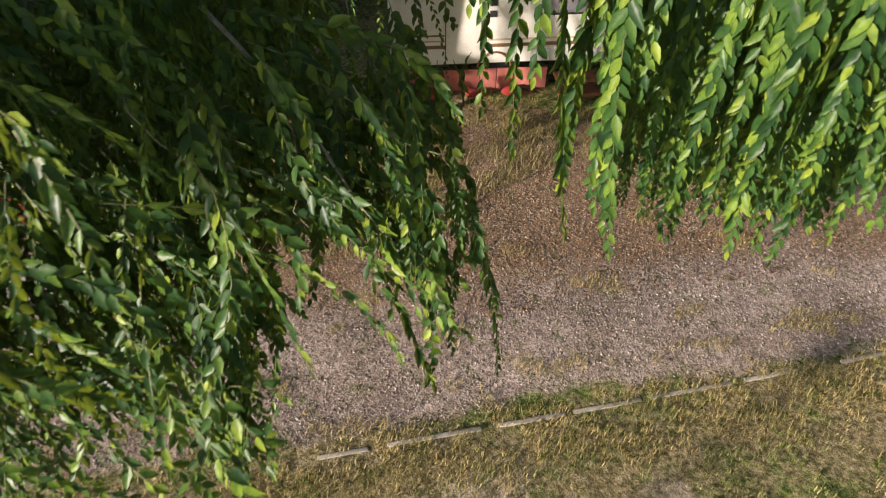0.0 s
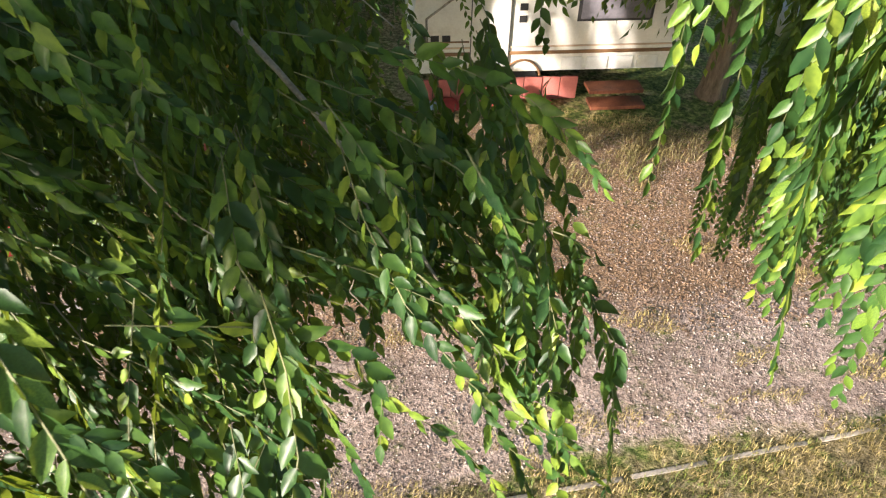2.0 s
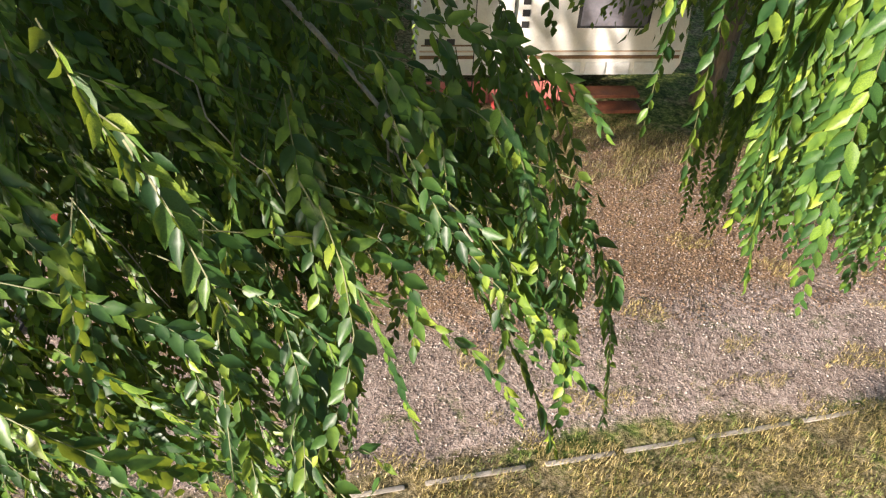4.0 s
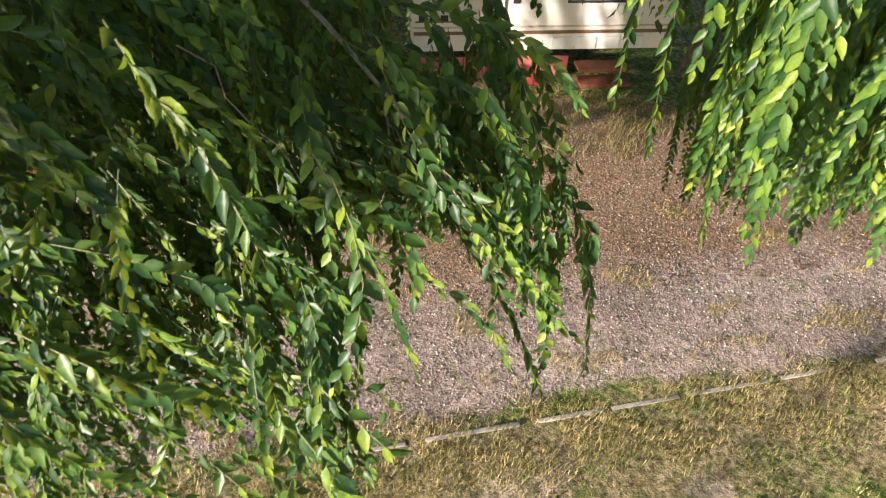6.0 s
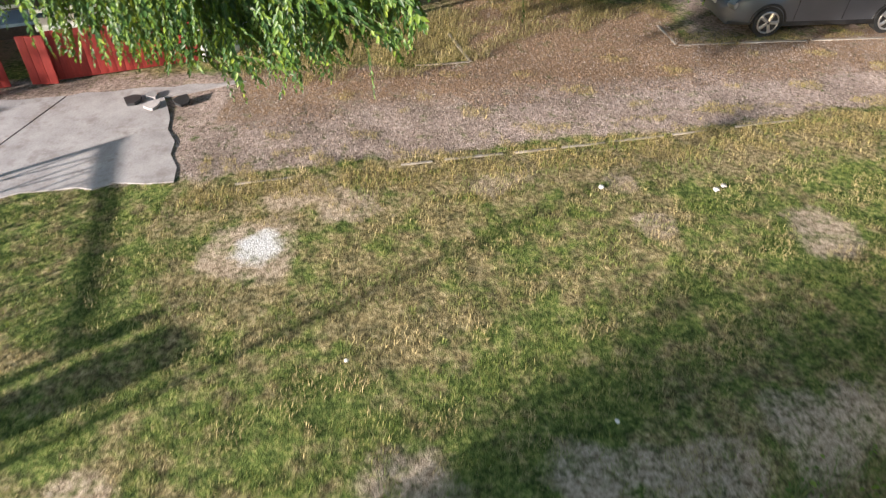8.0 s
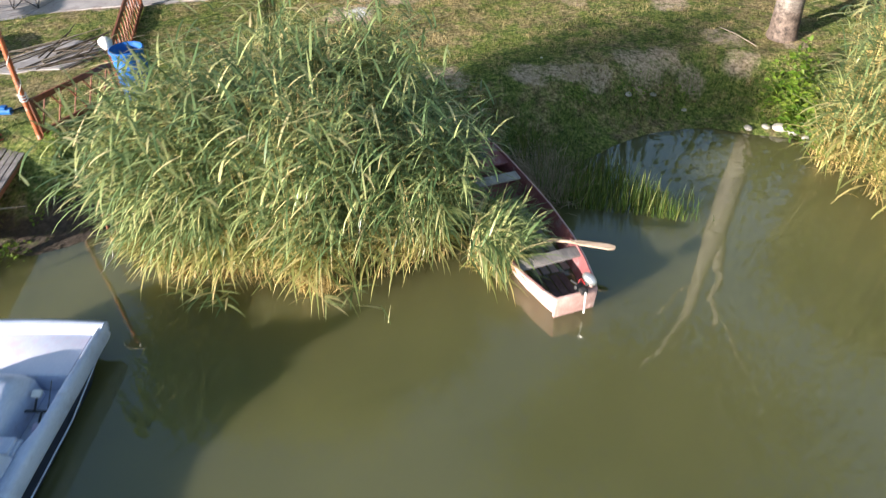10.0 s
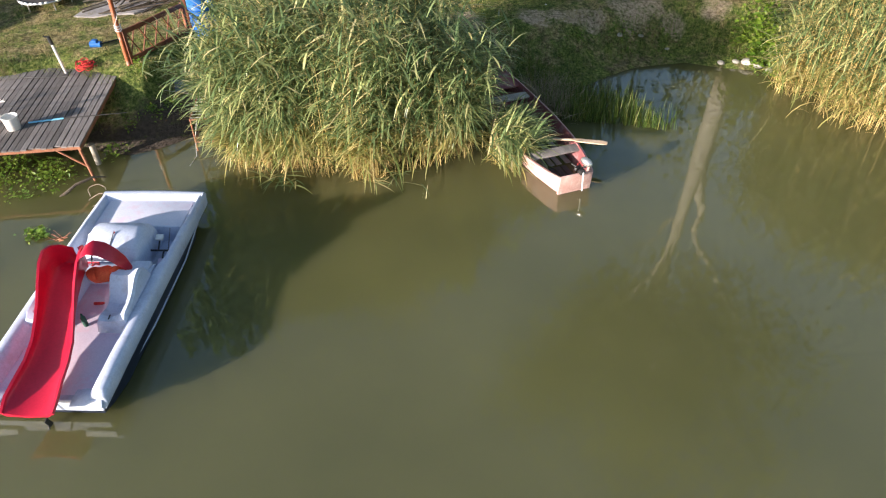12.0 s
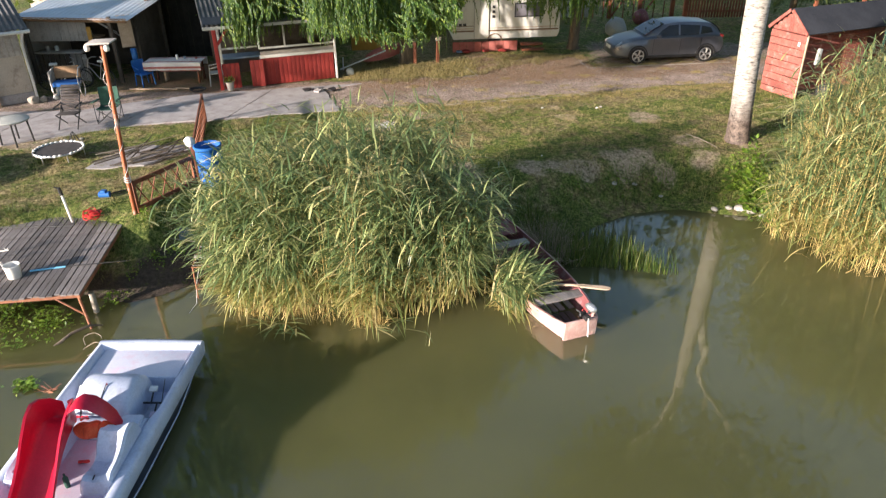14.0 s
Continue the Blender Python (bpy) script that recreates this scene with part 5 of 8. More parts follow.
def on_gravel(x, y):
    inside, bay, park, lo, up = drive_masks(x, y)
    return (np.maximum(inside, bay) > 0.45) & (x > -4.1)


stuff("gravel", [scatter_pebbles(80000, on_gravel, -4.2, 9, 20, 28, (0.0045, 0.0125))], MAT["pebble"], "loose grey and pinkish gravel", "gravel")


def on_bay(x, y):
    inside, bay, park, lo, up = drive_masks(x, y)
    return ((bay > 0.3) | ((inside > 0.4) & (y > lo + 1.3) & (fbm(x, y, 2, 33) > -0.15))) & (x > -3.5)


n = 60000
x, y = r.uniform(-3.5, 8, n), r.uniform(21, 28.3, n)
ok = on_bay(x, y)
x, y = x[ok], y[ok]
n = len(x)
stuff("leaf_litter", [leaves(np.stack([x, y, height(x, y) + 0.012], -1), np.stack([r.normal(0, 1, n), r.normal(0, 1, n), r.normal(0, 0.15, n)], -1), np.stack([r.normal(0, 0.4, n), r.normal(0, 0.4, n), np.ones(n)], -1), r.uniform(0.022, 0.05, n), 1.0, True)], MAT["litter"], "brown fallen leaves on the gravel", "leaf litter")

# pale stones at the water's edge
for x, y, s in [(6.2, 15.42, 0.08), (6.55, 15.45, 0.08), (6.8, 15.4, 0.13), (7.02, 15.28, 0.11), (7.25, 15.1, 0.08), (5.0, 15.95, 0.05), (4.35, 16.15, 0.06), (3.8, 15.95, 0.07), (7.45, 14.85, 0.07)]:
    bm = B()
    bmesh.ops.create_icosphere(bm, subdivisions=2, radius=s)
    for v in bm.verts:
        k = 1 + 0.25 * noise.noise(v.co * (6 / s * 0.1) + Vector((x * 9, y * 7, 0)))
        v.co = Vector((v.co.x * 1.25 * k, v.co.y * k, v.co.z * 0.6 * k))
    solo("stone", bm, MAT["stone"], "pale rounded stone at the water's edge", "stone", pose(x, y, max(ground_at(x, y), 0.0) + s * 0.3, 0, 0, x * 77), "stones along the bank", smooth=70)


# ---- pedal boat with slide ----
def pedal_boat(m):
    t = thing("pedal_boat", m, "weathered white pedal boat with a red slide, moored on the pond", "pedal boat")
    W, L = 1.76, 4.35
    bm = B()
    secs = []
    for y, k, z in ((0.02, 0.05, 0.02), (0.6, 0.0, -0.1), (2.2, 0.0, -0.12), (3.6, 0.02, -0.08), (4.1, 0.08, 0.05), (4.28, 0.14, 0.18)):
        a, b = 0.05 + k * 1.6, W - 0.05 - k * 1.6
        secs.append([(k, y, 0.3), (a, y, z - 0.08), (b, y, z - 0.08), (W - k, y, 0.3), (W - k - 0.03, y, 0.3), (b - 0.04, y, z - 0.05), (a + 0.04, y, z - 0.05), (k + 0.03, y, 0.3)])
    loft(bm, secs)
    part("hull", bm, MAT["hull_navy"], t, "dark navy hull")
    # sunken decks: aft, in the footwells and at the bow
    for y0, y1, z, mt in ((0.06, 2.24, 0.21, "deck_pink"), (2.24, 3.44, 0.03, "boat_white"), (3.44, 4.24, 0.325, "deck_pale")):
        bm = B()
        box(bm, (W - 0.3, y1 - y0, 0.03), (W / 2, (y0 + y1) / 2, z), bevel=0.006)
        part("deck", bm, MAT[mt], t, "faded pinkish anti-slip deck" if z > 0.1 else "")
    for y, z0, z1 in ((3.45, 0.0, 0.345), (2.24, 0.0, 0.22)):
        bm = B()
        box(bm, (W - 0.36, 0.035, z1 - z0), (W / 2, y, (z0 + z1) / 2), bevel=0.012)
        part("riser", bm, MAT["boat_white"], t)
    # moulded rim: a broad rounded rail along each side, sloping in to the deck, and across the bow
    for side in (0, 1):
        bm = B()
        secs = []
        for y, h, w in ((-0.04, 0.26, 0.17), (-0.02, 0.36, 0.19), (0.06, 0.41, 0.2), (0.5, 0.42, 0.2), (1.0, 0.42, 0.2), (1.5, 0.43, 0.21), (2.3, 0.44, 0.21), (2.6, 0.43, 0.14), (3.38, 0.43, 0.13), (3.44, 0.43, 0.12), (3.9, 0.425, 0.11), (4.3, 0.41, 0.1)):
            p = [(0.03, 0.12), (-0.01, 0.2), (-0.016, h - 0.07), (0.0, h - 0.02), (0.04, h), (w * 0.6, h), (w - 0.03, h - 0.025), (w + 0.02, h - 0.1), (w + 0.06, 0.19 if y < 2.3 else (0.0 if y < 3.4 else 0.32))]
            secs.append([((W - x if side else x), y, z) for x, z in p])
        loft(bm, secs)
        part("side_rail", bm, MAT["boat_white"], t, smooth=55)
    bm = B()
    secs = []
    for x in np.linspace(0.01, W - 0.01, 11):
        b = 0.03 * math.sin(math.pi * x / W)
        secs.append([(x, 4.12, 0.3), (x, 4.17, 0.36), (x, 4.21, 0.41), (x, 4.29 + b, 0.425), (x, 4.35 + b, 0.4), (x, 4.38 + b, 0.34), (x, 4.3 + b, 0.18)])
    loft(bm, secs)
    part("bow_rim", bm, MAT["boat_white"], t, smooth=55)
    for x0, x1 in ((0.02, 0.38), (1.3, 1.72)):
        bm = B()
        secs = [[(x, -0.07, 0.14), (x, -0.1, 0.22), (x, -0.05, 0.29 - k), (x, 0.12, 0.29 - k), (x, 0.22, 0.21)] for x, k in zip(np.linspace(x0, x1, 5), (0.0, 0.0, 0.01, 0.03, 0.05) if x0 < 1 else (0.05, 0.03, 0.01, 0.0, 0.0))]
        loft(bm, secs)
        part("stern_corner", bm, MAT["boat_white"], t, smooth=50)
    bm = B()
    box(bm, (W - 0.2, 0.1, 0.22), (W / 2, 0.03, 0.13), bevel=0.03)
    part("stern_edge", bm, MAT["boat_white"], t)
    # paddle housing: a barrel with a long sloping front and rounded drum ends
    bm = B()
    prof = ((2.43, 0.06), (2.45, 0.42), (2.52, 0.5), (2.68, 0.58), (2.86, 0.64), (3.04, 0.65), (3.18, 0.61), (3.3, 0.52), (3.36, 0.4), (3.38, 0.06))
    secs = []
    for x, k in ((0.4, 0.86), (0.42, 0.96), (0.46, 1.0), (0.8, 1.01), (1.12, 1.0), (1.18, 0.98), (1.23, 0.92), (1.26, 0.82)):
        secs.append([(x, 2.94 + (y - 2.94) * (0.5 + 0.5 * k), 0.04 + (z - 0.04) * k) for y, z in prof])
    loft(bm, secs)
    housing = part("paddle_housing", bm, MAT["boat_white"], t, smooth=48)
    bm = B()
    box(bm, (0.012, 0.42, 0.012), (0.82, 2.68, 0.59), (22, 0, 0), 0.003)
    part("slit", bm, MAT["net"], housing)
    bm = B()
    rod(bm, (0.82, 2.88, 0.645), (0.82, 2.885, 0.67), 0.012)
    part("button", bm, MAT["red_hose"], housing, "small red button")
    # pedals in the deep footwells
    for x0, x1 in ((0.2, 0.4), (1.26, 1.56)):
        c, w = (x0 + x1) / 2, x1 - x0
        bm = B()
        rod(bm, (c - w * 0.5, 2.95, 0.24), (c + w * 0.45, 2.95, 0.24), 0.016)
        rod(bm, (c - 0.03, 2.95, 0.24), (c - 0.03, 3.1, 0.34), 0.014), rod(bm, (c + 0.06, 2.95, 0.24), (c + 0.06, 2.8, 0.16), 0.014)
        well = part("pedal_crank", bm, MAT["black"], t, "dark steel pedal crank")
        for dx, dy, dz in ((-0.03, 3.12, 0.37), (0.06, 2.78, 0.15)):
            bm = B()
            box(bm, (0.12, 0.1, 0.05), (c + dx, dy, dz), (25, 0, 0), 0.014)
            part("pedal", bm, MAT["white"] if dz > 0.3 else MAT["deck_pink"], well, "pale moulded pedal")
        bm = B()
        tube(bm, [(c + w * 0.3, 3.3, 0.42), (c + w * 0.36, 3.1, 0.3), (c + w * 0.45, 2.8, 0.12)], 0.007, 6)
        part("cable", bm, MAT["net"], well)
    bm = B()
    loft(bm, [[(x, 2.16, 0.2), (x, 2.17, 0.4), (x, 2.21, 0.45), (x, 2.36, 0.46), (x, 2.41, 0.43), (x, 2.43, 0.05)] for x in (0.19, 0.24, 0.8, 1.2, 1.24, 1.58)])
    part("cross_bench", bm, MAT["boat_white"], t, smooth=50)
    bm = B()
    box(bm, (0.3, 0.22, 0.06), (1.4, 2.29, 0.475), bevel=0.02)
    part("bench_lid", bm, MAT["boat_white"], t)
    bm = B()
    tube(bm, [(0.62, 2.36, 0.44), (0.66, 2.38, 0.6), (0.74, 2.44, 0.68)], 0.012, 7)
    part("steering_lever", bm, MAT["black"], t, "dark steering lever")
    # bucket seats: base, curved back wrapping to the rail
    for side in (0, 1):
        def mx(x):
            return W - x - 0.06 if side else x + 0.06
        bm = B()
        secs = []
        for y, z0, zb in ((1.16, 0.24, 0.28), (1.2, 0.44, 0.46), (1.28, 0.47, 0.52), (1.45, 0.42, 0.54), (1.58, 0.42, 0.58), (1.67, 0.49, 0.63), (1.76, 0.62, 0.69), (1.86, 0.71, 0.73), (1.98, 0.71, 0.73), (2.08, 0.63, 0.66), (2.16, 0.44, 0.5)):
            if not side:
                z0, zb = min(z0, 0.52), min(zb, 0.55)
            secs.append([(mx(0.1), y, 0.2), (mx(0.1), y, zb - 0.04), (mx(0.13), y, zb), (mx(0.19), y, zb - 0.02), (mx(0.26), y, z0 - 0.015), (mx(0.36), y, z0 - 0.03), (mx(0.46), y, z0 - 0.005), (mx(0.5), y, z0), (mx(0.53), y, z0 - 0.05), (mx(0.55), y, 0.2)])
        loft(bm, secs)
        seat = part("seat", bm, MAT["boat_white"], t, smooth=30)
        bm = B()
        box(bm, (0.016, 0.1, 0.012), (mx(0.36), 1.26, 0.45), (-8, 0, 12), 0.003)
        part("seat_slot", bm, MAT["black"], seat)
    # slide: U-shaped trough along a falling curve, with high rounded side walls at its top
    bm = B()
    path = [(2.27, 0.6, 0.63), (2.22, 0.62, 0.63), (2.1, 0.66, 0.63), (1.95, 0.7, 0.64), (1.75, 0.68, 0.67), (1.5, 0.62, 0.73), (1.25, 0.55, 0.8), (1.0, 0.48, 0.88), (0.7, 0.42, 0.98), (0.4, 0.38, 1.04), (0.1, 0.38, 1.08), (-0.15, 0.37, 1.11), (-0.34, 0.35, 1.12)]
    wall = [0.26, 0.33, 0.37, 0.36, 0.33, 0.27, 0.2, 0.17, 0.14, 0.13, 0.12, 0.1, 0.05]
    half = [0.03, 0.14, 0.22, 0.25, 0.25, 0.24, 0.235, 0.24, 0.25, 0.265, 0.285, 0.31, 0.3]
    secs = []
    for (y, z, cx), w, h in zip(path, wall, half):
        cx = 0.55 + (cx - 0.63) * 0.78
        inner = [(cx - h, z + w), (cx - h * 0.97, z + w * 0.5), (cx - h * 0.84, z + 0.03), (cx - h * 0.5, z), (cx, z - 0.008), (cx + h * 0.5, z), (cx + h * 0.84, z + 0.03), (cx + h * 0.97, z + w * 0.5), (cx + h, z + w)]
        outer = [(cx + h + 0.035, z + w + 0.008), (cx + h + 0.05, z + w - 0.025), (cx + h + 0.012, z + w - 0.035), (cx + h * 0.9, z - 0.025), (cx, z - 0.045), (cx - h * 0.9, z - 0.025), (cx - h - 0.012, z + w - 0.035), (cx - h - 0.05, z + w - 0.025), (cx - h - 0.035, z + w + 0.008)]
        secs.append([(x, y, zz) for x, zz in inner + outer])
    loft(bm, secs)
    part("slide", bm, MAT["slide_red"], t, "glossy red plastic slide", smooth=60)
    for x in (0.3, 0.74):
        bm = B()
        tube(bm, [(x, 2.42, 0.26), (x, 2.36, 0.45), (x, 2.28, 0.54), (x, 2.2, 0.57)], 0.018, 8)
        part("ladder_rail", bm, MAT["slide_red"], t)
    for z in (0.36, 0.48):
        bm = B()
        rod(bm, (0.3, 2.37, z), (0.74, 2.37, z), 0.016)
        part("rung", bm, MAT["slide_red"], t)
    # broad arched handrail beside the slide top
    bm = B()
    secs = []
    for x, y, z, w in ((0.8, 1.8, 0.8, 0.06), (0.83, 1.84, 0.97, 0.09), (0.9, 1.9, 1.1, 0.12), (1.0, 1.95, 1.14, 0.13), (1.12, 2.0, 1.07, 0.13), (1.23, 2.04, 0.93, 0.12), (1.32, 2.07, 0.77, 0.1), (1.37, 2.1, 0.6, 0.06)):
        secs.append([(x, y - w, z - 0.03), (x, y - w * 0.4, z + 0.01), (x, y + w, z + 0.02), (x, y + w, z - 0.02), (x, y - w * 0.4, z - 0.04)])
    loft(bm, secs)
    part("side_guard", bm, MAT["slide_red"], t, smooth=70)
    bm = B()
    rod(bm, (0.98, -0.1, 0.2), (0.98, -0.22, -0.12), 0.012)
    box(bm, (0.014, 0.07, 0.2), (0.98, -0.17, -0.04), (14, 0, 0), 0.004)
    part("rudder", bm, MAT["black"], t, "dark rudder blade")
    for y in (1.55, 1.72, 1.95):
        bm = B()
        lathe(bm, [(0.045, 0), (0.045, 0.02), (0.03, 0.03)], 12)
        bmesh.ops.transform(bm, verts=bm.verts[:], matrix=pose(W - 0.06, y, 0.14, 0, 90, 0))
        part("hull_cap", bm, MAT["white"], t, "white round hull cap")
    bm = B()
    tube(bm, [(W - 0.05, 0.9, -0.02), (W - 0.02, 1.6, -0.03), (W - 0.02, 3.0, -0.01), (W - 0.07, 4.15, 0.12)], 0.012, 6)
    part("rub_rail", bm, MAT["boat_white"], t)
    return t


boat_m = pose(-5.8, 4.53, 0.1, 0, 0, 2.1)
pedal_boat(boat_m)
for k, (x, y, z, s) in enumerate([(0.93, 1.8, 0.62, 1.25), (1.07, 1.8, 0.64, 1.3), (1.2, 1.84, 0.6, 1.2)]):
    bm = B()
    bmesh.ops.create_icosphere(bm, subdivisions=3, radius=0.12)
    for v in bm.verts:
        q = 1 + 0.3 * noise.noise(v.co * 9 + Vector((k * 3, 0, 0)))
        v.co = Vector((v.co.x * 0.95 * q, v.co.y * 0.7, v.co.z * 0.85 * q)) * s
    solo("life_jacket", bm, MAT["jacket"], "crumpled orange-red life jacket on the bench", "life jacket", boat_m @ pose(x, y + 0.14, z, 0, 20 * k, 30 * k), "life jackets", smooth=80)
bm = B()
lathe(bm, [(0.02, 0), (0.022, 0.01), (0.022, 0.13), (0.012, 0.15)], 10)
solo("flashlight", bm, MAT["red_hose"], "small red tube lying on the deck", "tube", boat_m @ pose(0.86, 1.72, 0.25, 0, 90, 5))
bm = B()
lathe(bm, [(0.03, 0), (0.035, 0.02), (0.034, 0.16), (0.014, 0.2), (0.014, 0.23)], 12)
solo("bottle", bm, MAT["green_fabric"], "green bottle standing on the deck", "bottle", boat_m @ pose(0.92, 1.3, 0.227))


# ---- old punt ----
def punt(m):
    t = thing("rowing_boat", m, "old faded pink wooden punt with its bow on the bank", "rowing boat")
    ys = [0.0, 0.25, 0.7, 1.3, 2.1, 3.0, 3.7, 4.2, 4.55]
    ws = [0.34, 0.43, 0.54, 0.63, 0.66, 0.61, 0.52, 0.41, 0.31]
    zs = [0.36, 0.34, 0.32, 0.31, 0.31, 0.34, 0.4, 0.47, 0.52]
    bs = [-0.02, -0.07, -0.1, -0.1, -0.09, -0.04, 0.06, 0.18, 0.3]
    bm = B()
    secs = []
    for y, w, z, b in zip(ys, ws, zs, bs):
        wb = w * 0.78
        secs.append([(-w, y, z), (-wb, y, b), (wb, y, b), (w, y, z), (w - 0.035, y, z), (wb - 0.03, y, b + 0.03), (-wb + 0.03, y, b + 0.03), (-w + 0.035, y, z)])
    loft(bm, secs)
    part("hull", bm, MAT["pink_paint"], t, "flaking pink-white hull", smooth=35)
    bm = B()
    secs = []
    for y, w, z, b in zip(ys[1:], ws[1:], zs[1:], bs[1:]):
        wb = w * 0.78
        secs.append([(w - 0.028, y, z + 0.008), (w - 0.042, y, z + 0.008), (wb - 0.036, y, b + 0.036), (0, y, b + 0.036), (-wb + 0.036, y, b + 0.036), (-w + 0.042, y, z + 0.008), (-w + 0.028, y, z + 0.008)])
    loft(bm, secs, closed=False)
    part("lining", bm, MAT["maroon"], t, "worn maroon inside planking", smooth=35)
    for x in np.linspace(-0.3, 0.3, 5):
        bm = B()
        box(bm, (0.11, 2.3, 0.02), (x * (1.0 if abs(x) < 0.2 else 1.15), 2.05, -0.02), bevel=0.004)
        part("floor_board", bm, MAT["grey_board"], t)
    for x in np.linspace(-0.2, 0.2, 4):
        bm = B()
        box(bm, (0.11, 0.72, 0.018), (x, 0.48, -0.025), bevel=0.004)
        part("floor_board", bm, MAT["boat_floor"], t)
    for y, w, d in ((0.92, 1.06, 0.24), (3.15, 0.98, 0.24)):
        bm = B()
        box(bm, (w, d, 0.035), (0, y, 0.28 if y < 2 else 0.32), bevel=0.008)
        part("thwart", bm, MAT["grey_board"], t, "weathered plank seat")
    bm = B()
    loft(bm, [[(-w + 0.03, y, z - 0.045), (w - 0.03, y, z - 0.045), (w - 0.03, y, z - 0.02), (-w + 0.03, y, z - 0.02)] for y, w, z in ((3.55, 0.52, 0.37), (3.9, 0.46, 0.42), (4.3, 0.37, 0.48), (4.52, 0.31, 0.52))])
    fd = part("foredeck", bm, MAT["maroon"], t)
    bm = B()
    lathe(bm, [(0.17, 0), (0.165, 0.008), (0.15, 0.01)], 18)
    bmesh.ops.transform(bm, verts=bm.verts[:], matrix=pose(-0.02, 3.92, 0.412, 8, 0, 0) @ Matrix.Diagonal((1.2, 1.0, 1, 1)))
    part("hatch", bm, MAT["net"], fd, "dark round hatch")
    bm = B()
    box(bm, (0.66, 0.05, 0.4), (0, 0.015, 0.16), (6, 0, 0), 0.01)
    part("transom", bm, MAT["pink_paint"], t)
    return t


punt_m = pose(2.3, 9.98, 0.03, 0, 0, 23.5)
punt(punt_m)
motor = thing("outboard_motor", punt_m @ pose(0.1, -0.03, 0.36), "small outboard motor with a silver cowl clamped to the transom", "outboard motor")
bm = B()
bmesh.ops.create_uvsphere(bm, u_segments=16, v_segments=10, radius=0.1)
bmesh.ops.transform(bm, verts=bm.verts[:], matrix=pose(0.1, 0.06, 0.19, 15, 20, 30) @ Matrix.Diagonal((0.72, 1.25, 0.75, 1)))
part("cowl", bm, MAT["alu"], motor, "silver-white cowl", 80)
bm = B()
box(bm, (0.1, 0.12, 0.09), (0.0, 0.03, 0.03), bevel=0.015)
box(bm, (0.14, 0.05, 0.06), (-0.06, 0.08, 0.08), (0, 10, 20), 0.012)
rod(bm, (0.0, 0.05, 0.05), (-0.12, 0.2, 0.12), 0.013)
rod(bm, (0.04, 0.03, 0.1), (0.09, 0.06, 0.16), 0.03)
part("bracket", bm, MAT["black"], motor)
bm = B()
rod(bm, (-0.01, -0.06, 0.06), (-0.02, -0.1, -0.3), 0.014)
part("shaft", bm, MAT["white"], motor)
bm = B()
tube(bm, [(0.03, 0.05, 0.12), (-0.02, 0.1, 0.2), (-0.06, 0.1, 0.14)], 0.006, 6)
part("cable", bm, MAT["red_hose"], motor, "red fuel line")
oar = thing("oar", pose(0, 0, 0), "pale wooden oar lying across the punt", "oar")
bm = B()
rod(bm, (1.75, 11.27, 0.33), (2.3, 11.15, 0.4), 0.022, 0.024, 10)
part("shaft", bm, MAT["pale_wood"], oar)
bm = B()
a, b = Vector((2.28, 11.155, 0.4)), Vector((2.96, 10.98, 0.44))
d = (b - a).normalized()
s = d.cross(Vector((0, 0, 1))).normalized()
loft(bm, [[tuple(a + (b - a) * k + s * w + Vector((0, 0, 0.012))), tuple(a + (b - a) * k - s * w + Vector((0, 0, 0.012))), tuple(a + (b - a) * k - s * w - Vector((0, 0, 0.012))), tuple(a + (b - a) * k + s * w - Vector((0, 0, 0.012)))] for k, w in ((0, 0.02), (0.25, 0.05), (0.85, 0.06), (0.97, 0.04), (1, 0.015))])
part("blade", bm, MAT["pale_wood"], oar)
bm = B()
rod(bm, (0.35, 14.25, 0.62), (0.8, 14.75, 0.75), 0.02, 0.016)
solo("stick", bm, MAT["twig"], "grey stick behind the punt's bow", "stick")
bm = B()
rod(bm, (0.33, 14.3, 0.3), (0.3, 14.35, 1.0), 0.018, 0.014)
solo("mooring_stake", bm, MAT["alu"], "thin pale mooring stake at the bow", "stake")
bm = B()
tube(bm, [(6.1, 18.4, ground_at(6.1, 18.4) + 0.03), (6.35, 18.0, ground_at(6.35, 18.0) + 0.05), (6.65, 17.4, ground_at(6.65, 17.4) + 0.03)], 0.012, 7)
solo("stick", bm, MAT["twig"], "long pale stick lying on the lawn", "stick")

# ---- dock ----
dock_m = pose(-6.82, 9.88, 0.78, 0, 0, 11)
dock = thing("dock", dock_m, "weathered grey plank dock on a rusty steel frame", "dock")
pm = []
for k in range(4):
    bm = B()
    box(bm, (0.101, 3.5, 0.03), (0, 1.75 + 0.01 * (k - 1.5), -0.015), bevel=0.004)
    pm.append(bm_mesh("plank", bm, MAT["plank"]))
for k in range(57):
    ob = new("plank", pm[k % 4])
    ob.parent = dock
    ob.matrix_basis = pose(-0.06 - k * 0.117 + random.uniform(-0.004, 0.004), random.uniform(-0.03, 0.03), random.uniform(-0.004, 0.004), 0, random.uniform(-0.7, 0.7), random.uniform(-0.25, 0.25))
for y in (0.06, 1.6, 3.15):
    bm = B()
    box(bm, (6.6, 0.05, 0.07), (-3.3, y, -0.068), bevel=0.006)
    part("beam", bm, MAT["rust"], dock)
bm = B()
box(bm, (0.05, 3.2, 0.07), (-0.03, 1.6, -0.07), bevel=0.006)
part("beam", bm, MAT["rust"], dock)
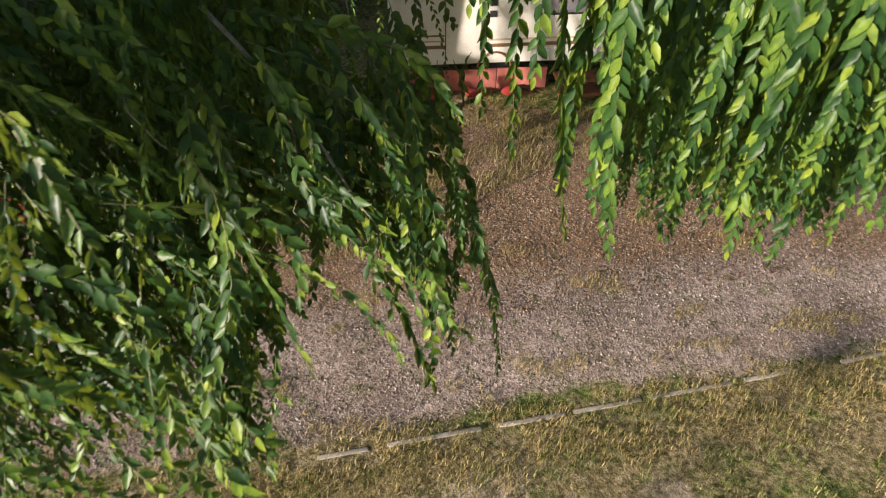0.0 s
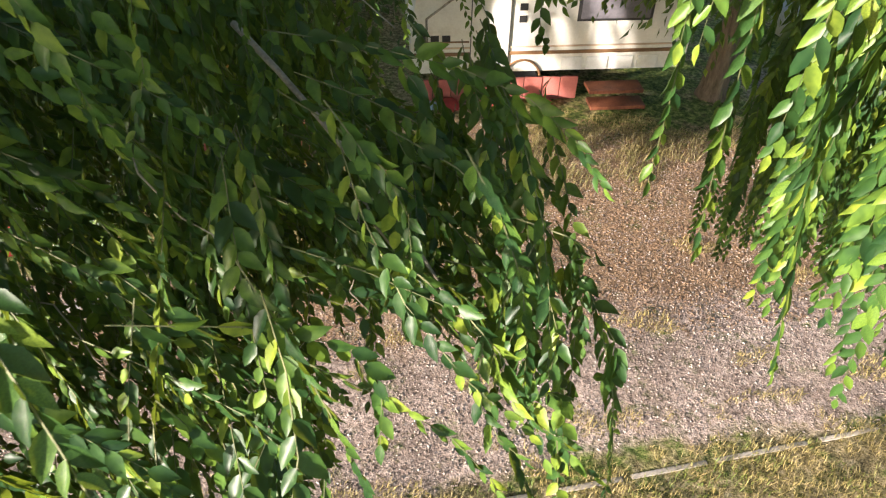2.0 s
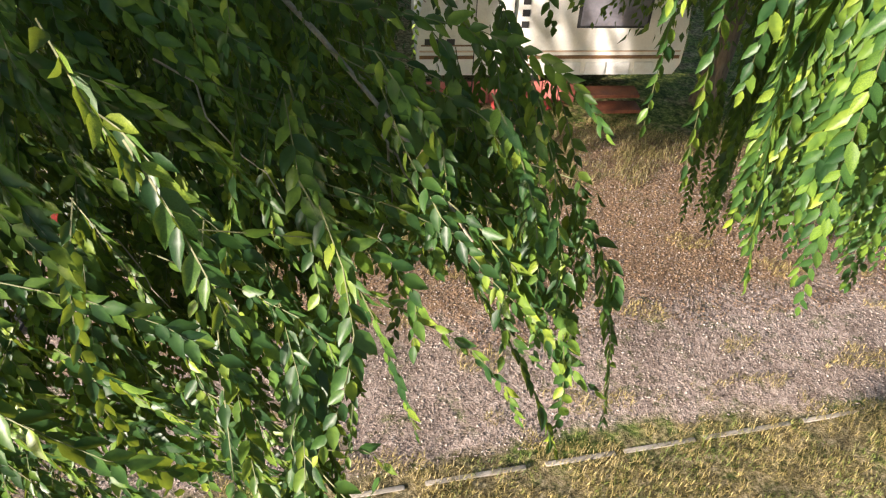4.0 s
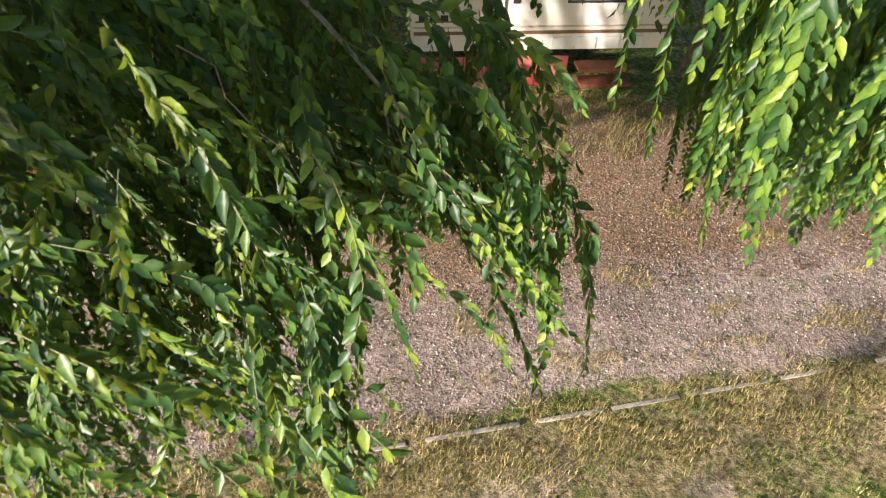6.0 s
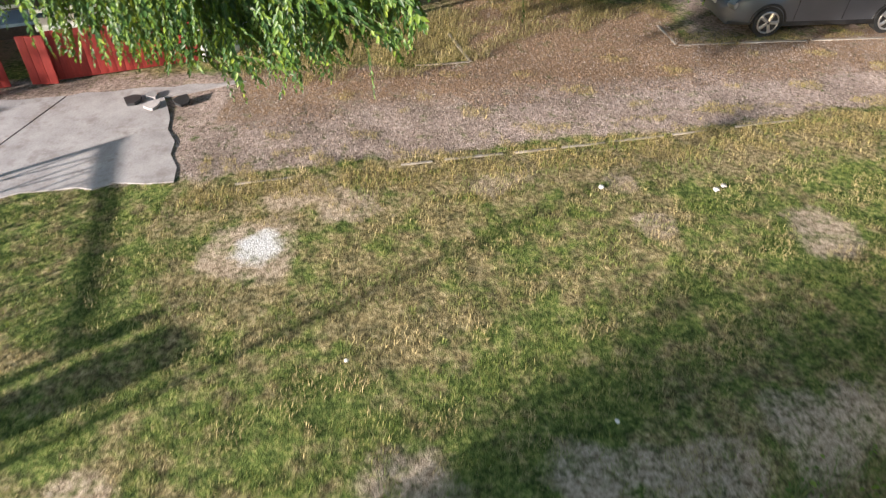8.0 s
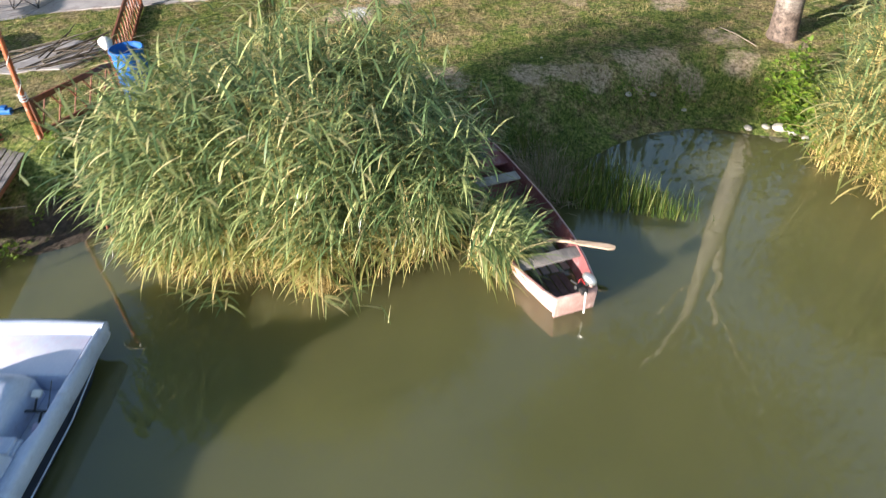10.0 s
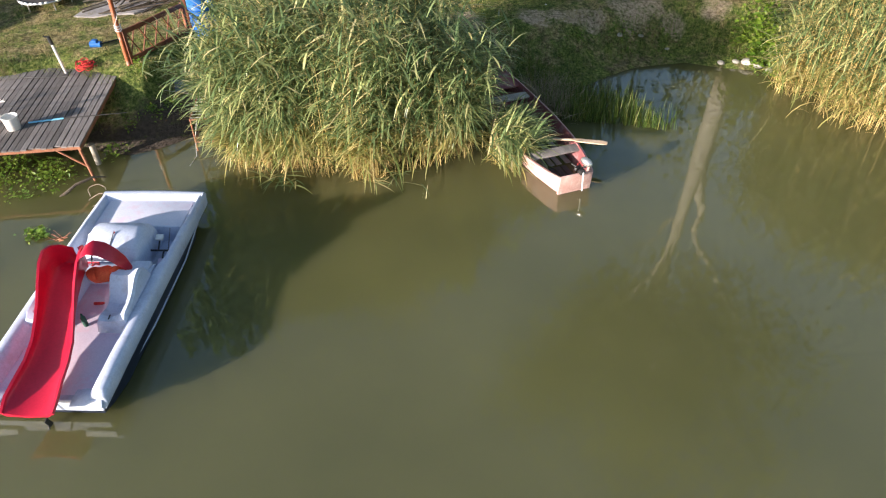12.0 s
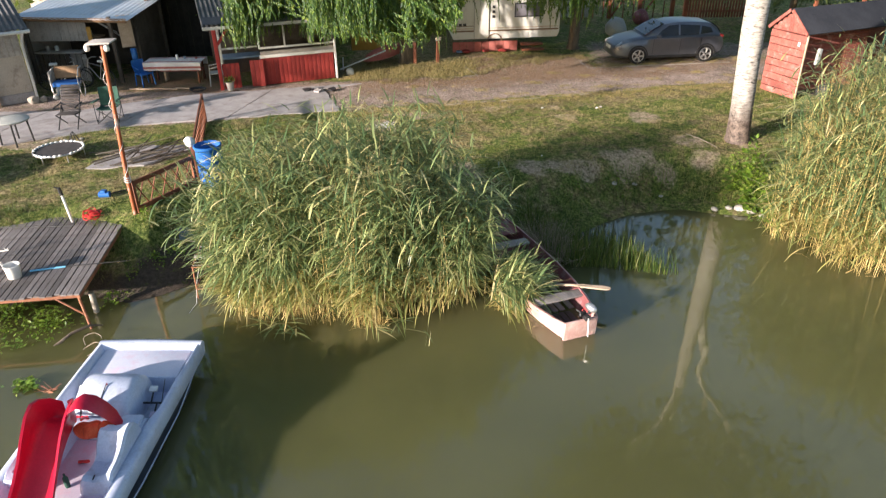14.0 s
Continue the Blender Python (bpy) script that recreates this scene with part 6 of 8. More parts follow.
for x in (-0.06, -2.05, -4.1, -6.2):
    bm = B()
    rod(bm, (x, 0.06, -0.05), (x + 0.12, 0.0, -1.25), 0.028)
    part("leg", bm, MAT["rust"], dock)
    for s in (-1,) if x > -1 else (1,):
        bm = B()
        rod(bm, (x + 0.07, 0.03, -0.5), (x + s * 0.42, 0.05, -0.08), 0.018)
        part("brace", bm, MAT["rust"], dock)
    bm = B()
    rod(bm, (x, 2.6, -0.05), (x, 2.6, -0.7), 0.03)
    part("leg", bm, MAT["rust"], dock)
bm = B()
rod(bm, (-6.98, 10.44, -0.3), (-7.02, 10.5, 0.42), 0.06, 0.055, 12)
solo("concrete_post", bm, MAT["kerb"], "pale concrete post standing by the dock", "post")
bm = B()
tube(bm, [(-7.35, 9.2, -0.1), (-7.0, 9.6, 0.1), (-6.75, 9.8, 0.14), (-6.6, 9.95, 0.05)], [0.035, 0.03, 0.025, 0.012], 7)
solo("branch", bm, MAT["bark"], "dark fallen branch lying in the water", "branch")
for k, (x, y) in enumerate(((-6.55, 9.45), (-6.45, 9.2))):
    bm = B()
    tube(bm, [(x + 0.16 * math.cos(a) * (1 + 0.2 * math.sin(3 * a)), y + 0.12 * math.sin(a), 0.05 + 0.09 * math.sin(a + k)) for a in np.linspace(0.3, 5.2, 14)], 0.007, 5)
    solo("dead_twig", bm, MAT["twig"], "curled dead twig at the water", "twig")

bm = B()
for k in range(14):
    a = k * 2.4
    rod(bm, (0.05 * math.cos(a), 0.05 * math.sin(a), 0.0), (0.16 * math.cos(a * 1.3), 0.14 * math.sin(a * 1.1), 0.05 + 0.01 * (k % 5)), 0.008, 0.003, 5)
solo("dead_tuft", bm, MAT["rust"], "brown dead plant tuft floating on the water", "dead plant", pose(-6.6, 8.12, 0.0))
pail = thing("pail", pose(-8.38, 10.42, 0.78), "white plastic pail standing on the dock", "pail")
bm = B()
lathe(bm, [(0.115, 0), (0.12, 0.01), (0.14, 0.25), (0.15, 0.25), (0.15, 0.27), (0.138, 0.27), (0.135, 0.25), (0.112, 0.02), (0.02, 0.02)], 24)
part("body", bm, MAT["white"], pail)
bm = B()
tube(bm, [(0.15 * math.cos(a), 0.15 * math.sin(a) * 0.98, 0.245 + 0.02 * math.sin(a)) for a in np.linspace(0, math.pi, 12)], 0.005, 6)
part("handle", bm, MAT["alu"], pail)


def rod_pod(x, y, rz, k):
    t = thing("rod_pod", pose(x, y, 0.78, 0, 0, rz), "white fishing rod rest on a tripod", "rod rest", "rod rests on the dock")
    bm = B()
    box(bm, (0.04, 0.05, 0.06), (0, 0, 0.42), bevel=0.008)
    part("head", bm, MAT["black"], t)
    for lx, ly in ((-0.2, -0.16), (0.2, -0.16), (0.0, 0.24)):
        bm = B()
        rod(bm, (0, 0, 0.42), (lx, ly, 0.0), 0.011)
        part("leg", bm, MAT["white"], t)
    bm = B()
    rod(bm, (-0.28, 0, 0.47), (0.28, 0, 0.47), 0.012)
    part("crossbar", bm, MAT["white"], t)
    for dx in (-0.24, 0.24) if k else (-0.24, -0.08, 0.08, 0.24):
        bm = B()
        tube(bm, [(dx - 0.03, 0, 0.53), (dx - 0.015, 0, 0.49), (dx + 0.015, 0, 0.49), (dx + 0.03, 0, 0.53)], 0.007, 6)
        part("rest", bm, MAT["white"], t)


rod_pod(-10.0, 10.55, 5, 1), rod_pod(-8.75, 10.55, 15, 0), rod_pod(-10.6, 12.2, 12, 1)
for a, b in (((-8.2, 10.5, 1.22), (-10.2, 10.1, 1.24)), ((-7.6, 11.6, 1.3), (-10.6, 11.4, 1.26))):
    pole = thing("fishing_rod", pose(0, 0, 0), "dark fishing rod lying on the rests", "fishing rod", "fishing rods")
    bm2 = B()
    rod(bm2, a, b, 0.006, 0.011)
    part("blank", bm2, MAT["black"], pole)
    bm2 = B()
    c = Vector(a).lerp(Vector(b), 0.88)
    rod(bm2, c + Vector((0, -0.02, -0.06)), c + Vector((0, 0.02, -0.06)), 0.03)
    part("reel", bm2, MAT["black"], pole)
lying = thing("fishing_rod", pose(0, 0, 0), "pale blue and black rod lying on the planks", "fishing rod", "fishing rods")
bm = B()
rod(bm, (-8.2, 10.62, 0.8), (-7.6, 10.82, 0.8), 0.018)
part("grip", bm, MAT["blue_light"], lying)
bm = B()
rod(bm, (-7.6, 10.82, 0.8), (-6.45, 11.1, 0.8), 0.012, 0.006)
part("blank", bm, MAT["black"], lying)
stand = thing("umbrella_stand", pose(-10.45, 12.5, 0.78), "thin black pole on a folding tripod foot", "pole stand")
bm = B()
rod(bm, (0, 0, 0.1), (-0.35, 0.2, 1.9), 0.014)
part("pole", bm, MAT["black"], stand)
for a in (0.3, 2.4, 4.5):
    bm = B()
    rod(bm, (-0.03, 0, 0.3), (0.3 * math.cos(a), 0.3 * math.sin(a), 0), 0.01)
    part("leg", bm, MAT["black"], stand)
# orange crate hanging at the dock front
crate = thing("hanging_crate", dock_m @ pose(-3.32, -0.12, -0.5), "open orange plastic crate hanging from the dock edge", "crate")
for sz, at in (((0.42, 0.02, 0.42), (0, -0.16, 0.2)), ((0.42, 0.02, 0.42), (0, 0.16, 0.2)), ((0.02, 0.32, 0.42), (-0.2, 0, 0.2)), ((0.02, 0.32, 0.42), (0.2, 0, 0.2)), ((0.42, 0.32, 0.02), (0, 0, 0.0))):
    bm = B()
    box(bm, sz, at, bevel=0.006)
    part("panel", bm, MAT["orange_plastic"], crate)
bm = B()
for k in range(9):
    rod(bm, (-0.16 + k * 0.04, 0, 0.0), (-0.18 + k * 0.045, -0.03, -0.32), 0.012, 0.006, 5)
part("net", bm, MAT["net"], crate, "dark net hanging below")

# ---- lamp post, fence, barrel ----
lamp = thing("lamp_post", pose(-7.2, 13.02, G), "rusty orange lamp post with a pale board on top", "lamp post")
bm = B()
tube(bm, [(0, 0, -0.5), (0.02, 0, 0.9), (0.1, 0, 2.2), (0.18, 0, 3.62)], [0.05, 0.048, 0.042, 0.038], 10)
part("pole", bm, MAT["orange_paint"], lamp)
bm = B()
box(bm, (0.5, 0.34, 0.03), (0.17, 0, 3.68), (4, -3, 0), 0.006)
part("board", bm, MAT["panel_beige"], lamp)
for dx in (-0.1, 0.3):
    bm = B()
    lathe(bm, [(0.02, 0.08), (0.045, 0.06), (0.055, 0.0), (0.045, -0.04), (0.02, -0.05)], 14, (dx, -0.08, 3.56))
    part("lamp", bm, MAT["white"], lamp, "round white lamp", 80)
bm = B()
tube(bm, [(0.05 * math.cos(a) + 0.02 + 0.0025 * a, 0.05 * math.sin(a), 0.5 + a * 0.085) for a in np.linspace(0, 34, 90)], 0.007, 5)
part("cord", bm, MAT["cloth"], lamp, "pale cord wound round the pole")
for k in range(3):
    bm = B()
    tube(bm, [(0.065 * math.cos(a) + 0.02, 0.065 * math.sin(a), 0.72 + 0.05 * k + 0.01 * math.sin(2 * a)) for a in np.linspace(0, math.tau, 12, endpoint=False)], 0.012, 5, True)
    part("knot", bm, MAT["cloth"], lamp)


def lattice_fence(a, b, h, label):
    """A panel with two rails, end posts and crossed laths."""
    a, b = Vector(a), Vector(b)
    d = b - a
    L = d.length
    m = Matrix.Translation(a) @ Matrix.Rotation(math.atan2(d.y, d.x), 4, "Z")
    t = thing("fence", m, label, "fence", "fence panels")
    for z in (0.12, h):
        bm = B()
        box(bm, (L, 0.045, 0.1), (L / 2, 0, z - 0.04), bevel=0.008)
        part("rail", bm, MAT["brown_wood"], t)
    for x in (0.0, L):
        bm = B()
        box(bm, (0.07, 0.07, h + 0.05), (x, 0, h / 2), bevel=0.008)
        part("post", bm, MAT["brown_wood"], t)
    n = max(4, int(L / 0.32))
    for k in range(n):
        x = (k + 0.5) * L / n
        for s in (1, -1):
            bm = B()
            rod(bm, (x - s * 0.13, 0.014 * s, 0.12), (x + s * 0.13, 0.014 * s, h - 0.06), 0.016, seg=6)
            part("lath", bm, MAT["brown_wood"], t)


lattice_fence((-7.12, 13.05, G - 0.02), (-6.42, 14.62, G), 0.72, "red-brown wooden lattice fence beside the lamp post")
lattice_fence((-6.5, 14.95, G - 0.02), (-7.9, 19.3, G - 0.02), 0.85, "red-brown wooden lattice fence across the lawn")
barrel = thing("barrel", pose(-6.02, 14.72, G - 0.03), "open blue plastic barrel with scuffed sides", "barrel")
bm = B()
lathe(bm, [(0.25, 0), (0.28, 0.03), (0.295, 0.3), (0.31, 0.32), (0.295, 0.34), (0.3, 0.62), (0.315, 0.64), (0.3, 0.66), (0.295, 0.9), (0.315, 0.92), (0.315, 0.96), (0.285, 0.96), (0.275, 0.9), (0.27, 0.1), (0.05, 0.08)], 28)
part("body", bm, MAT["blue"], barrel, smooth=50)
bm = B()
lathe(bm, [(0.3, 0.93), (0.325, 0.94), (0.325, 0.975), (0.3, 0.985)], 28, ring=True)
part("rim", bm, MAT["blue"], barrel)
for a in (-0.4, 2.7):
    bm = B()
    box(bm, (0.05, 0.12, 0.06), (0.32 * math.cos(a), 0.32 * math.sin(a), 0.8), (0, 0, math.degrees(a)), 0.012)
    part("handle", bm, MAT["blue"], barrel)
bm = B()
bmesh.ops.create_icosphere(bm, subdivisions=3, radius=0.13)
for v in bm.verts:
    v.co *= 1 + 0.2 * noise.noise(v.co * 11)
solo("plastic_bag", bm, MAT["cloth"], "white bag tied to the fence post", "bag", pose(-6.55, 15.0, G + 0.92), smooth=80)

# rusty rack at the edge of the reeds
rack = thing("wire_rack", pose(-4.98, 11.5, 0.0, 0, 0, 10), "rusty wire rack standing in the shallows beside the reeds", "rack")
for x, y in ((-0.28, -0.42), (0.3, -0.42), (-0.28, 0.9), (0.3, 0.9)):
    bm = B()
    rod(bm, (x, y, -0.1), (x * 0.95, y, 0.72), 0.016)
    part("leg", bm, MAT["rust"], rack)
for z in (0.2, 0.7):
    for a, b in (((-0.28, -0.42), (0.3, -0.42)), ((-0.28, 0.9), (0.3, 0.9)), ((-0.28, -0.42), (-0.28, 0.9)), ((0.3, -0.42), (0.3, 0.9))):
        bm = B()
        rod(bm, (*a, z), (*b, z), 0.013)
        part("bar", bm, MAT["rust"], rack)
for k in range(10):
    bm = B()
    y = -0.36 + k * 0.13
    rod(bm, (-0.28, y, 0.71), (0.3, y, 0.71), 0.009, seg=6)
    part("wire", bm, MAT["alu"], rack)
bm = B()
box(bm, (0.62, 0.1, 0.02), (0.0, -0.02, 0.73), bevel=0.005)
part("slat", bm, MAT["panel_beige"], rack)
bm = B()
tube(bm, [(-5.15, 11.3, 0.6), (-5.2, 11.1, 0.25), (-5.12, 10.8, 0.02), (-5.16, 10.4, -0.01)], 0.006, 5)
solo("rope", bm, MAT["cloth"], "thin pale rope hanging into the water", "rope")
lidm = pose(-6.15, 12.85, ground_at(-6.15, 12.85) + 0.06, 20, 0, 30)
lid = thing("basin", lidm, "dull blue plastic basin lying on the bank", "basin")
bm = B()
lathe(bm, [(0.2, -0.06), (0.25, -0.05), (0.29, 0.02), (0.3, 0.02), (0.26, -0.03), (0.2, -0.045), (0.02, -0.045)], 24)
part("bowl", bm, MAT["basin"], lid)
bm = B()
rod(bm, (-0.35, 0.05, 0.05), (0.25, -0.3, 0.08), 0.008)
part("stick", bm, MAT["twig"], lid)
pipe = thing("standpipe", pose(-8.55, 12.78, G - 0.02), "white standpipe with a black tap head", "standpipe")
bm = B()
rod(bm, (0.03, 0, -0.4), (-0.06, 0, 0.55), 0.028)
part("pipe", bm, MAT["white"], pipe)
bm = B()
rod(bm, (-0.055, 0, 0.5), (-0.08, 0, 0.68), 0.038), rod(bm, (-0.08, 0, 0.66), (-0.16, -0.03, 0.7), 0.02)
part("tap", bm, MAT["black"], pipe)
hose = thing("hose", pose(-8.15, 12.95, ground_at(-8.15, 12.95) + 0.01), "coil of bright red garden hose on the grass", "hose")
for k in range(12):
    bm = B()
    rr = 0.09 + 0.02 * (k % 5)
    ox, oy = 0.06 * math.sin(k * 2.1), 0.06 * math.cos(k * 1.7)
    tube(bm, [(ox + rr * math.cos(a), oy + rr * math.sin(a) * 0.85, 0.03 + 0.012 * k + 0.03 * math.sin(2 * a + k)) for a in np.linspace(0, math.tau, 20, endpoint=False)], 0.011, 6, True)
    part("coil", bm, MAT["red_hose"], hose)
pump = thing("pump", pose(-8.25, 13.75, G), "small blue pump lying in the grass with its lead", "pump")
bm = B()
rod(bm, (-0.12, 0, 0.07), (0.12, 0.02, 0.07), 0.07, seg=14), box(bm, (0.12, 0.12, 0.06), (0, 0, 0.15), bevel=0.015)
part("body", bm, MAT["blue"], pump)
bm = B()
tube(bm, [(0.1, 0, 0.08), (0.35, 0.4, 0.03), (0.4, 0.9, 0.03), (0.7, 1.5, 0.03)], 0.014, 6)
part("lead", bm, MAT["black"], pump)

# ---- lawn clutter ----
tramp = thing("trampoline", pose(-10.75, 16.3, G), "small round trampoline with a white padded edge", "trampoline")
bm = B()
lathe(bm, [(0.005, 0.2), (0.585, 0.205), (0.585, 0.215), (0.005, 0.21)], 32)
part("mat", bm, MAT["dark_fabric"], tramp, "black jumping mat")
bm = B()
tube(bm, [(0.62 * math.cos(a), 0.62 * math.sin(a), 0.215) for a in np.linspace(0, math.tau, 40, endpoint=False)], 0.02, 8, True)
part("rim", bm, MAT["alu"], tramp, "grey steel rim", 80)
rt = np.random.RandomState(14)
for k in range(30):
    if k in (5, 17, 18, 26):
        continue
    a0 = k * math.tau / 30 + rt.uniform(-0.03, 0.03)
    bm = B()
    rad = rt.uniform(0.028, 0.042)
    tube(bm, [((0.61 + rt.uniform(-0.012, 0.012)) * math.cos(a0 + s), 0.61 * math.sin(a0 + s), 0.222) for s in (0, 0.05, 0.1, 0.145)], [rad * 0.7, rad, rad, rad * 0.6], 8)
    part("pad_piece", bm, MAT["white"], tramp, "torn white edge padding", 80)
for k in range(6):
    a = k * math.tau / 6 + 0.3
    bm = B()
    rod(bm, (0.6 * math.cos(a), 0.6 * math.sin(a), 0.22), (0.6 * math.cos(a), 0.6 * math.sin(a), 0), 0.015)
    part("leg", bm, MAT["alu"], tramp)
bm = B()
slab(bm, [(-9.62, 15.45), (-9.1, 15.42), (-8.75, 15.62), (-8.2, 15.7), (-7.85, 16.2), (-7.4, 16.9), (-7.6, 17.25), (-8.3, 17.1), (-8.7, 17.18), (-9.15, 16.95), (-9.3, 16.5), (-9.55, 16.1)], G - 0.05, G + 0.032)
solo("concrete_pad", bm, MAT["concrete"], "flat pale concrete pad in the lawn", "pad", kind="structure")
r2 = random.Random(5)
for k in range(26):
    bm = B()
    x, y = -8.3 + r2.uniform(-0.7, 0.7), 16.35 + r2.uniform(-0.45, 0.6)
    a = r2.gauss(0.75, 0.35)
    ln = r2.uniform(0.5, 1.1)
    z = G + 0.045 + 0.022 * (k % 5)
    tube(bm, [(x - ln * math.cos(a), y - ln * math.sin(a), z), (x, y, z + 0.03), (x + ln * math.cos(a + 0.1), y + ln * math.sin(a + 0.1), z + r2.uniform(0.0, 0.08))], [0.018, 0.015, 0.007], 6)
    solo("stick", bm, MAT["bark"] if k % 3 else MAT["twig"], "dry stick on the heap", "stick", group="heap of sticks")
pool = thing("paddling_pool", pose(-13.0, 14.35, G), "light blue inflatable paddling pool with toys inside", "paddling pool")
for z in (0.12, 0.3):
    bm = B()
    tube(bm, [(1.05 * math.cos(a), 1.05 * math.sin(a), z) for a in np.linspace(0, math.tau, 36, endpoint=False)], 0.12, 12, True)
    part("ring", bm, MAT["blue_light"], pool, smooth=90)
bm = B()
lathe(bm, [(0.01, 0.03), (1.02, 0.03), (1.02, 0.05), (0.01, 0.05)], 32)
part("floor", bm, MAT["blue_light"], pool)
for x, y, mt, lab in ((-12.85, 14.5, "red_hose", "folded red and white inflatable"), (-12.95, 14.95, "orange_plastic", "soft orange inflatable pool toy")):
    bm = B()
    box(bm, (0.85, 0.4, 0.16), (0, 0, 0.08), (0, 0, 10), 0.06)
    box(bm, (0.8, 0.1, 0.05), (0, -0.1, 0.18), (0, 0, 10), 0.02)
    solo("inflatable_toy", bm, MAT[mt], lab, "toy", pose(x, y, G + 0.05), smooth=80)
for k, (x, y) in enumerate(((-11.9, 13.0), (-11.65, 13.2), (-11.55, 13.65))):
    bm = B()
    bmesh.ops.create_icosphere(bm, subdivisions=2, radius=0.07 + 0.02 * (k == 2))
    solo("ball", bm, MAT["floats"] if k < 2 else MAT["cloth"], "small pale blue ball on the grass", "ball", pose(x, y, G + 0.07), "balls on the lawn", smooth=90)
garden_table = thing("garden_table", pose(-12.55, 17.3, G), "round grey garden table with dark legs", "table")
bm = B()
lathe(bm, [(0.02, 0.66), (0.44, 0.66), (0.46, 0.68), (0.46, 0.7), (0.44, 0.71), (0.02, 0.71)], 28)
part("tabletop", bm, MAT["grey_panel"], garden_table)
for k in range(4):
    a = k * math.tau / 4 + 0.5
    bm = B()
    rod(bm, (0.36 * math.cos(a), 0.36 * math.sin(a), 0.66), (0.4 * math.cos(a), 0.4 * math.sin(a), 0), 0.025)
    part("leg", bm, MAT["black"], garden_table)
bm = B()
for k in range(7):
    a = k * 0.9
    rod(bm, (0.16 * math.cos(a), 0.12 * math.sin(a), 0.03), (0.02 * math.cos(a), 0.02 * math.sin(a), 0.3), 0.012, 0.006, 6)
solo("grill_stand", bm, MAT["black"], "small dark fire tripod on the lawn edge", "fire stand", pose(-11.0, 17.45, G))
for x, y, s in ((-11.3, 17.5, 0.06), (-10.75, 17.4, 0.05), (-11.15, 17.25, 0.05), (-10.9, 17.65, 0.06)):
    bm = B()
    bmesh.ops.create_icosphere(bm, subdivisions=2, radius=s)
    for v in bm.verts:
        v.co.z *= 0.7
        v.co *= 1 + 0.25 * noise.noise(v.co * 20)
    solo("stone", bm, MAT["stone"], "pale stone of a fire ring", "stone", pose(x, y, G + s * 0.4), "fire ring stones", smooth=80)


def lounge_chair(m):
    t = thing("deck_chair", m, "dark slatted folding garden chair", "chair")
    for s in (-1, 1):
        for a, b in (((s * 0.27, -0.35, 0), (s * 0.27, 0.25, 0.62)), ((s * 0.27, 0.3, 0), (s * 0.27, -0.3, 0.42)), ((s * 0.26, 0.12, 0.4), (s * 0.26, 0.5, 1.08)), ((s * 0.27, -0.3, 0.42), (s * 0.27, 0.16, 0.4)), ((s * 0.3, -0.28, 0.62), (s * 0.3, 0.3, 0.64))):
            bm = B()
            rod(bm, a, b, 0.018)
            part("frame_tube", bm, MAT["black"], t)
    for k in range(9):
        u = k / 8
        bm = B()
        box(bm, (0.52, 0.07, 0.022), (0, 0.14 + 0.35 * u, 0.46 + 0.62 * u), (60, 0, 0), 0.006)
        part("back_slat", bm, MAT["dark_fabric"], t)
    for k in range(6):
        bm = B()
        box(bm, (0.5, 0.06, 0.02), (0, -0.28 + 0.078 * k, 0.43 - 0.005 * k), (0, 0, 0), 0.006)
        part("seat_slat", bm, MAT["dark_fabric"], t)


lounge_chair(pose(-11.75, 18.75, G + 0.03, 0, 0, 8))


def camp_chair(m):
    t = thing("camping_chair", m, "dark green folding camping chair", "chair")
    for s in (-1, 1):
        for a, b in (((s * 0.3, -0.28, 0), (-s * 0.26, -0.24, 0.42)), ((s * 0.3, 0.28, 0), (-s * 0.26, 0.26, 0.42)), ((s * 0.3, -0.28, 0), (s * 0.3, 0.3, 0.4)), ((s * 0.3, 0.28, 0.0), (s * 0.28, 0.36, 0.92)), ((s * 0.3, -0.3, 0.6), (s * 0.3, -0.28, 0.0))):
            bm = B()
            rod(bm, a, b, 0.011)
            part("frame_tube", bm, MAT["black"], t)
        bm = B()
        box(bm, (0.09, 0.6, 0.02), (s * 0.32, 0.02, 0.62), (-5, 0, 0), 0.008)
        part("arm_rest", bm, MAT["green_fabric"], t)
    bm = B()
    loft(bm, [[(-0.27, y, z + 0.03), (-0.12, y, z - 0.02), (0.12, y, z - 0.02), (0.27, y, z + 0.03), (0.27, y, z + 0.015), (0.12, y, z - 0.035), (-0.12, y, z - 0.035), (-0.27, y, z + 0.015)] for y, z in ((-0.26, 0.42), (0.0, 0.38), (0.27, 0.38))])
    part("seat", bm, MAT["green_fabric"], t)
    bm = B()
    loft(bm, [[(-0.28, y, z), (-0.1, y + 0.05, z), (0.1, y + 0.05, z), (0.28, y, z), (0.28, y + 0.015, z), (0.1, y + 0.065, z), (-0.1, y + 0.065, z), (-0.28, y + 0.015, z)] for y, z in ((0.27, 0.38), (0.31, 0.65), (0.36, 0.94))])
    part("backrest", bm, MAT["green_fabric"], t)


camp_chair(pose(-10.85, 19.3, G + 0.03, 0, 0, 12))
for x, y, mt in ((3.97, 20.85, "cloth"), (2.28, 20.75, "cloth"), (4.1, 20.95, "panel_beige"), (2.0, 16.6, "cloth"), (-0.9, 17.2, "cloth")):
    bm = B()
    bmesh.ops.create_icosphere(bm, subdivisions=2, radius=0.045 if y > 20 else 0.025)
    for v in bm.verts:
        v.co *= 1 + 0.5 * noise.noise(v.co * 25 + Vector((x, y, 0)))
        v.co.z *= 0.5
    solo("paper_scrap", bm, MAT[mt], "crumpled white paper scrap on the grass", "litter", pose(x, y, ground_at(x, y) + 0.03), "paper scraps", smooth=30)


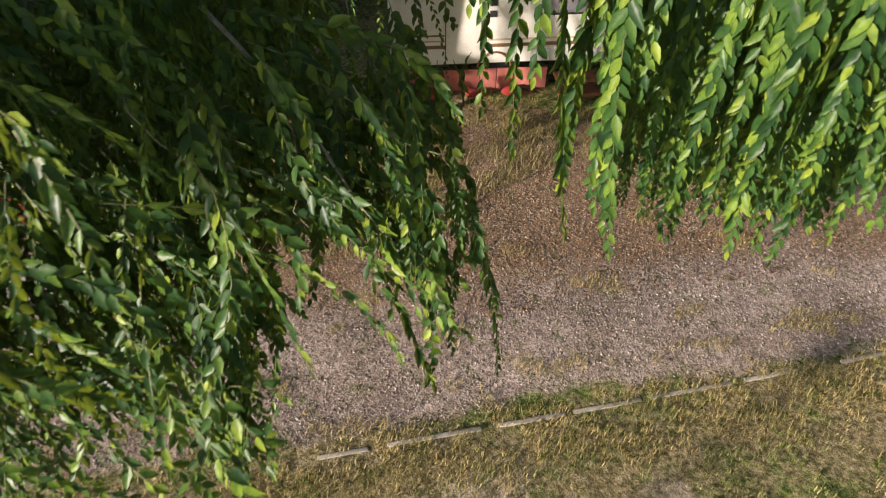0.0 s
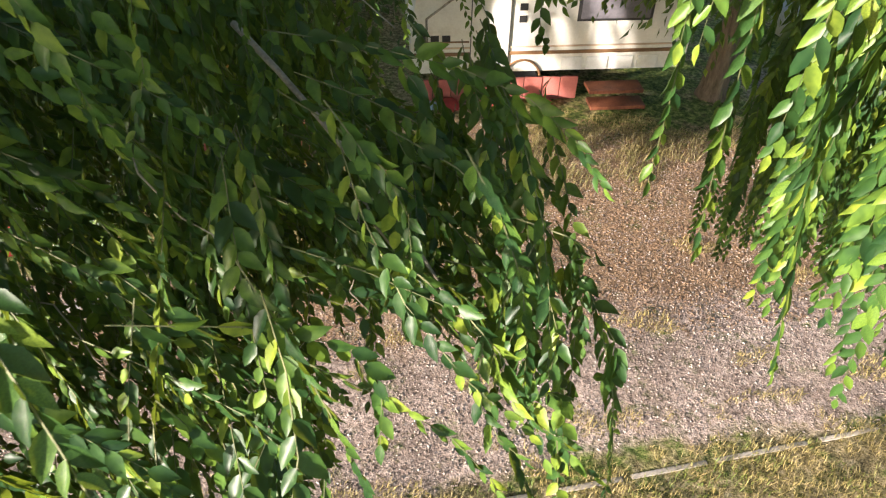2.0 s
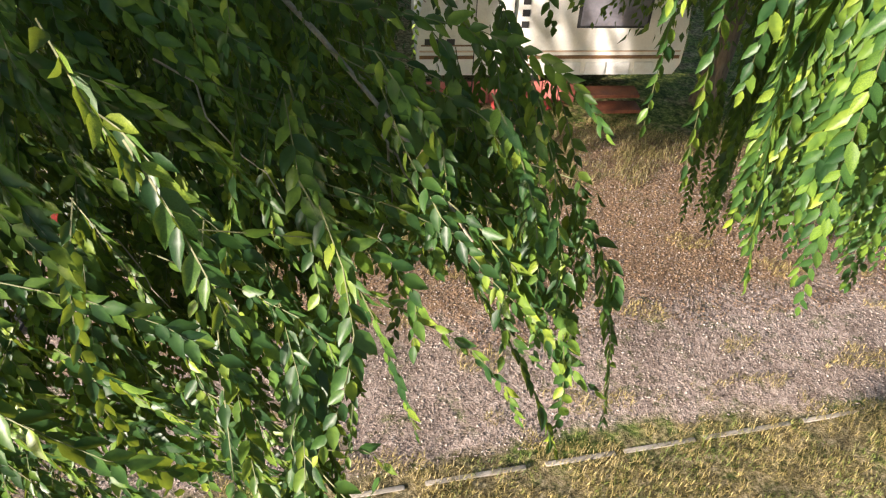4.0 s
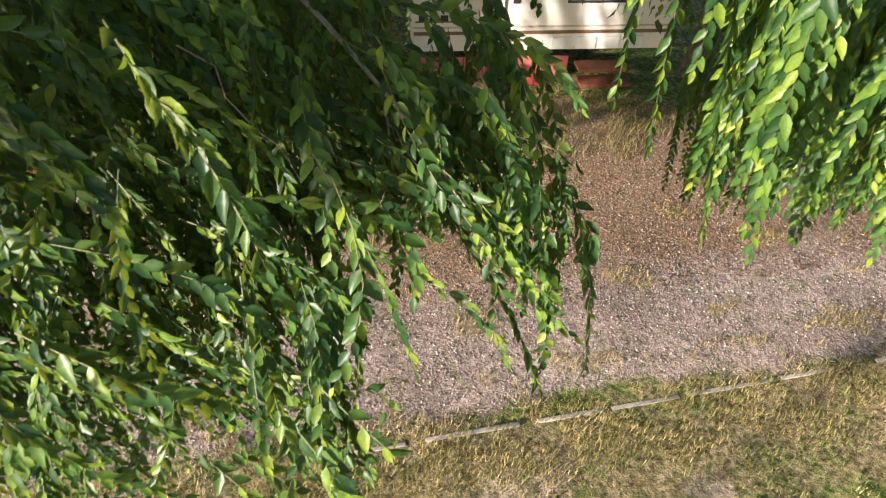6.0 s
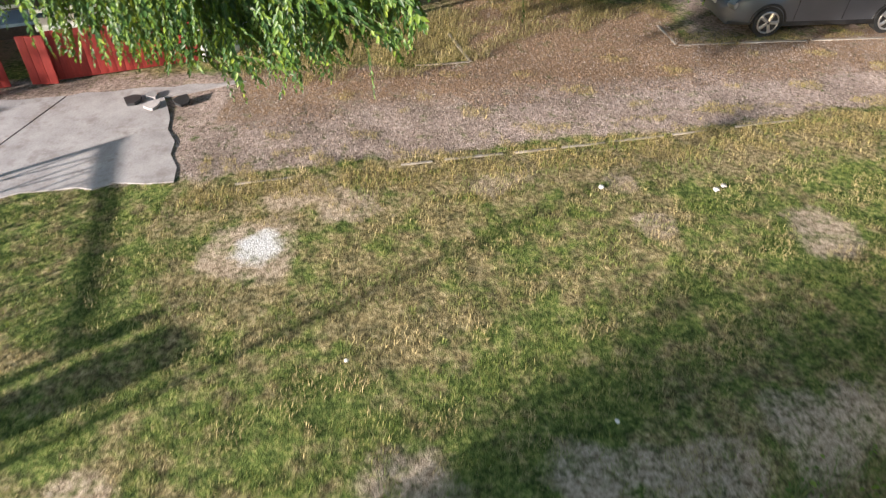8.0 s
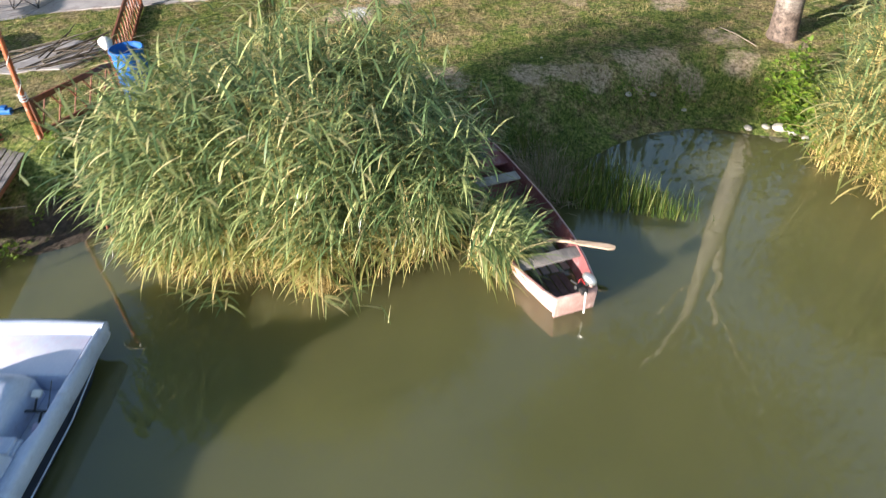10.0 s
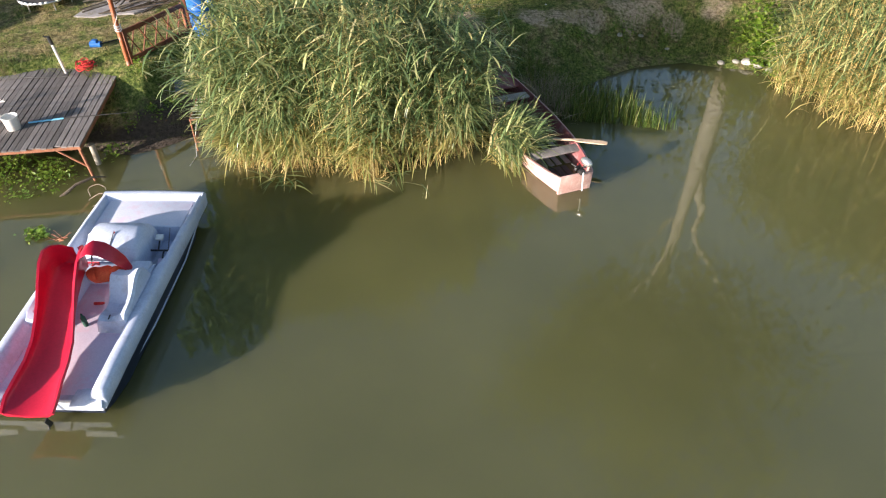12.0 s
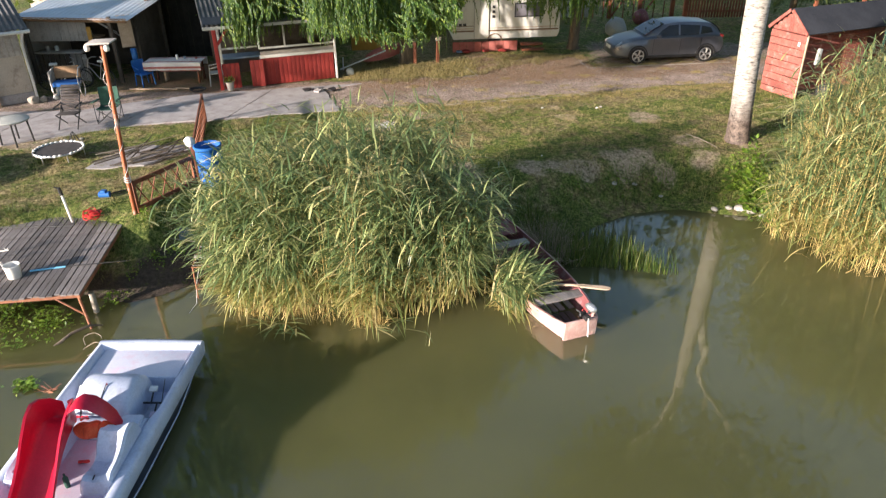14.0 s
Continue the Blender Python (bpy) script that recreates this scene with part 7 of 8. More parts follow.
# ---- buildings across the drive ----
def corrugated(bm, w, d, waves, amp=0.022, th=0.012):
    """A corrugated sheet w wide (x) and d deep (y), with its front edge on y = 0."""
    n = waves * 4
    xs_ = np.linspace(0, w, n + 1)
    top = [(x, amp * math.sin(k * math.pi / 2)) for k, x in enumerate(xs_)]
    sec = top + [(x, z - th) for x, z in reversed(top)]
    loft(bm, [[(x, y, z) for x, z in sec] for y in (0.0, d)])
    return bm


def wall_box(t, name, size, at, mat, label="", bevel=0.01, turn=(0, 0, 0)):
    bm = B()
    box(bm, size, at, turn, bevel)
    return part(name, bm, MAT[mat], t, label)


# small house at the side of the yard
house = thing("house", pose(-14.55, 21.5, G, 0, 0, 42), "small cream plastered house with a corrugated roof", "house")
wall_box(house, "wall", (5.0, 0.25, 2.35), (-2.5, 0.12, 1.17), "plaster")
wall_box(house, "side_wall", (0.25, 4.0, 2.35), (-0.125, 2.25, 1.17), "panel_beige")
wall_box(house, "plinth", (5.02, 0.06, 0.3), (-2.5, -0.02, 0.15), "concrete")
for k in range(14):
    wall_box(house, "cladding_board", (0.17, 0.03, 0.85), (-0.12 - k * 0.18, -0.018, 1.92), "panel_beige", bevel=0.006)
bm = B()
corrugated(bm, 5.6, 3.6, 34)
bmesh.ops.transform(bm, verts=bm.verts[:], matrix=pose(-5.3, -0.45, 2.36, 20, 0, 0))
part("roof", bm, MAT["corrugated"], house)
bm = B()
tube(bm, [(-5.3, -0.48, 2.3), (0.32, -0.48, 2.28)], 0.055, 8)
part("gutter", bm, MAT["white"], house)
bm = B()
tube(bm, [(0.1, -0.46, 2.26), (0.08, -0.2, 2.05), (0.05, -0.08, 1.8), (0.05, -0.08, 0.1), (0.08, -0.22, 0.03)], 0.045, 8)
part("downpipe", bm, MAT["white"], house)
bm = B()
slab(bm, [(-1.9, -0.05), (-1.2, -0.05), (-1.25, -0.04), (-1.9, -0.03)], 1.35, 1.6)
part("sign", bm, MAT["blue"], house, "plain blue painted mark")
wall_box(house, "leaning_board", (0.9, 0.05, 1.1), (-1.5, -0.16, 0.55), "pale_wood", turn=(-9, 0, 0))
for x, y, s in ((-14.2, 21.35, 0.12), (-14.4, 21.15, 0.16), (-13.9, 21.6, 0.11)):
    bm = B()
    bmesh.ops.create_icosphere(bm, subdivisions=2, radius=s)
    for v in bm.verts:
        v.co *= 1 + 0.4 * noise.noise(v.co * 9 + Vector((x, 0, 0)))
    solo("rubble", bm, MAT["kerb"] if s > 0.11 else MAT["cloth"], "pale lump of rubble by the house wall", "rubble", pose(x, y, G + s * 0.5, 0, 0, x * 50), "rubble by the house", smooth=40)

# open shed with a pale metal roof
shed = thing("open_shed", pose(-15.7, 23.7, G, 0, 0, 2), "open timber shed with a pale metal roof", "shed")
bm = B()
corrugated(bm, 4.1, 3.3, 22, 0.012)
bmesh.ops.transform(bm, verts=bm.verts[:], matrix=pose(-0.2, -0.35, 2.33, 5, 1.5, 0))
part("roof", bm, MAT["metal_roof"], shed)
wall_box(shed, "fascia", (4.0, 0.05, 0.14), (1.8, -0.3, 2.24), "brown_trim", turn=(0, 1.5, 0))
for x in (0.05, 3.1):
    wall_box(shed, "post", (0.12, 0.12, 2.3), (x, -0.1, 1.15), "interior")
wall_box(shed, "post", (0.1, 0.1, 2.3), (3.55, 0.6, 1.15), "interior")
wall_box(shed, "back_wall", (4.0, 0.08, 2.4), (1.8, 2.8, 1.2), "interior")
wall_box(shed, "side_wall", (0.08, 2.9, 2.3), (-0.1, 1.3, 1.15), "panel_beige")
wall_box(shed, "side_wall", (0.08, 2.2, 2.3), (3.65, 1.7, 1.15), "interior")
for k in range(13):
    wall_box(shed, "panel_strip", (0.155, 0.03, 0.72), (0.15 + k * 0.162, 0.02 + 0.006 * (k % 2), 1.83), "panel_beige", bevel=0.006)
wall_box(shed, "counter", (1.7, 0.5, 0.05), (0.95, 0.2, 1.06), "panel_beige")
wall_box(shed, "shelf", (2.0, 0.4, 0.04), (1.1, 1.2, 1.4), "pale_wood")
for k in range(9):
    wall_box(shed, "front_board", (0.17, 0.03, 0.98), (0.2 + k * 0.2, 0.12, 0.5), "grey_board" if k > 5 else "interior", bevel=0.006, turn=(random.uniform(-3, 3), 0, random.uniform(-2, 2)))
wall_box(shed, "yellow_board", (0.16, 0.03, 0.5), (2.25, 0.0, 1.7), "yellow_wall")
wall_box(shed, "plywood", (0.45, 0.03, 1.1), (3.45, 0.25, 1.75), "pale_wood", turn=(0, 0, 30))
for a, b in (((2.6, -0.2, 2.25), (3.1, 0.3, 1.7)), ((2.65, -0.2, 2.2), (3.3, 0.3, 1.5))):
    bm = B()
    rod(bm, a, b, 0.015)
    part("stay", bm, MAT["cloth"], shed)
for k, (x, y, z, mt) in enumerate(((0.5, 0.2, 1.08, "alu"), (0.8, 0.25, 1.08, "white"), (0.9, 1.2, 1.42, "white"), (1.3, 1.2, 1.42, "floats"), (1.65, 1.2, 1.42, "alu"))):
    bm = B()
    lathe(bm, [(0.06, 0), (0.075, 0.02), (0.07, 0.16), (0.05, 0.18)], 12)
    solo("jar", bm, MAT[mt], "pale jar standing on a shed shelf", "jar", pose(-15.7, 23.7, G, 0, 0, 2) @ pose(x, y, z), "jars in the shed")
bm = B()
box(bm, (0.2, 0.14, 0.45), (0, 0, 0), bevel=0.06)
solo("blue_bag", bm, MAT["blue"], "bright blue bag hanging on the shed post", "bag", pose(-12.1, 24.0, G + 0.95), smooth=80)
bm = B()
lathe(bm, [(0.1, 0), (0.14, 0.05), (0.13, 0.22), (0.05, 0.3)], 12)
solo("sack", bm, MAT["cloth"], "small white sack on the ground", "sack", pose(-13.95, 22.0, G + 0.03), smooth=80)


def bicycle(m, label):
    t = thing("bicycle", m, label, "bicycle", "bicycles by the shed")
    for x in (-0.52, 0.52):
        bm = B()
        tube(bm, [(x + 0.31 * math.cos(a), 0, 0.33 + 0.31 * math.sin(a)) for a in np.linspace(0, math.tau, 28, endpoint=False)], 0.019, 7, True)
        w = part("wheel", bm, MAT["rubber"], t, "thin black tyre", 80)
        for k in range(8):
            a = k * math.pi / 8
            bm = B()
            rod(bm, (x + 0.3 * math.cos(a), 0, 0.33 + 0.3 * math.sin(a)), (x - 0.3 * math.cos(a), 0, 0.33 - 0.3 * math.sin(a)), 0.003, seg=5)
            part("spoke", bm, MAT["alu"], w)
    for a, b in (((-0.52, 0, 0.33), (-0.12, 0, 0.3)), ((-0.52, 0, 0.33), (-0.2, 0, 0.75)), ((-0.12, 0, 0.3), (-0.24, 0, 0.88)), ((-0.12, 0, 0.3), (0.38, 0, 0.72)), ((-0.2, 0, 0.75), (0.36, 0, 0.82)), ((0.52, 0, 0.33), (0.36, 0, 0.95))):
        bm = B()
        rod(bm, a, b, 0.016)
        part("frame_tube", bm, MAT["alu"], t)
    bm = B()
    tube(bm, [(0.28, -0.28, 1.02), (0.38, -0.14, 1.0), (0.36, 0, 0.95), (0.38, 0.14, 1.0), (0.28, 0.28, 1.02)], 0.013, 7)
    part("handlebar", bm, MAT["alu"], t)
    bm = B()
    box(bm, (0.26, 0.16, 0.07), (-0.26, 0, 0.92), bevel=0.03)
    part("saddle", bm, MAT["white"], t, "pale saddle")


bicycle(pose(-13.1, 22.95, G + 0.03, 8, 0, 160), "old bicycle leaning by the shed")
bicycle(pose(-14.1, 22.75, G + 0.03, 6, 0, 25), "old bicycle with a white saddle by the shed")
wagon = thing("seat_cart", pose(-13.45, 21.75, G + 0.03, 0, 0, 15), "cushioned cart seat with an orange and blue cushion", "cart")
for s in (-0.42, 0.42):
    bm = B()
    tube(bm, [(s, 0.28 * math.cos(a), 0.28 + 0.26 * math.sin(a)) for a in np.linspace(0, math.tau, 22, endpoint=False)], 0.016, 6, True)
    part("wheel", bm, MAT["alu"], wagon)
    bm = B()
    tube(bm, [(s, -0.35, 0.3), (s, -0.3, 0.7), (s, 0.05, 0.95), (s, 0.35, 0.95)], 0.02, 7)
    part("arm", bm, MAT["cloth"], wagon)
wall_box(wagon, "backrest", (0.8, 0.1, 0.4), (0, 0.25, 0.8), "tan", "faded tan cushion", 0.04, (-15, 0, 0))
wall_box(wagon, "seat", (0.8, 0.45, 0.14), (0, -0.05, 0.5), "blue", "blue cushion", 0.04)
wall_box(wagon, "end_panel", (0.06, 0.5, 0.45), (-0.44, 0.0, 0.7), "panel_beige", "", 0.02)

# table under the trees
dining = thing("outdoor_table", pose(-10.62, 23.95, G, 0, 0, 4), "long outdoor table on wooden legs", "table")
wall_box(dining, "tabletop", (1.95, 0.8, 0.04), (0, 0, 0.74), "pale_wood")
for x in (-0.85, 0.85):
    for y in (-0.3, 0.3):
        wall_box(dining, "leg", (0.06, 0.06, 0.72), (x, y, 0.36), "brown_wood")
cloth = thing("tablecloth", pose(-10.62, 23.95, G, 0, 0, 4), "white tablecloth with dull red stripes over the table", "tablecloth")
bm = B()
secs = []
for y, z in ((-0.44, 0.5), (-0.435, 0.6), (-0.43, 0.74), (-0.41, 0.768), (0.0, 0.77), (0.41, 0.768), (0.43, 0.74), (0.44, 0.52)):
    secs.append([(x, y - (0.02 * math.sin(x * 14) if z < 0.7 else 0), z) for x in np.linspace(-1.02, 1.02, 24)])
loft(bm, secs, closed=False)
part("cloth", bm, MAT["cloth"], cloth)
for y in (-0.32, 0.28):
    wall_box(cloth, "stripe", (2.03, 0.07, 0.004), (0, y, 0.776), "cloth_red", bevel=0)
wall_box(cloth, "stripe", (2.03, 0.004, 0.07), (0, -0.462, 0.6), "cloth_red", bevel=0)
bench = thing("bench", pose(-10.5, 24.1, G, 0, 0, 4), "low bench with a dull red cover under the table", "bench")
wall_box(bench, "seat", (1.5, 0.35, 0.08), (0, 0, 0.4), "cloth_red")
for x in (-0.6, 0.6):
    wall_box(bench, "leg", (0.06, 0.3, 0.36), (x, 0, 0.18), "pale_wood")
for k, (x, y, mt, h) in enumerate(((-10.55, 24.0, "white", 0.18), (-10.3, 24.05, "floats", 0.1), (-10.05, 23.9, "white", 0.08), (-9.9, 24.1, "cloth_red", 0.07))):
    bm = B()
    lathe(bm, [(0.03, 0), (0.045, 0.01), (0.045, h * 0.8), (0.02, h)], 12)
    solo("cup", bm, MAT[mt], "small cup standing on the tablecloth", "cup", pose(x, y, G + 0.772), "cups on the table")


def plastic_chair(m, mat, label):
    t = thing("plastic_chair", m, label, "chair", "plastic chairs at the table")
    wall_box(t, "seat", (0.46, 0.46, 0.035), (0, 0, 0.42), mat, "", 0.014)
    bm = B()
    loft(bm, [[(-w, y, z), (0, y + 0.05, z), (w, y, z), (w, y + 0.02, z), (0, y + 0.07, z), (-w, y + 0.02, z)] for y, z, w in ((0.2, 0.43, 0.2), (0.25, 0.65, 0.24), (0.3, 0.86, 0.22))])
    part("backrest", bm, MAT[mat], t, smooth=60)
    for s in (-1, 1):
        for y in (-0.2, 0.2):
            bm = B()
            rod(bm, (s * 0.24, y * 1.15, 0), (s * 0.21, y, 0.42), 0.02, 0.026)
            part("leg", bm, MAT[mat], t)
        bm = B()
        tube(bm, [(s * 0.23, -0.2, 0.42), (s * 0.26, -0.2, 0.62), (s * 0.26, 0.0, 0.65), (s * 0.24, 0.27, 0.7)], 0.018, 7)
        part("arm", bm, MAT[mat], t)


plastic_chair(pose(-11.6, 23.4, G, 0, 0, 55), "blue", "blue plastic garden chair beside the table")
plastic_chair(pose(-9.05, 23.55, G, 0, 0, -70), "grey_panel", "pale grey plastic garden chair beside the table")
bm = B()
for k in range(4):
    tube(bm, [((0.22 + 0.02 * k) * math.cos(a), (0.2 + 0.02 * k) * math.sin(a), 0.02 + 0.015 * k) for a in np.linspace(0, math.tau, 18, endpoint=False)], 0.016, 6, True)
solo("cable_coil", bm, MAT["black"], "black cable coil lying at the drive edge", "cable", pose(-9.4, 22.6, G + 0.03))
bm = B()
rod(bm, (-11.9, 22.75, G + 0.04), (-10.2, 22.75, G + 0.04), 0.03, 0.025)
rod(bm, (-10.3, 22.9, G + 0.04), (-9.6, 22.8, G + 0.04), 0.02, 0.02)
solo("pole", bm, MAT["pale_wood"], "pale wooden pole lying along the drive", "pole")

# red porch
porch = thing("porch", pose(-8.6, 22.8, G, 0, 0, 24), "red boarded porch with a corrugated roof", "porch")
wall_box(porch, "post", (0.12, 0.12, 2.1), (0.0, 0, 1.05), "red_post")
wall_box(porch, "brace", (0.09, 0.05, 0.75), (0.24, 0.02, 1.75), "red_post", turn=(0, 38, 0))
wall_box(porch, "post", (0.08, 0.08, 1.75), (0.14, 0.3, 1.1), "white")
for k in range(4):
    wall_box(porch, "panel_board", (0.14, 0.035, 0.85), (0.16 + k * 0.145, 0.0, 0.45), "red_plank", bevel=0.006)
door = thing("porch_door", pose(-8.6, 22.8, G, 0, 0, 24) @ pose(1.02, -0.05, 0, 0, 0, -14), "low red boarded door standing ajar", "door")
for k in range(3):
    wall_box(door, "door_board", (0.15, 0.035, 0.9), (0.08 + k * 0.155, 0, 0.48), "red_plank", bevel=0.006)
wall_box(door, "ledge", (0.46, 0.02, 0.08), (0.23, 0.03, 0.75), "red_post")
for k in range(17):
    wall_box(porch, "wall_board", (0.147, 0.035, 0.93), (1.5 + k * 0.149, 0.002 * (k % 3), 0.49), "red_plank", bevel=0.002)
wall_box(porch, "sill", (2.65, 0.09, 0.1), (2.72, 0.0, 1.0), "white")
wall_box(porch, "sill_band", (2.6, 0.04, 0.12), (2.72, 0.03, 1.11), "terracotta", "grey boarding above the wall")
wall_box(porch, "rail", (2.65, 0.05, 0.06), (2.72, 0.0, 1.29), "white")
wall_box(porch, "corner_post", (0.07, 0.07, 1.4), (4.04, -0.03, 0.7), "white")
wall_box(porch, "rail", (1.25, 0.05, 0.06), (0.75, 0.35, 1.3), "white")
for x in (1.42, 2.3, 3.2):
    wall_box(porch, "mullion", (0.06, 0.06, 0.95), (x, 0.02, 1.75), "white")
wall_box(porch, "counter", (1.3, 0.7, 0.06), (0.85, 0.75, 0.95), "floats", "blue-grey counter top")
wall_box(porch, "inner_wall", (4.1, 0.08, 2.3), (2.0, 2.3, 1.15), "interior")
wall_box(porch, "inner_panel", (2.9, 0.05, 0.85), (2.6, 0.9, 1.75), "interior", "dark brown panel behind the rail")
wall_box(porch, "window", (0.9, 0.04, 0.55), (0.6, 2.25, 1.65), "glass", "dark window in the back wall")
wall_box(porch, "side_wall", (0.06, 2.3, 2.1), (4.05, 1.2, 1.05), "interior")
bm = B()
corrugated(bm, 4.7, 2.9, 30)
bmesh.ops.transform(bm, verts=bm.verts[:], matrix=pose(-0.35, -0.3, 2.17, 10, 0, 0))
part("roof", bm, MAT["corrugated"], porch)
wall_box(porch, "eave_board", (4.7, 0.04, 0.1), (2.0, -0.29, 2.12), "grey_panel")
bm = B()
nx_, ny_ = 10, 6
grid = [[bm.verts.new((-0.3 + 0.13 * i, -0.25 + 0.14 * j, 2.24 + 0.026 * j + 0.02 * noise.noise(Vector((i * 0.6, j * 0.6, 0))))) for j in range(ny_)] for i in range(nx_)]
for i in range(nx_ - 1):
    for j in range(ny_ - 1):
        bm.faces.new((grid[i][j], grid[i + 1][j], grid[i + 1][j + 1], grid[i][j + 1]))
part("tarpaulin", bm, MAT["tarp"], porch, "crumpled dark sheet on the roof corner", 80)
pot = thing("flower_pot", pose(-8.25, 22.65, G + 0.03), "grey flower pot with a green plant by the porch", "flower pot")
bm = B()
lathe(bm, [(0.1, 0), (0.105, 0.02), (0.14, 0.28), (0.15, 0.3), (0.13, 0.3), (0.12, 0.26), (0.02, 0.26)], 18)
part("pot", bm, MAT["terracotta"], pot)
rr = np.random.RandomState(3)
n = 60
sub_mesh("plant", [leaves(np.stack([rr.normal(0, 0.08, n), rr.normal(0, 0.08, n), rr.uniform(0.28, 0.45, n)], -1), rr.normal(0, 1, (n, 3)), np.stack([rr.normal(0, 0.4, n), rr.normal(0, 0.4, n), np.ones(n)], -1), rr.uniform(0.06, 0.12, n), 1.4)], MAT["weed_leaf"], pot, "green potted plant", "stuff")
for k, (x, y, s) in enumerate(((-5.6, 22.7, 0.16), (-5.2, 22.55, 0.13), (-4.75, 22.75, 0.15), (-5.35, 22.9, 0.1))):
    bm = B()
    slab(bm, [(s * math.cos(a) * (1 + 0.3 * math.sin(3 * a + k)), s * math.sin(a)) for a in np.linspace(0, math.tau, 7, endpoint=False)], 0, 0.05)
    solo("concrete_chunk", bm, MAT["concrete"] if k % 2 else MAT["black"], "broken lump of concrete on the drive", "rubble", pose(x, y, G + 0.03, 4, -6, 40 * k), "broken concrete")

# yellow board, trestle and covered red canoe beside the porch
bm = B()
box(bm, (1.7, 0.06, 0.8), (0, 0, 0), (8, 0, 0), 0.01)
solo("yellow_board", bm, MAT["yellow_wall"], "faded orange-yellow board leaning behind the canoe", "board", pose(-4.0, 27.4, G + 0.75, 0, 0, 8))
bm = B()
loft(bm, [[(x, w * math.cos(a), h * max(math.sin(a), -0.25)) for a in np.linspace(-0.3, math.pi + 0.3, 9)] for x, w, h in ((-1.0, 0.03, 0.06), (-0.8, 0.18, 0.2), (-0.4, 0.3, 0.3), (0.1, 0.33, 0.33), (0.6, 0.27, 0.28), (0.95, 0.12, 0.16), (1.1, 0.02, 0.05))])
solo("canoe", bm, MAT["cloth_red"], "upturned dull red canoe on the grass", "canoe", pose(-3.45, 26.95, G + 0.3, 0, -8, 40), smooth=70)
bm = B()
rod(bm, (-4.95, 25.3, G + 0.1), (-3.4, 26.6, G + 0.5), 0.03), rod(bm, (-4.9, 25.6, G), (-4.9, 25.7, G + 0.45), 0.025)
solo("white_pole", bm, MAT["white"], "white pole propped beside the porch", "pole")
bm = B()
bmesh.ops.create_icosphere(bm, subdivisions=2, radius=0.16)
for v in bm.verts:
    v.co *= 1 + 0.35 * noise.noise(v.co * 8)
solo("bag", bm, MAT["cloth"], "crumpled grey-white bag on the grass", "bag", pose(-4.5, 24.9, G + 0.1), smooth=60)
post = thing("carved_post", pose(-2.26, 26.6, G), "short weathered brown post with a pale cap under the tree", "post")
wall_box(post, "shaft", (0.13, 0.12, 0.85), (0, 0, 0.42), "brown_wood", "", 0.03)
wall_box(post, "cap", (0.22, 0.14, 0.16), (0, 0, 0.9), "kerb", "", 0.05)
copy_thing(post, pose(-1.4, 26.8, G, 0, 3, 20))

# ---- caravan ----
cav = thing("caravan", pose(-0.95, 28.55, G, 0, 0, 9), "cream caravan with a brown band, half hidden by the tree", "caravan")
L, Wd = 4.5, 2.05
prof = [(0.1, 0.5), (0.0, 0.75), (0.02, 1.3), (0.16, 2.0), (0.4, 2.38), (0.8, 2.5), (L - 0.8, 2.5), (L - 0.35, 2.38), (L - 0.1, 1.9), (L, 1.2), (L, 0.7), (L - 0.1, 0.5)]
bm = B()
loft(bm, [[(x, y, z) for x, z in prof] for y in (0.0, Wd)])
part("body", bm, MAT["caravan"], cav, smooth=35)
wall_box(cav, "band", (L - 0.1, 0.02, 0.06), (L / 2, -0.012, 0.82), "brown_trim")
wall_box(cav, "band", (L - 0.5, 0.02, 0.05), (L / 2, -0.012, 2.1), "brown_trim")
wall_box(cav, "band", (L - 0.1, 0.015, 0.03), (L / 2, -0.009, 0.92), "pale_wood")
win = wall_box(cav, "window", (1.2, 0.03, 0.56), (3.2, -0.016, 1.6), "black", "rounded grey window", 0.012)
# pane painted the grey of what it reflects
wall_box(win, "pane", (1.1, 0.02, 0.47), (3.2, -0.036, 1.6), "grey_glass", "pane with its grey reflection in the colour", 0.008)
cdoor = wall_box(cav, "door", (0.6, 0.025, 1.65), (1.25, -0.014, 1.35), "caravan", "cream door", 0.01)
for x in (0.945, 1.555):
    wall_box(cdoor, "seam", (0.014, 0.01, 1.65), (x, -0.026, 1.35), "black", bevel=0)
wall_box(cav, "stripe", (0.85, 0.012, 0.025), (0.5, -0.008, 1.02), "brown_trim")
for k in range(4):
    wall_box(cav, "vent", (0.34, 0.02, 0.22), (2.6 + k * 0.42, -0.012, 0.62), "white", "white service hatch", 0.02)
for k in range(9):
    wall_box(cav, "skirt_board", (0.29, 0.03, 0.42), (0.2 + k * 0.3, -0.03, 0.2), "cloth_red", "", 0.008, (4, 0, random.uniform(-4, 4)))
wall_box(cav, "steps", (0.9, 0.35, 0.06), (3.3, -0.25, 0.3), "brown_wood", "", 0.01)
wall_box(cav, "steps", (0.9, 0.35, 0.06), (3.3, -0.45, 0.12), "brown_wood", "", 0.01)
bm = B()
tube(bm, [(1.8 + 0.3 * math.cos(a), -0.02, 0.4 + 0.3 * math.sin(a)) for a in np.linspace(0.1, 3.04, 12)], 0.02, 6)
part("wheel_arch", bm, MAT["brown_trim"], cav)
bm = B()
rod(bm, (1.8, 0.05, 0.3), (1.8, 0.22, 0.3), 0.29, seg=24)
part("wheel", bm, MAT["rubber"], cav)


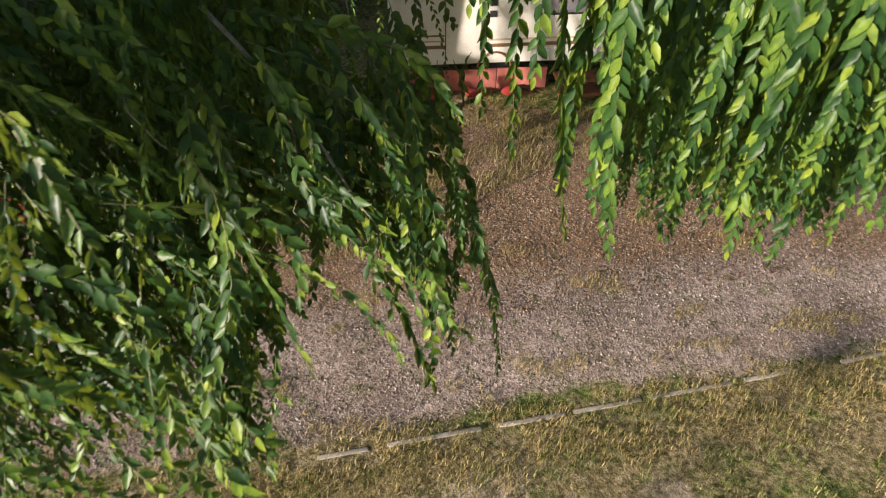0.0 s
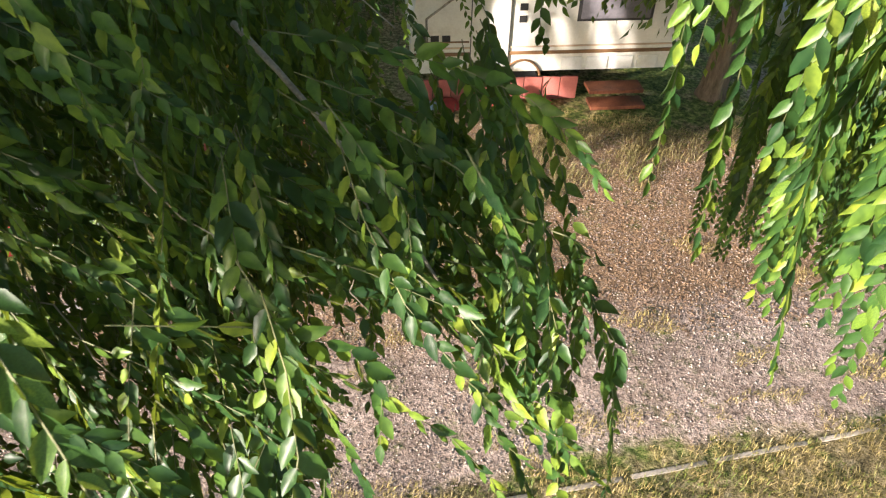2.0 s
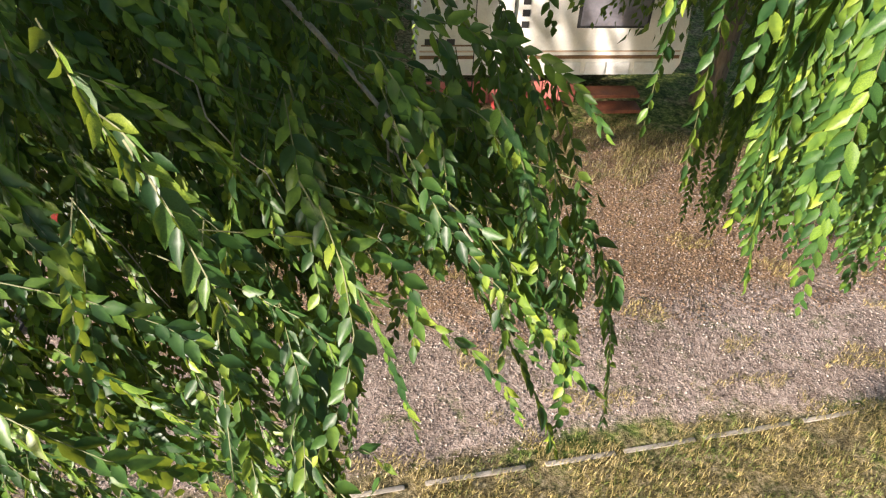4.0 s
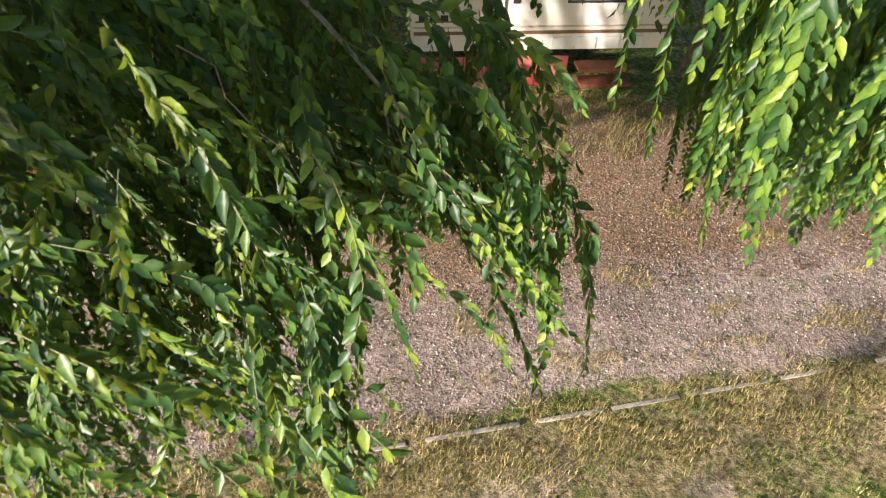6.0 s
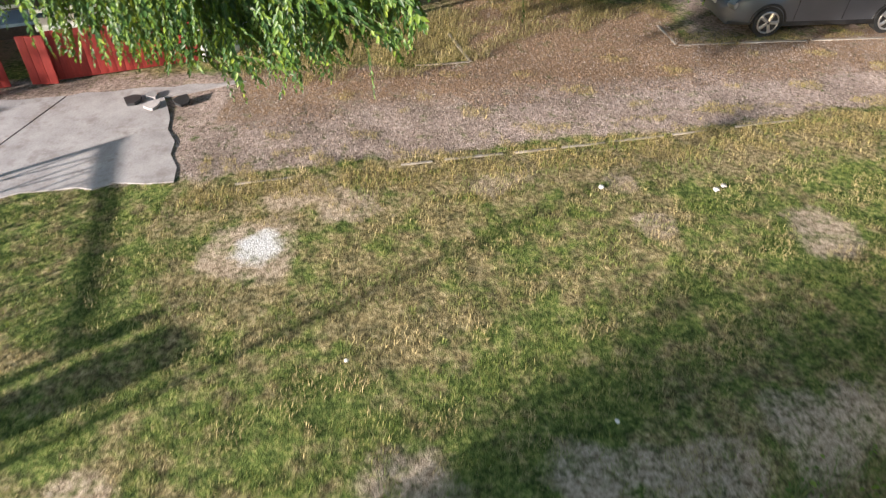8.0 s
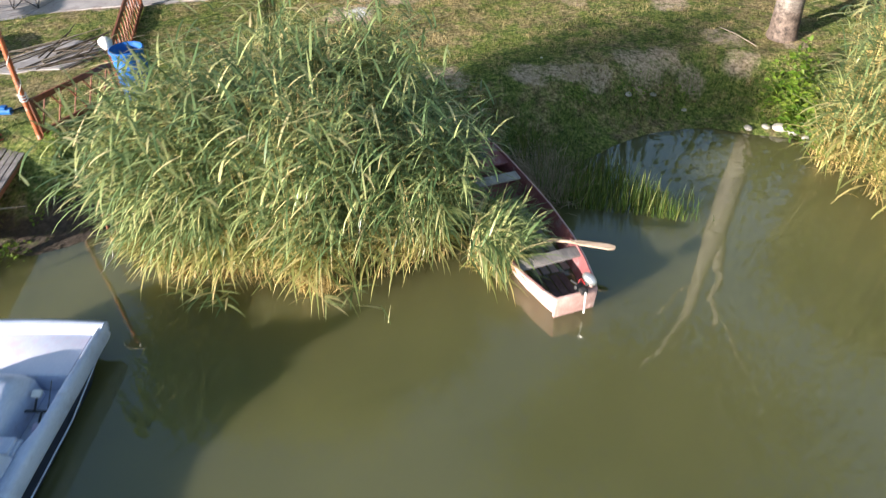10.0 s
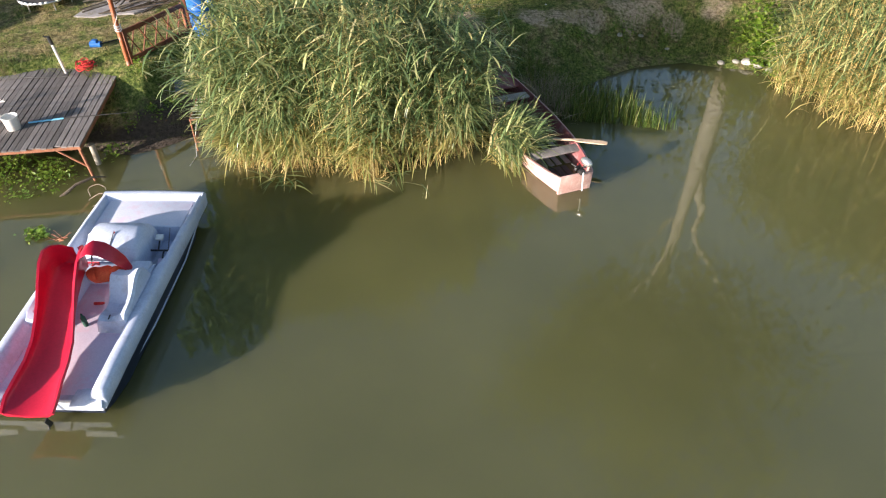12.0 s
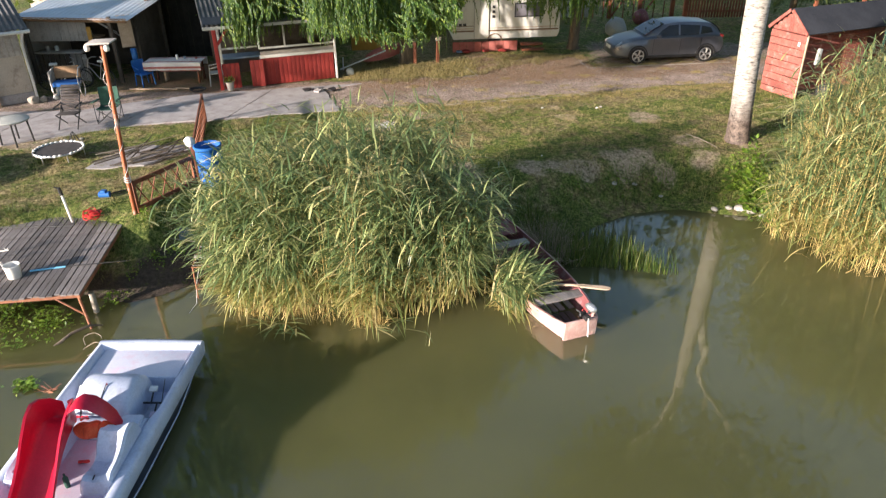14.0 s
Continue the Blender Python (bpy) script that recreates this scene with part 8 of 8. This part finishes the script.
# maker's marks as plain bars
for k in range(3):
    wall_box(cav, "mark", (0.13, 0.008, 0.1), (0.2 + 0.18 * k, -0.008, 1.08), "black", "dark plain mark", 0)
    wall_box(cav, "mark", (0.12, 0.008, 0.11), (1.75, -0.008, 1.75 - 0.19 * k), "black", "dark plain mark", 0)
for k, (x, s) in enumerate(((0.6, 0.2), (1.4, 0.16), (2.1, 0.18), (0.3, 0.14))):
    bm = B()
    bmesh.ops.create_icosphere(bm, subdivisions=2, radius=s)
    for v in bm.verts:
        v.co.z *= 0.35
        v.co *= 1 + 0.3 * noise.noise(v.co * 8 + Vector((k, 0, 0)))
    solo("junk_heap", bm, MAT["red_plank"] if k < 3 else MAT["floats"], "faded red sheet heaped under the caravan", "sheet", pose(-0.95, 28.55, G, 0, 0, 9) @ pose(x, -0.28, 0.08), "sheets under the caravan", smooth=50)

# ---- car ----
def hatchback(m):
    t = thing("car", m, "grey-blue hatchback car parked on the gravel", "car")
    # cross-sections along the length, front at x = 0
    st = [(0.0, 0.28, 0.5, 0.52, 0.56), (0.12, 0.2, 0.66, 0.72, 0.72), (0.5, 0.2, 0.82, 0.8, 0.84), (1.0, 0.2, 0.92, 0.78, 0.87), (1.3, 0.2, 0.97, 0.76, 0.88), (2.2, 0.2, 0.99, 0.76, 0.88), (3.2, 0.2, 1.0, 0.76, 0.88), (3.85, 0.22, 1.0, 0.74, 0.87), (4.16, 0.3, 0.95, 0.7, 0.82), (4.26, 0.42, 0.8, 0.64, 0.74)]
    bm = B()
    secs = []
    for x, z0, zt, wt, wm in st:
        zm = z0 + (zt - z0) * 0.55
        half = [(wt * 0.9, z0), (wm, z0 + 0.1), (wm + 0.01, zm), (wm - 0.02, zt - 0.06), (wt, zt), (wt * 0.5, zt + 0.03)]
        secs.append([(x, y, z) for y, z in half] + [(x, -y, z) for y, z in reversed(half)])
    loft(bm, secs)
    body = part("body", bm, MAT["car_paint"], t, smooth=40)
    bm = B()
    secs = []
    for x, zt, wb, wt in ((1.15, 0.98, 0.72, 0.66), (1.55, 1.22, 0.74, 0.62), (1.95, 1.41, 0.75, 0.57), (2.4, 1.475, 0.75, 0.55), (3.0, 1.47, 0.75, 0.55), (3.6, 1.42, 0.74, 0.54), (3.98, 1.26, 0.72, 0.55), (4.15, 1.0, 0.7, 0.6)):
        secs.append([(x, wb, 0.93), (x, (wb + wt) / 2 + 0.02, (0.93 + zt) / 2), (x, wt, zt - 0.02), (x, wt * 0.6, zt + 0.01), (x, -wt * 0.6, zt + 0.01), (x, -wt, zt - 0.02), (x, -(wb + wt) / 2 - 0.02, (0.93 + zt) / 2), (x, -wb, 0.93)])
    loft(bm, secs)
    part("cabin", bm, MAT["car_paint"], t, smooth=50)
    # side glass
    for s in (1, -1):
        for pts, nm in (([(1.62, 0.99), (2.45, 1.0), (2.45, 1.37), (2.08, 1.34), (1.78, 1.16)], "side_window"), ([(2.53, 1.0), (3.25, 1.01), (3.3, 1.32), (2.53, 1.37)], "side_window"), ([(3.33, 1.02), (3.8, 1.07), (3.72, 1.24), (3.38, 1.31)], "quarter_window")):
            bm = B()
            def yy(z):
                return s * (0.775 - (z - 0.93) * 0.36)
            a = [bm.verts.new((x, yy(z), z)) for x, z in pts]
            b = [bm.verts.new((x, yy(z) - s * 0.03, z)) for x, z in pts]
            bm.faces.new(a), bm.faces.new(b[::-1])
            for k in range(len(pts)):
                bm.faces.new((a[k], a[(k + 1) % len(pts)], b[(k + 1) % len(pts)], b[k]))
            part(nm, bm, MAT["glass"], t, "dark tinted window")
    bm = B()
    loft(bm, [[(x, -w, z), (x, w, z), (x - 0.02, w, z + 0.02), (x - 0.02, -w, z + 0.02)] for x, z, w in ((1.2, 1.02, 0.64), (1.55, 1.235, 0.6), (1.9, 1.405, 0.54))])
    part("windscreen", bm, MAT["glass"], t, "dark windscreen")
    bm = B()
    loft(bm, [[(x, -w, z), (x, w, z), (x + 0.02, w, z + 0.015), (x + 0.02, -w, z + 0.015)] for x, z, w in ((3.8, 1.36, 0.5), (3.99, 1.24, 0.54), (4.13, 1.05, 0.57))])
    part("rear_window", bm, MAT["glass"], t)
    for x in (0.9, 3.54):
        for s in (1, -1):
            bm = B()
            rod(bm, (x, s * 0.68, 0.31), (x, s * 0.895, 0.31), 0.315, seg=28)
            wh = part("wheel", bm, MAT["rubber"], t, "black tyre")
            bm = B()
            rod(bm, (x, s * 0.86, 0.31), (x, s * 0.9, 0.31), 0.205, seg=24)
            part("rim_disc", bm, MAT["black"], wh)
            for k in range(5):
                a = k * math.tau / 5
                bm = B()
                rod(bm, (x + 0.03 * math.cos(a), s * 0.905, 0.31 + 0.03 * math.sin(a)), (x + 0.2 * math.cos(a), s * 0.9, 0.31 + 0.2 * math.sin(a)), 0.032, 0.042, 6)
                part("spoke", bm, MAT["alu"], wh, "silver wheel spoke")
            bm = B()
            tube(bm, [(x + 0.215 * math.cos(a), s * 0.895, 0.31 + 0.215 * math.sin(a)) for a in np.linspace(0, math.tau, 24, endpoint=False)], 0.02, 6, True)
            part("rim", bm, MAT["alu"], wh, "silver rim edge")
            bm = B()
            tube(bm, [(x + 0.36 * math.cos(a), s * 0.872, 0.31 + 0.36 * math.sin(a)) for a in np.linspace(0.0, math.pi, 16)], 0.03, 6)
            part("wheel_arch", bm, MAT["black"], t)
    for s in (1, -1):
        bm = B()
        box(bm, (0.36, 0.2, 0.13), (0.25, s * 0.62, 0.66), (0, -22, s * -28), 0.04)
        part("headlight", bm, MAT["alu"], t, "clear headlight")
        bm = B()
        box(bm, (0.16, 0.1, 0.12), (1.62, s * 0.93, 1.02), (0, 0, 0), 0.04)
        part("mirror", bm, MAT["car_paint"], t)
        bm = B()
        box(bm, (0.14, 0.14, 0.18), (4.16, s * 0.69, 0.9), (0, 20, 0), 0.04)
        part("tail_light", bm, MAT["red_post"], t, "red tail light")
        bm = B()
        box(bm, (2.2, 0.03, 0.1), (2.2, s * 0.87, 0.27), (0, 0, 0), 0.012)
        part("sill", bm, MAT["black"], t)
        for x in (2.35, 3.15):
            bm = B()
            box(bm, (0.18, 0.03, 0.03), (x, s * 0.89, 0.86), (0, 0, 0), 0.01)
            part("door_handle", bm, MAT["car_paint"], t)
        for x in (1.45, 2.5, 3.3):
            bm = B()
            box(bm, (0.01, 0.012, 0.56), (x, s * 0.886, 0.62), (0, 3, 0), 0)
            part("door_seam", bm, MAT["black"], t)
    bm = B()
    box(bm, (0.08, 1.1, 0.2), (0.06, 0, 0.4), (0, 10, 0), 0.03)
    part("grille", bm, MAT["black"], t, "black lower grille")
    bm = B()
    box(bm, (0.02, 0.5, 0.11), (0.0, 0, 0.55), (0, 8, 0), 0.004)
    part("number_plate", bm, MAT["white"], t, "plain white plate")


hatchback(pose(5.22, 27.25, G, 0, 0, 9.2))

# ---- red plank shed ----
red = thing("plank_shed", pose(10.05, 22.61, G - 0.05, 0, 0, 25), "weathered red plank shed with a dark felt roof", "shed")
Lr, hw = 5.2, 0.71
for k in range(9):
    wall_box(red, "gable_plank", (0.045, 2 * hw, 0.2), (0.0 + 0.008 * (k % 2), 0, 0.11 + 0.222 * k), "shed_red", "", 0.006, (0.5 * (k % 3 - 1), 9, 0))
for k in range(9):
    y = -hw + 0.07 + k * 0.157
    h = 0.04 + 0.6 * (1 - abs(y) / hw)
    wall_box(red, "gable_board", (0.04, 0.155, h), (0.03, y, 2.02 + h / 2), "shed_red", "", 0.006)
wall_box(red, "corner_board", (0.05, 0.045, 2.05), (0.02, -hw - 0.02, 1.05), "pale_wood")
for k in range(9):
    wall_box(red, "side_plank", (3.0, 0.04, 0.215), (1.9, -hw + 0.62, 0.11 + 0.222 * k), "shed_red", "", 0.008)
    wall_box(red, "back_plank", (Lr, 0.04, 0.215), (Lr / 2, hw, 0.11 + 0.222 * k), "shed_red", "", 0.008)
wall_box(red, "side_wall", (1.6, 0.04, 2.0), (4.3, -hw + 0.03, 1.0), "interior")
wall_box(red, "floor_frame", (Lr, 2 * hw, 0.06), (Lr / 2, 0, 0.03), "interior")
for s in (1, -1):
    bm = B()
    box(bm, (Lr + 0.3, 1.0, 0.045), (Lr / 2 + 0.05, s * 0.41, 2.38), (s * -40, 0, 0), 0.008)
    part("roof", bm, MAT["roof_felt"], red)
    wall_box(red, "barge_board", (0.04, 0.98, 0.1), (-0.1, s * 0.41, 2.36), "shed_red", "", 0.008, (s * -40, 0, 0))
wall_box(red, "tag", (0.01, 0.09, 0.12), (-0.05, -0.5, 1.72), "white", "small white card", 0.002)
bm = B()
box(bm, (0.17, 0.09, 0.5), (0, 0, 0), (0, 5, 0), 0.04)
for v in bm.verts:
    v.co += Vector((0.02, 0.02, 0)) * noise.noise(v.co * 9)
solo("hanging_cloth", bm, MAT["grey_panel"], "white cloth hanging on the shed corner", "cloth", pose(10.12, 22.45, G, 0, 0, 25) @ pose(0.35, -hw - 0.08, 1.35), smooth=70)
slide2 = thing("toy_slide", pose(10.12, 22.45, G, 0, 0, 25) @ pose(3.6, -1.1, 0), "orange plastic toy slide against the shed", "toy")
wall_box(slide2, "side", (0.5, 0.08, 1.3), (0.0, 0, 1.2), "orange_plastic", "", 0.04, (0, 25, 0))
wall_box(slide2, "panel", (0.9, 0.06, 0.7), (1.2, 0.2, 1.5), "orange_plastic", "", 0.03)
wall_box(slide2, "base", (0.9, 0.4, 0.5), (0.5, -0.1, 0.25), "yellow_wall", "", 0.04)
bm = B()
bmesh.ops.create_icosphere(bm, subdivisions=2, radius=0.3)
for v in bm.verts:
    v.co *= 1 + 0.3 * noise.noise(v.co * 4)
solo("dark_heap", bm, MAT["tarp"], "dark rumpled sheet lying by the shed", "sheet", pose(10.12, 22.45, G, 0, 0, 25) @ pose(0.8, -1.0, 0.25), smooth=70)

# ---- back boundary ----
gate = thing("slat_gate", pose(10.2, 35.6, G, 0, 0, 3), "dark red-brown slatted gate", "gate")
for x in (0.0, 3.2):
    wall_box(gate, "post", (0.2, 0.2, 2.3), (x, 0, 1.15), "brown_wood")
for k in range(21):
    wall_box(gate, "slat", (0.09, 0.03, 2.0), (0.2 + k * 0.14, 0, 1.1), "brown_wood", "", 0.006)
for z in (0.4, 1.8):
    wall_box(gate, "rail", (3.1, 0.05, 0.1), (1.6, 0.04, z), "brown_wood")
back = thing("post_fence", pose(3.5, 36.0, G, 0, 0, 2), "dark timber fence with diagonal braces", "fence")
for x in (0.0, 1.5, 3.1, 4.6, 6.2):
    wall_box(back, "post", (0.2, 0.18, 2.2), (x, 0, 1.1), "brown_wood")
for x in (3.1, 4.6):
    bm = B()
    rod(bm, (x + 0.1, 0, 0.1), (x + 1.4, 0, 1.9), 0.05)
    part("brace", bm, MAT["brown_wood"], back)
for x in np.arange(0.3, 6.2, 0.5):
    wall_box(back, "upright", (0.05, 0.04, 2.0), (x, 0.05, 1.0), "brown_wood", "", 0.006)
wall_box(back, "rail", (6.2, 0.05, 0.1), (3.1, 0.05, 2.0), "brown_wood")
wall_box(back, "panel", (2.8, 0.04, 1.9), (0.75, 0.3, 0.95), "grey_panel", "pale green-grey sheet behind the fence")
screen = thing("screen_fence", pose(11.5, 27.5, G, 0, 0, 12), "dark green screen fence on posts", "fence")
wall_box(screen, "sheet", (14, 0.04, 1.9), (8.2, 0, 0.95), "green_fabric")
for x in (1.4, 3.4, 5.4, 7.4, 9.4, 11.4):
    wall_box(screen, "post", (0.12, 0.12, 2.1), (x, -0.08, 1.05), "brown_wood")
bm = B()
bmesh.ops.create_icosphere(bm, subdivisions=3, radius=0.48)
for v in bm.verts:
    v.co *= 1 + 0.2 * noise.noise(v.co * 2.5)
    v.co.z = max(v.co.z, -0.5)
solo("covered_heap", bm, MAT["grey_panel"], "grey sheet draped over a heap behind the car", "covered heap", pose(6.3, 32.0, G + 0.3), smooth=80)
bm = B()
bmesh.ops.create_icosphere(bm, subdivisions=2, radius=0.4)
for v in bm.verts:
    v.co *= 1 + 0.3 * noise.noise(v.co * 3)
solo("red_heap", bm, MAT["maroon"], "dark red covered thing beside the fence", "covered heap", pose(7.9, 34.6, G + 0.3), smooth=80)
barn = thing("back_building", pose(-22, 34, G, 0, 0, 0), "plain pale outbuilding behind the trees", "building")
wall_box(barn, "wall", (12, 5, 3.0), (6, 2.5, 1.5), "plaster")
wall_box(barn, "roof", (12.6, 5.8, 0.15), (6, 2.5, 3.1), "corrugated", turn=(4, 0, 0))


# near-black lean-to shape, added for the deep shade behind the outdoor table
lean = thing("lean_to", pose(-12.3, 26.3, G, 0, 0, 6), "near-black plank backdrop standing in for the shade behind the outdoor table", "lean-to")
for k in range(19):
    wall_box(lean, "back_plank", (0.195, 0.03, 3.5), (0.1 + k * 0.2, 1.4 + 0.006 * (k % 2), 1.75), "shade_dark", bevel=0.006)
for x in (0.0, 3.8):
    wall_box(lean, "side_wall", (0.05, 1.6, 3.4), (x, 0.6, 1.7), "shade_dark")
    wall_box(lean, "post", (0.12, 0.12, 3.5), (x, -0.2, 1.75), "interior")
bm = B()
box(bm, (4.3, 2.2, 0.06), (1.9, 0.55, 3.6), (4, 0, 0), 0.01)
part("roof", bm, MAT["roof_felt"], lean)
